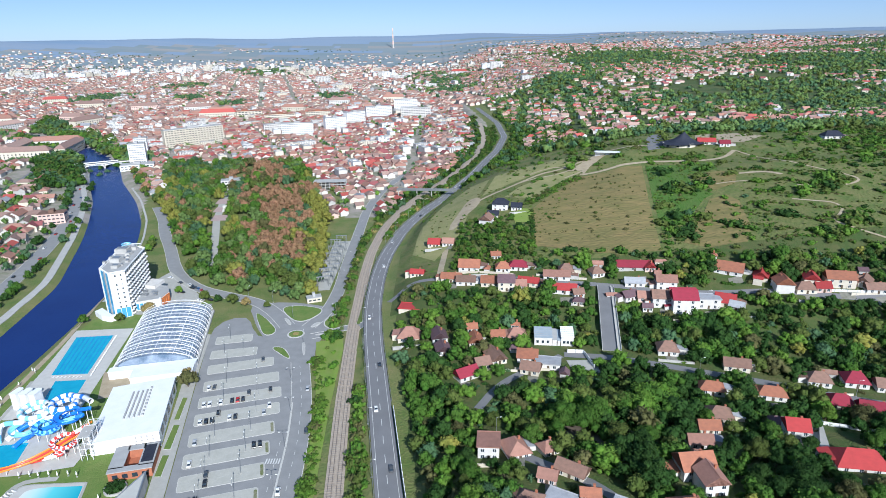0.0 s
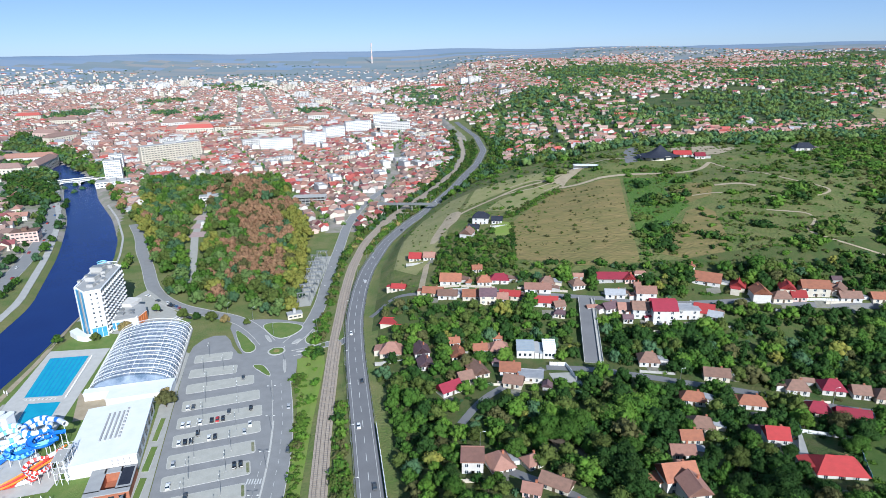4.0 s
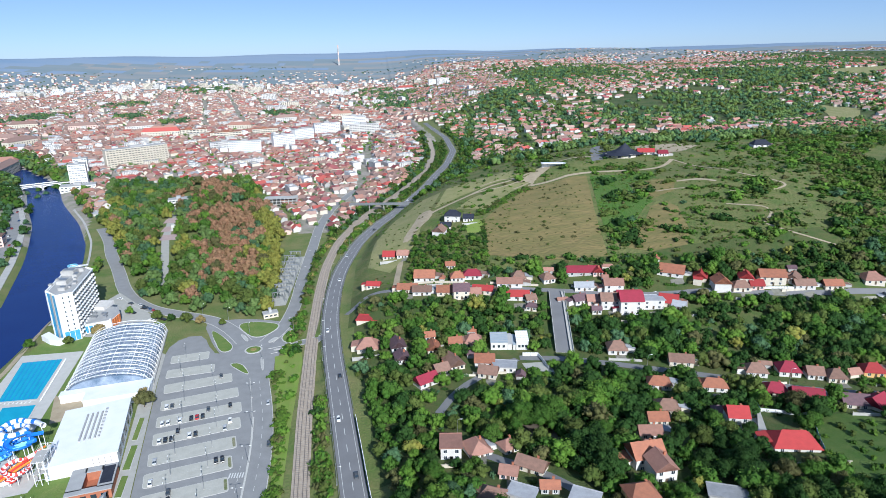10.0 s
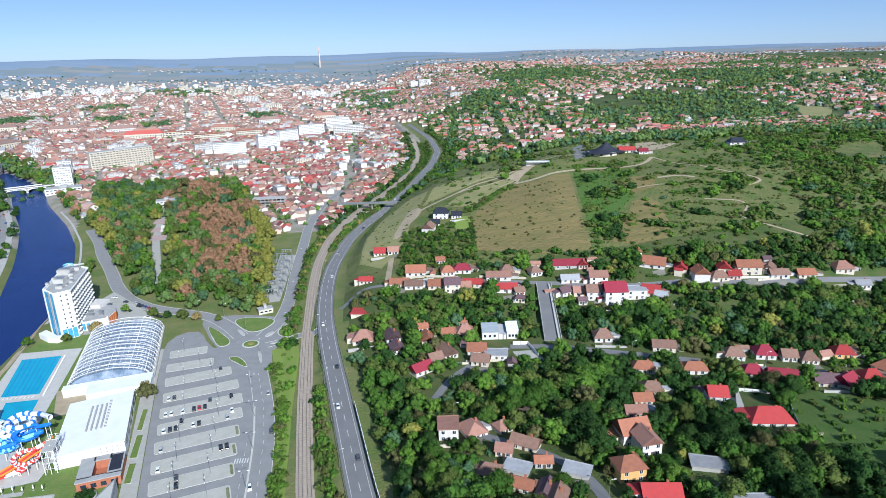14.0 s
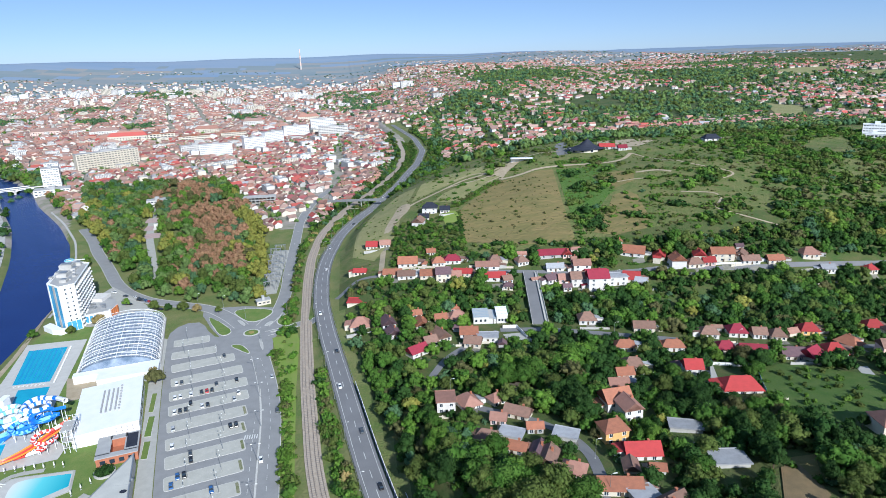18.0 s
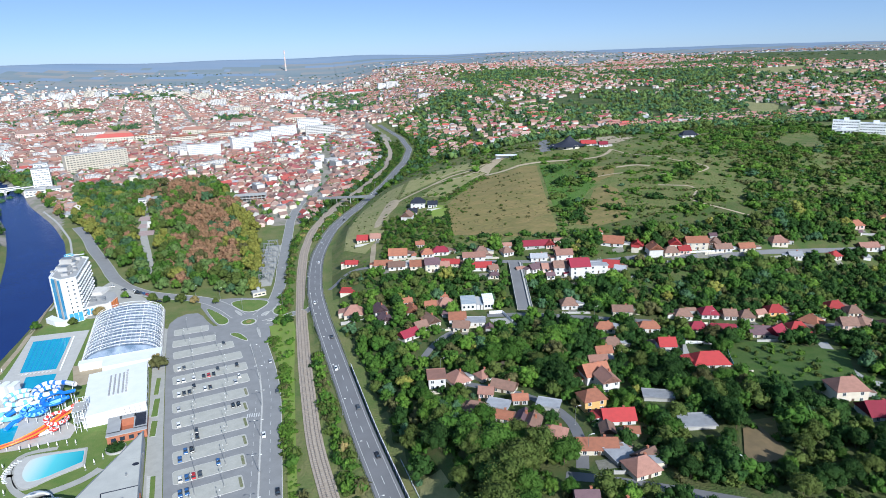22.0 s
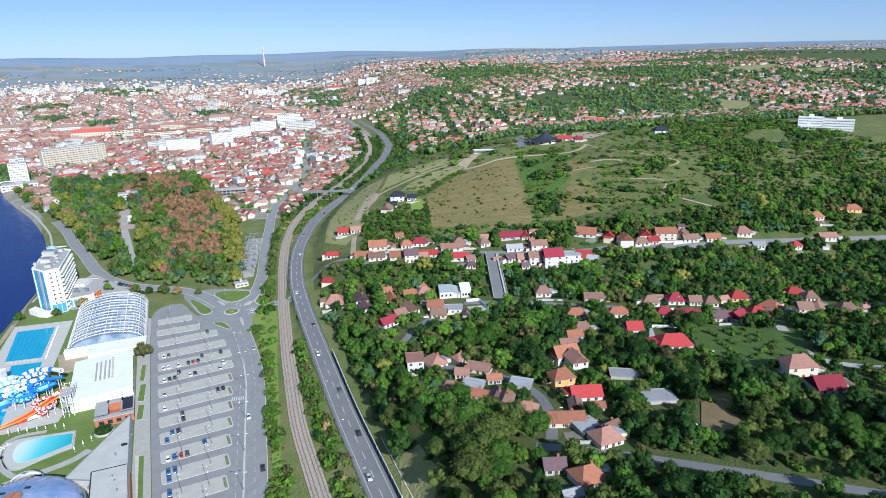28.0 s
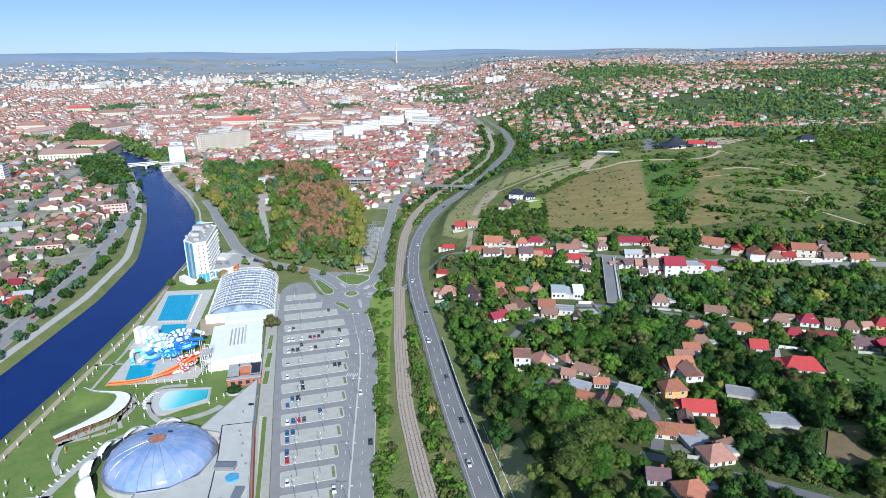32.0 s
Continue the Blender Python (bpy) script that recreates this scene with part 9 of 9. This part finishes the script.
# tufts and seedlings all over the slope
TUFTS = [template(*crown([(0, 0, 0.35, 0.5), (0.5, 0.25, 0.25, 0.35)], 16, 0.26, s + 80)) for s in (1, 2)]
n = 7000
bx_, by_ = rng.uniform(-20, 520, n), rng.uniform(365, 690, n)
ok = (bx_ > byp(by_) + 11) & clear_of(bx_, by_, -3.0) & (rng.uniform(size=n) < 0.45 + 0.5 * np.sin(bx_ / 13.0 + 1) * np.sin(by_ / 17.0)) & ~inside(bx_, by_, [(60, 398), (137, 380), (178, 528), (118, 512)])
bx_, by_ = bx_[ok], by_[ok]
forest("meadow_tufts", bx_, by_, rng.uniform(0.35, 1.3, len(bx_)), rng.choice([0, 5, 5, 6, 8], len(bx_)), TUFTS, "tufts and seedlings scattered over the meadow", "grass tufts", 1.4)
# rows of shrubs along the old terraces of the slope
for (x0, y0), (x1, y1) in (((237, 468), (288, 446)), ((228, 450), (290, 424)), ((220, 431), (284, 402)), ((214, 412), (280, 384)), ((209, 396), (277, 367)), ((206, 382), (276, 356)), ((240, 492), (300, 470))):
    n = 60
    u = rng.uniform(0, 1, n)
    bx_, by_ = x0 + (x1 - x0) * u + rng.normal(0, 0.8, n), y0 + (y1 - y0) * u + 3 * np.sin(u * 7 + x0) + rng.normal(0, 1.2, n)
    forest("terrace_shrubs", bx_, by_, rng.uniform(0.6, 2.2, n), rng.choice([0, 5, 6, 8], n), BUSHES, "rows of green shrubs along the slope terraces", "bushes", 1.3)
# strips beside the line and the bypass
n = 2600
ty = rng.uniform(30, 700, n)
side = rng.integers(0, 2, n)
a0, a1 = np.where(side, rail(ty) + 6, rail(ty) - 15), np.where(side, byp(ty) - 8, rail(ty) - 7)
tx = a0 + (a1 - a0) * rng.uniform(0, 1, n)
ok = (a1 - a0 > 2) & (rng.uniform(size=n) < np.where(side, 0.55, np.where(ty < 310, 0.05, 0.6))) & clear_of(tx, ty, -3.5)
tx, ty, side = tx[ok], ty[ok], side[ok]
forest("trackside_bushes", tx, ty, rng.uniform(1.5, 5.2, len(tx)), rng.choice([0, 1, 5, 6, 8, 4], len(tx), p=[.30, .08, .24, .24, .10, .04]), BUSHES, "overgrown bushes beside the railway line", "bushes")

hy = rng.uniform(60, 292, 300)
hx = np.interp(hy, [p[1] for p in AVE], [p[0] for p in AVE]) + np.interp(hy, [60, 160, 220, 290], [10, 8.5, 8, 9]) + rng.normal(0, 1.4, 300)
ok = hx < rail(hy) - 7
forest("roadside_hedge", hx[ok], hy[ok], rng.uniform(0.5, 1.5, ok.sum()) + np.where(np.sin(hy[ok] / 9.0) > 0.1, 2.2, 0) * rng.uniform(0.3, 1, ok.sum()), rng.choice([6, 6, 6, 5], ok.sum()), BUSHES, "lime green hedge along the avenue", "hedge", 1.3)
ty = np.arange(70, 860, 6.5)
tx = np.interp(ty, [60, 200, 249, 307, 374, 466, 572, 690, 765], [-275, -276, -280, -289, -299, -320, -356, -410, -449])
tx = np.concatenate([tx + 10.0, tx - 10.5]) + rng.normal(0, 0.8, 2 * len(ty))
ty = np.concatenate([ty, ty]) + rng.normal(0, 1.5, len(tx))
ok = rng.uniform(size=len(tx)) < np.where(np.arange(len(tx)) < len(ty) // 2, 0.42, 0.5)
forest("avenue_trees", tx[ok], ty[ok], rng.uniform(5.5, 9.5, ok.sum()), rng.choice([0, 1, 1, 7], ok.sum()), MID_TREES, "round green trees along the riverside street", "street trees")

for x, y, h, k, leaf in ((-184.5, 353.5, 7.5, 3, 4), (-218, 340, 6, 1, 0), (-126.5, 266, 9, 3, 8), (-128.5, 272, 7, 1, 4), (-178, 384, 6, 0, 6), (-197, 342.5, 5.5, 1, 5), (-156, 372, 7, 1, 5), (-146, 368, 6, 0, 1), (-136, 366, 7, 3, 5), (-126, 362, 6, 1, 4), (-112, 358, 5, 0, 5)):
    tree(x, y, h, k, leaf, f"{LEAF_WORD[leaf]} tree beside the hotel and halls")

for x, y, h, k, leaf in ((20, 98, 12, 3, 5), (26, 107, 13, 1, 5), (32, 116, 12, 3, 5), (21, 117, 11, 4, 5), (41, 121, 12, 1, 5), (48, 115, 10, 3, 0), (30, 102, 11, 0, 0), (26, 128, 12, 3, 0), (36, 133, 11, 4, 5), (18, 134, 11, 1, 0), (64, 186, 12, 2, 1), (68, 178, 13, 0, 1), (72, 190, 11, 2, 1), (66, 198, 10, 4, 5), (56, 210, 10, 3, 0), (48, 214, 11, 1, 0), (75, 222, 11, 4, 0), (84, 226, 12, 3, 6), (92, 232, 10, 1, 6)):
    tree(x, y, h, k, leaf, f"large {LEAF_WORD[leaf]} broadleaf tree with a wide crown", 1.15)

# orchard on the lawn, far hamlets on the plain
ox, oy = np.meshgrid(np.arange(156, 200, 6.5), np.arange(156, 194, 6.0))
ox, oy = ox.ravel() + rng.normal(0, 0.7, ox.size), oy.ravel() + rng.normal(0, 0.7, ox.size)
ok = inside(ox, oy, ORCHARD) & (rng.uniform(size=ox.size) < 0.7)
forest("orchard", ox[ok], oy[ok], rng.uniform(2.0, 3.6, ok.sum()), rng.choice([0, 6, 5], ok.sum()), BUSHES, "young fruit trees on the lawn", "orchard")
n = 9000
a = rng.uniform(-0.95, 0.95, n)
r = rng.uniform(2900, 4300, n)
hx, hy = np.sin(a) * r, np.cos(a) * r
ok = np.sin(hx / 260.0) * np.sin(r / 90.0 + hx / 800.0) + rng.normal(0, 0.3, n) + np.where(hx > 300, 0.25, 0) > np.interp(r, [2900, 3600, 4300], [0.15, 0.6, 0.95])
hx, hy = hx[ok], hy[ok]
n = len(hx)
town("hamlet_houses", hx, hy, rng.uniform(7, 14, n), rng.uniform(7, 10, n), rng.uniform(4, 6, n), rng.uniform(0, 3, n), "pale far hamlets and sheds on the plain")
n = 9000
a, r = rng.uniform(-0.95, 0.95, n), rng.uniform(2900, 4200, n)
hx, hy = np.sin(a) * r, np.cos(a) * r
ok = np.sin(hx / 330.0 + 1) * np.sin(r / 60.0 + hx / 500.0) + rng.normal(0, 0.25, n) > np.interp(r, [2900, 4200], [0.1, 0.6])
forest("far_tree_belts", hx[ok], hy[ok], rng.uniform(4, 6.5, ok.sum()), rng.choice([7, 5, 7], ok.sum()), FAR_TREES, "tree belts on the far plain", "trees", 1.7)

# woods along the bypass towards the town
n = 2600
ty = rng.uniform(520, 1250, n)
side = rng.integers(0, 2, n)
tx = np.where(side, byp(ty) + 11 + rng.uniform(0, 1, n) ** 1.4 * np.interp(ty, [520, 640, 760, 1000, 1250], [10, 26, 110, 90, 40]), rail(ty) - 5 - rng.uniform(0, 24, n) * np.interp(ty, [520, 600], [0.4, 1]))
ok = ((side == 1) & (ty > 600)) | ((side == 0) & (ty > 540))
tx, ty = tx[ok], ty[ok]
k = thinned(tx, ty, 4.2, None)
tx, ty = tx[k], ty[k]
forest("bypass_woods", tx, ty, rng.uniform(4, 9, len(tx)), rng.choice([0, 1, 5, 6, 7], len(tx)), FAR_TREES, "dark green woods along the bypass", "woodland")
n = 500
ty = rng.uniform(600, 1100, n)
a0, a1 = rail(ty) + 5, byp(ty) - 9
tx = a0 + (a1 - a0) * rng.uniform(0, 1, n)
ok = a1 - a0 > 3
forest("bypass_woods", tx[ok], ty[ok], rng.uniform(3, 6, ok.sum()), rng.choice([0, 1, 5], ok.sum()), FAR_TREES, "bushes between the railway and the bypass", "bushes")
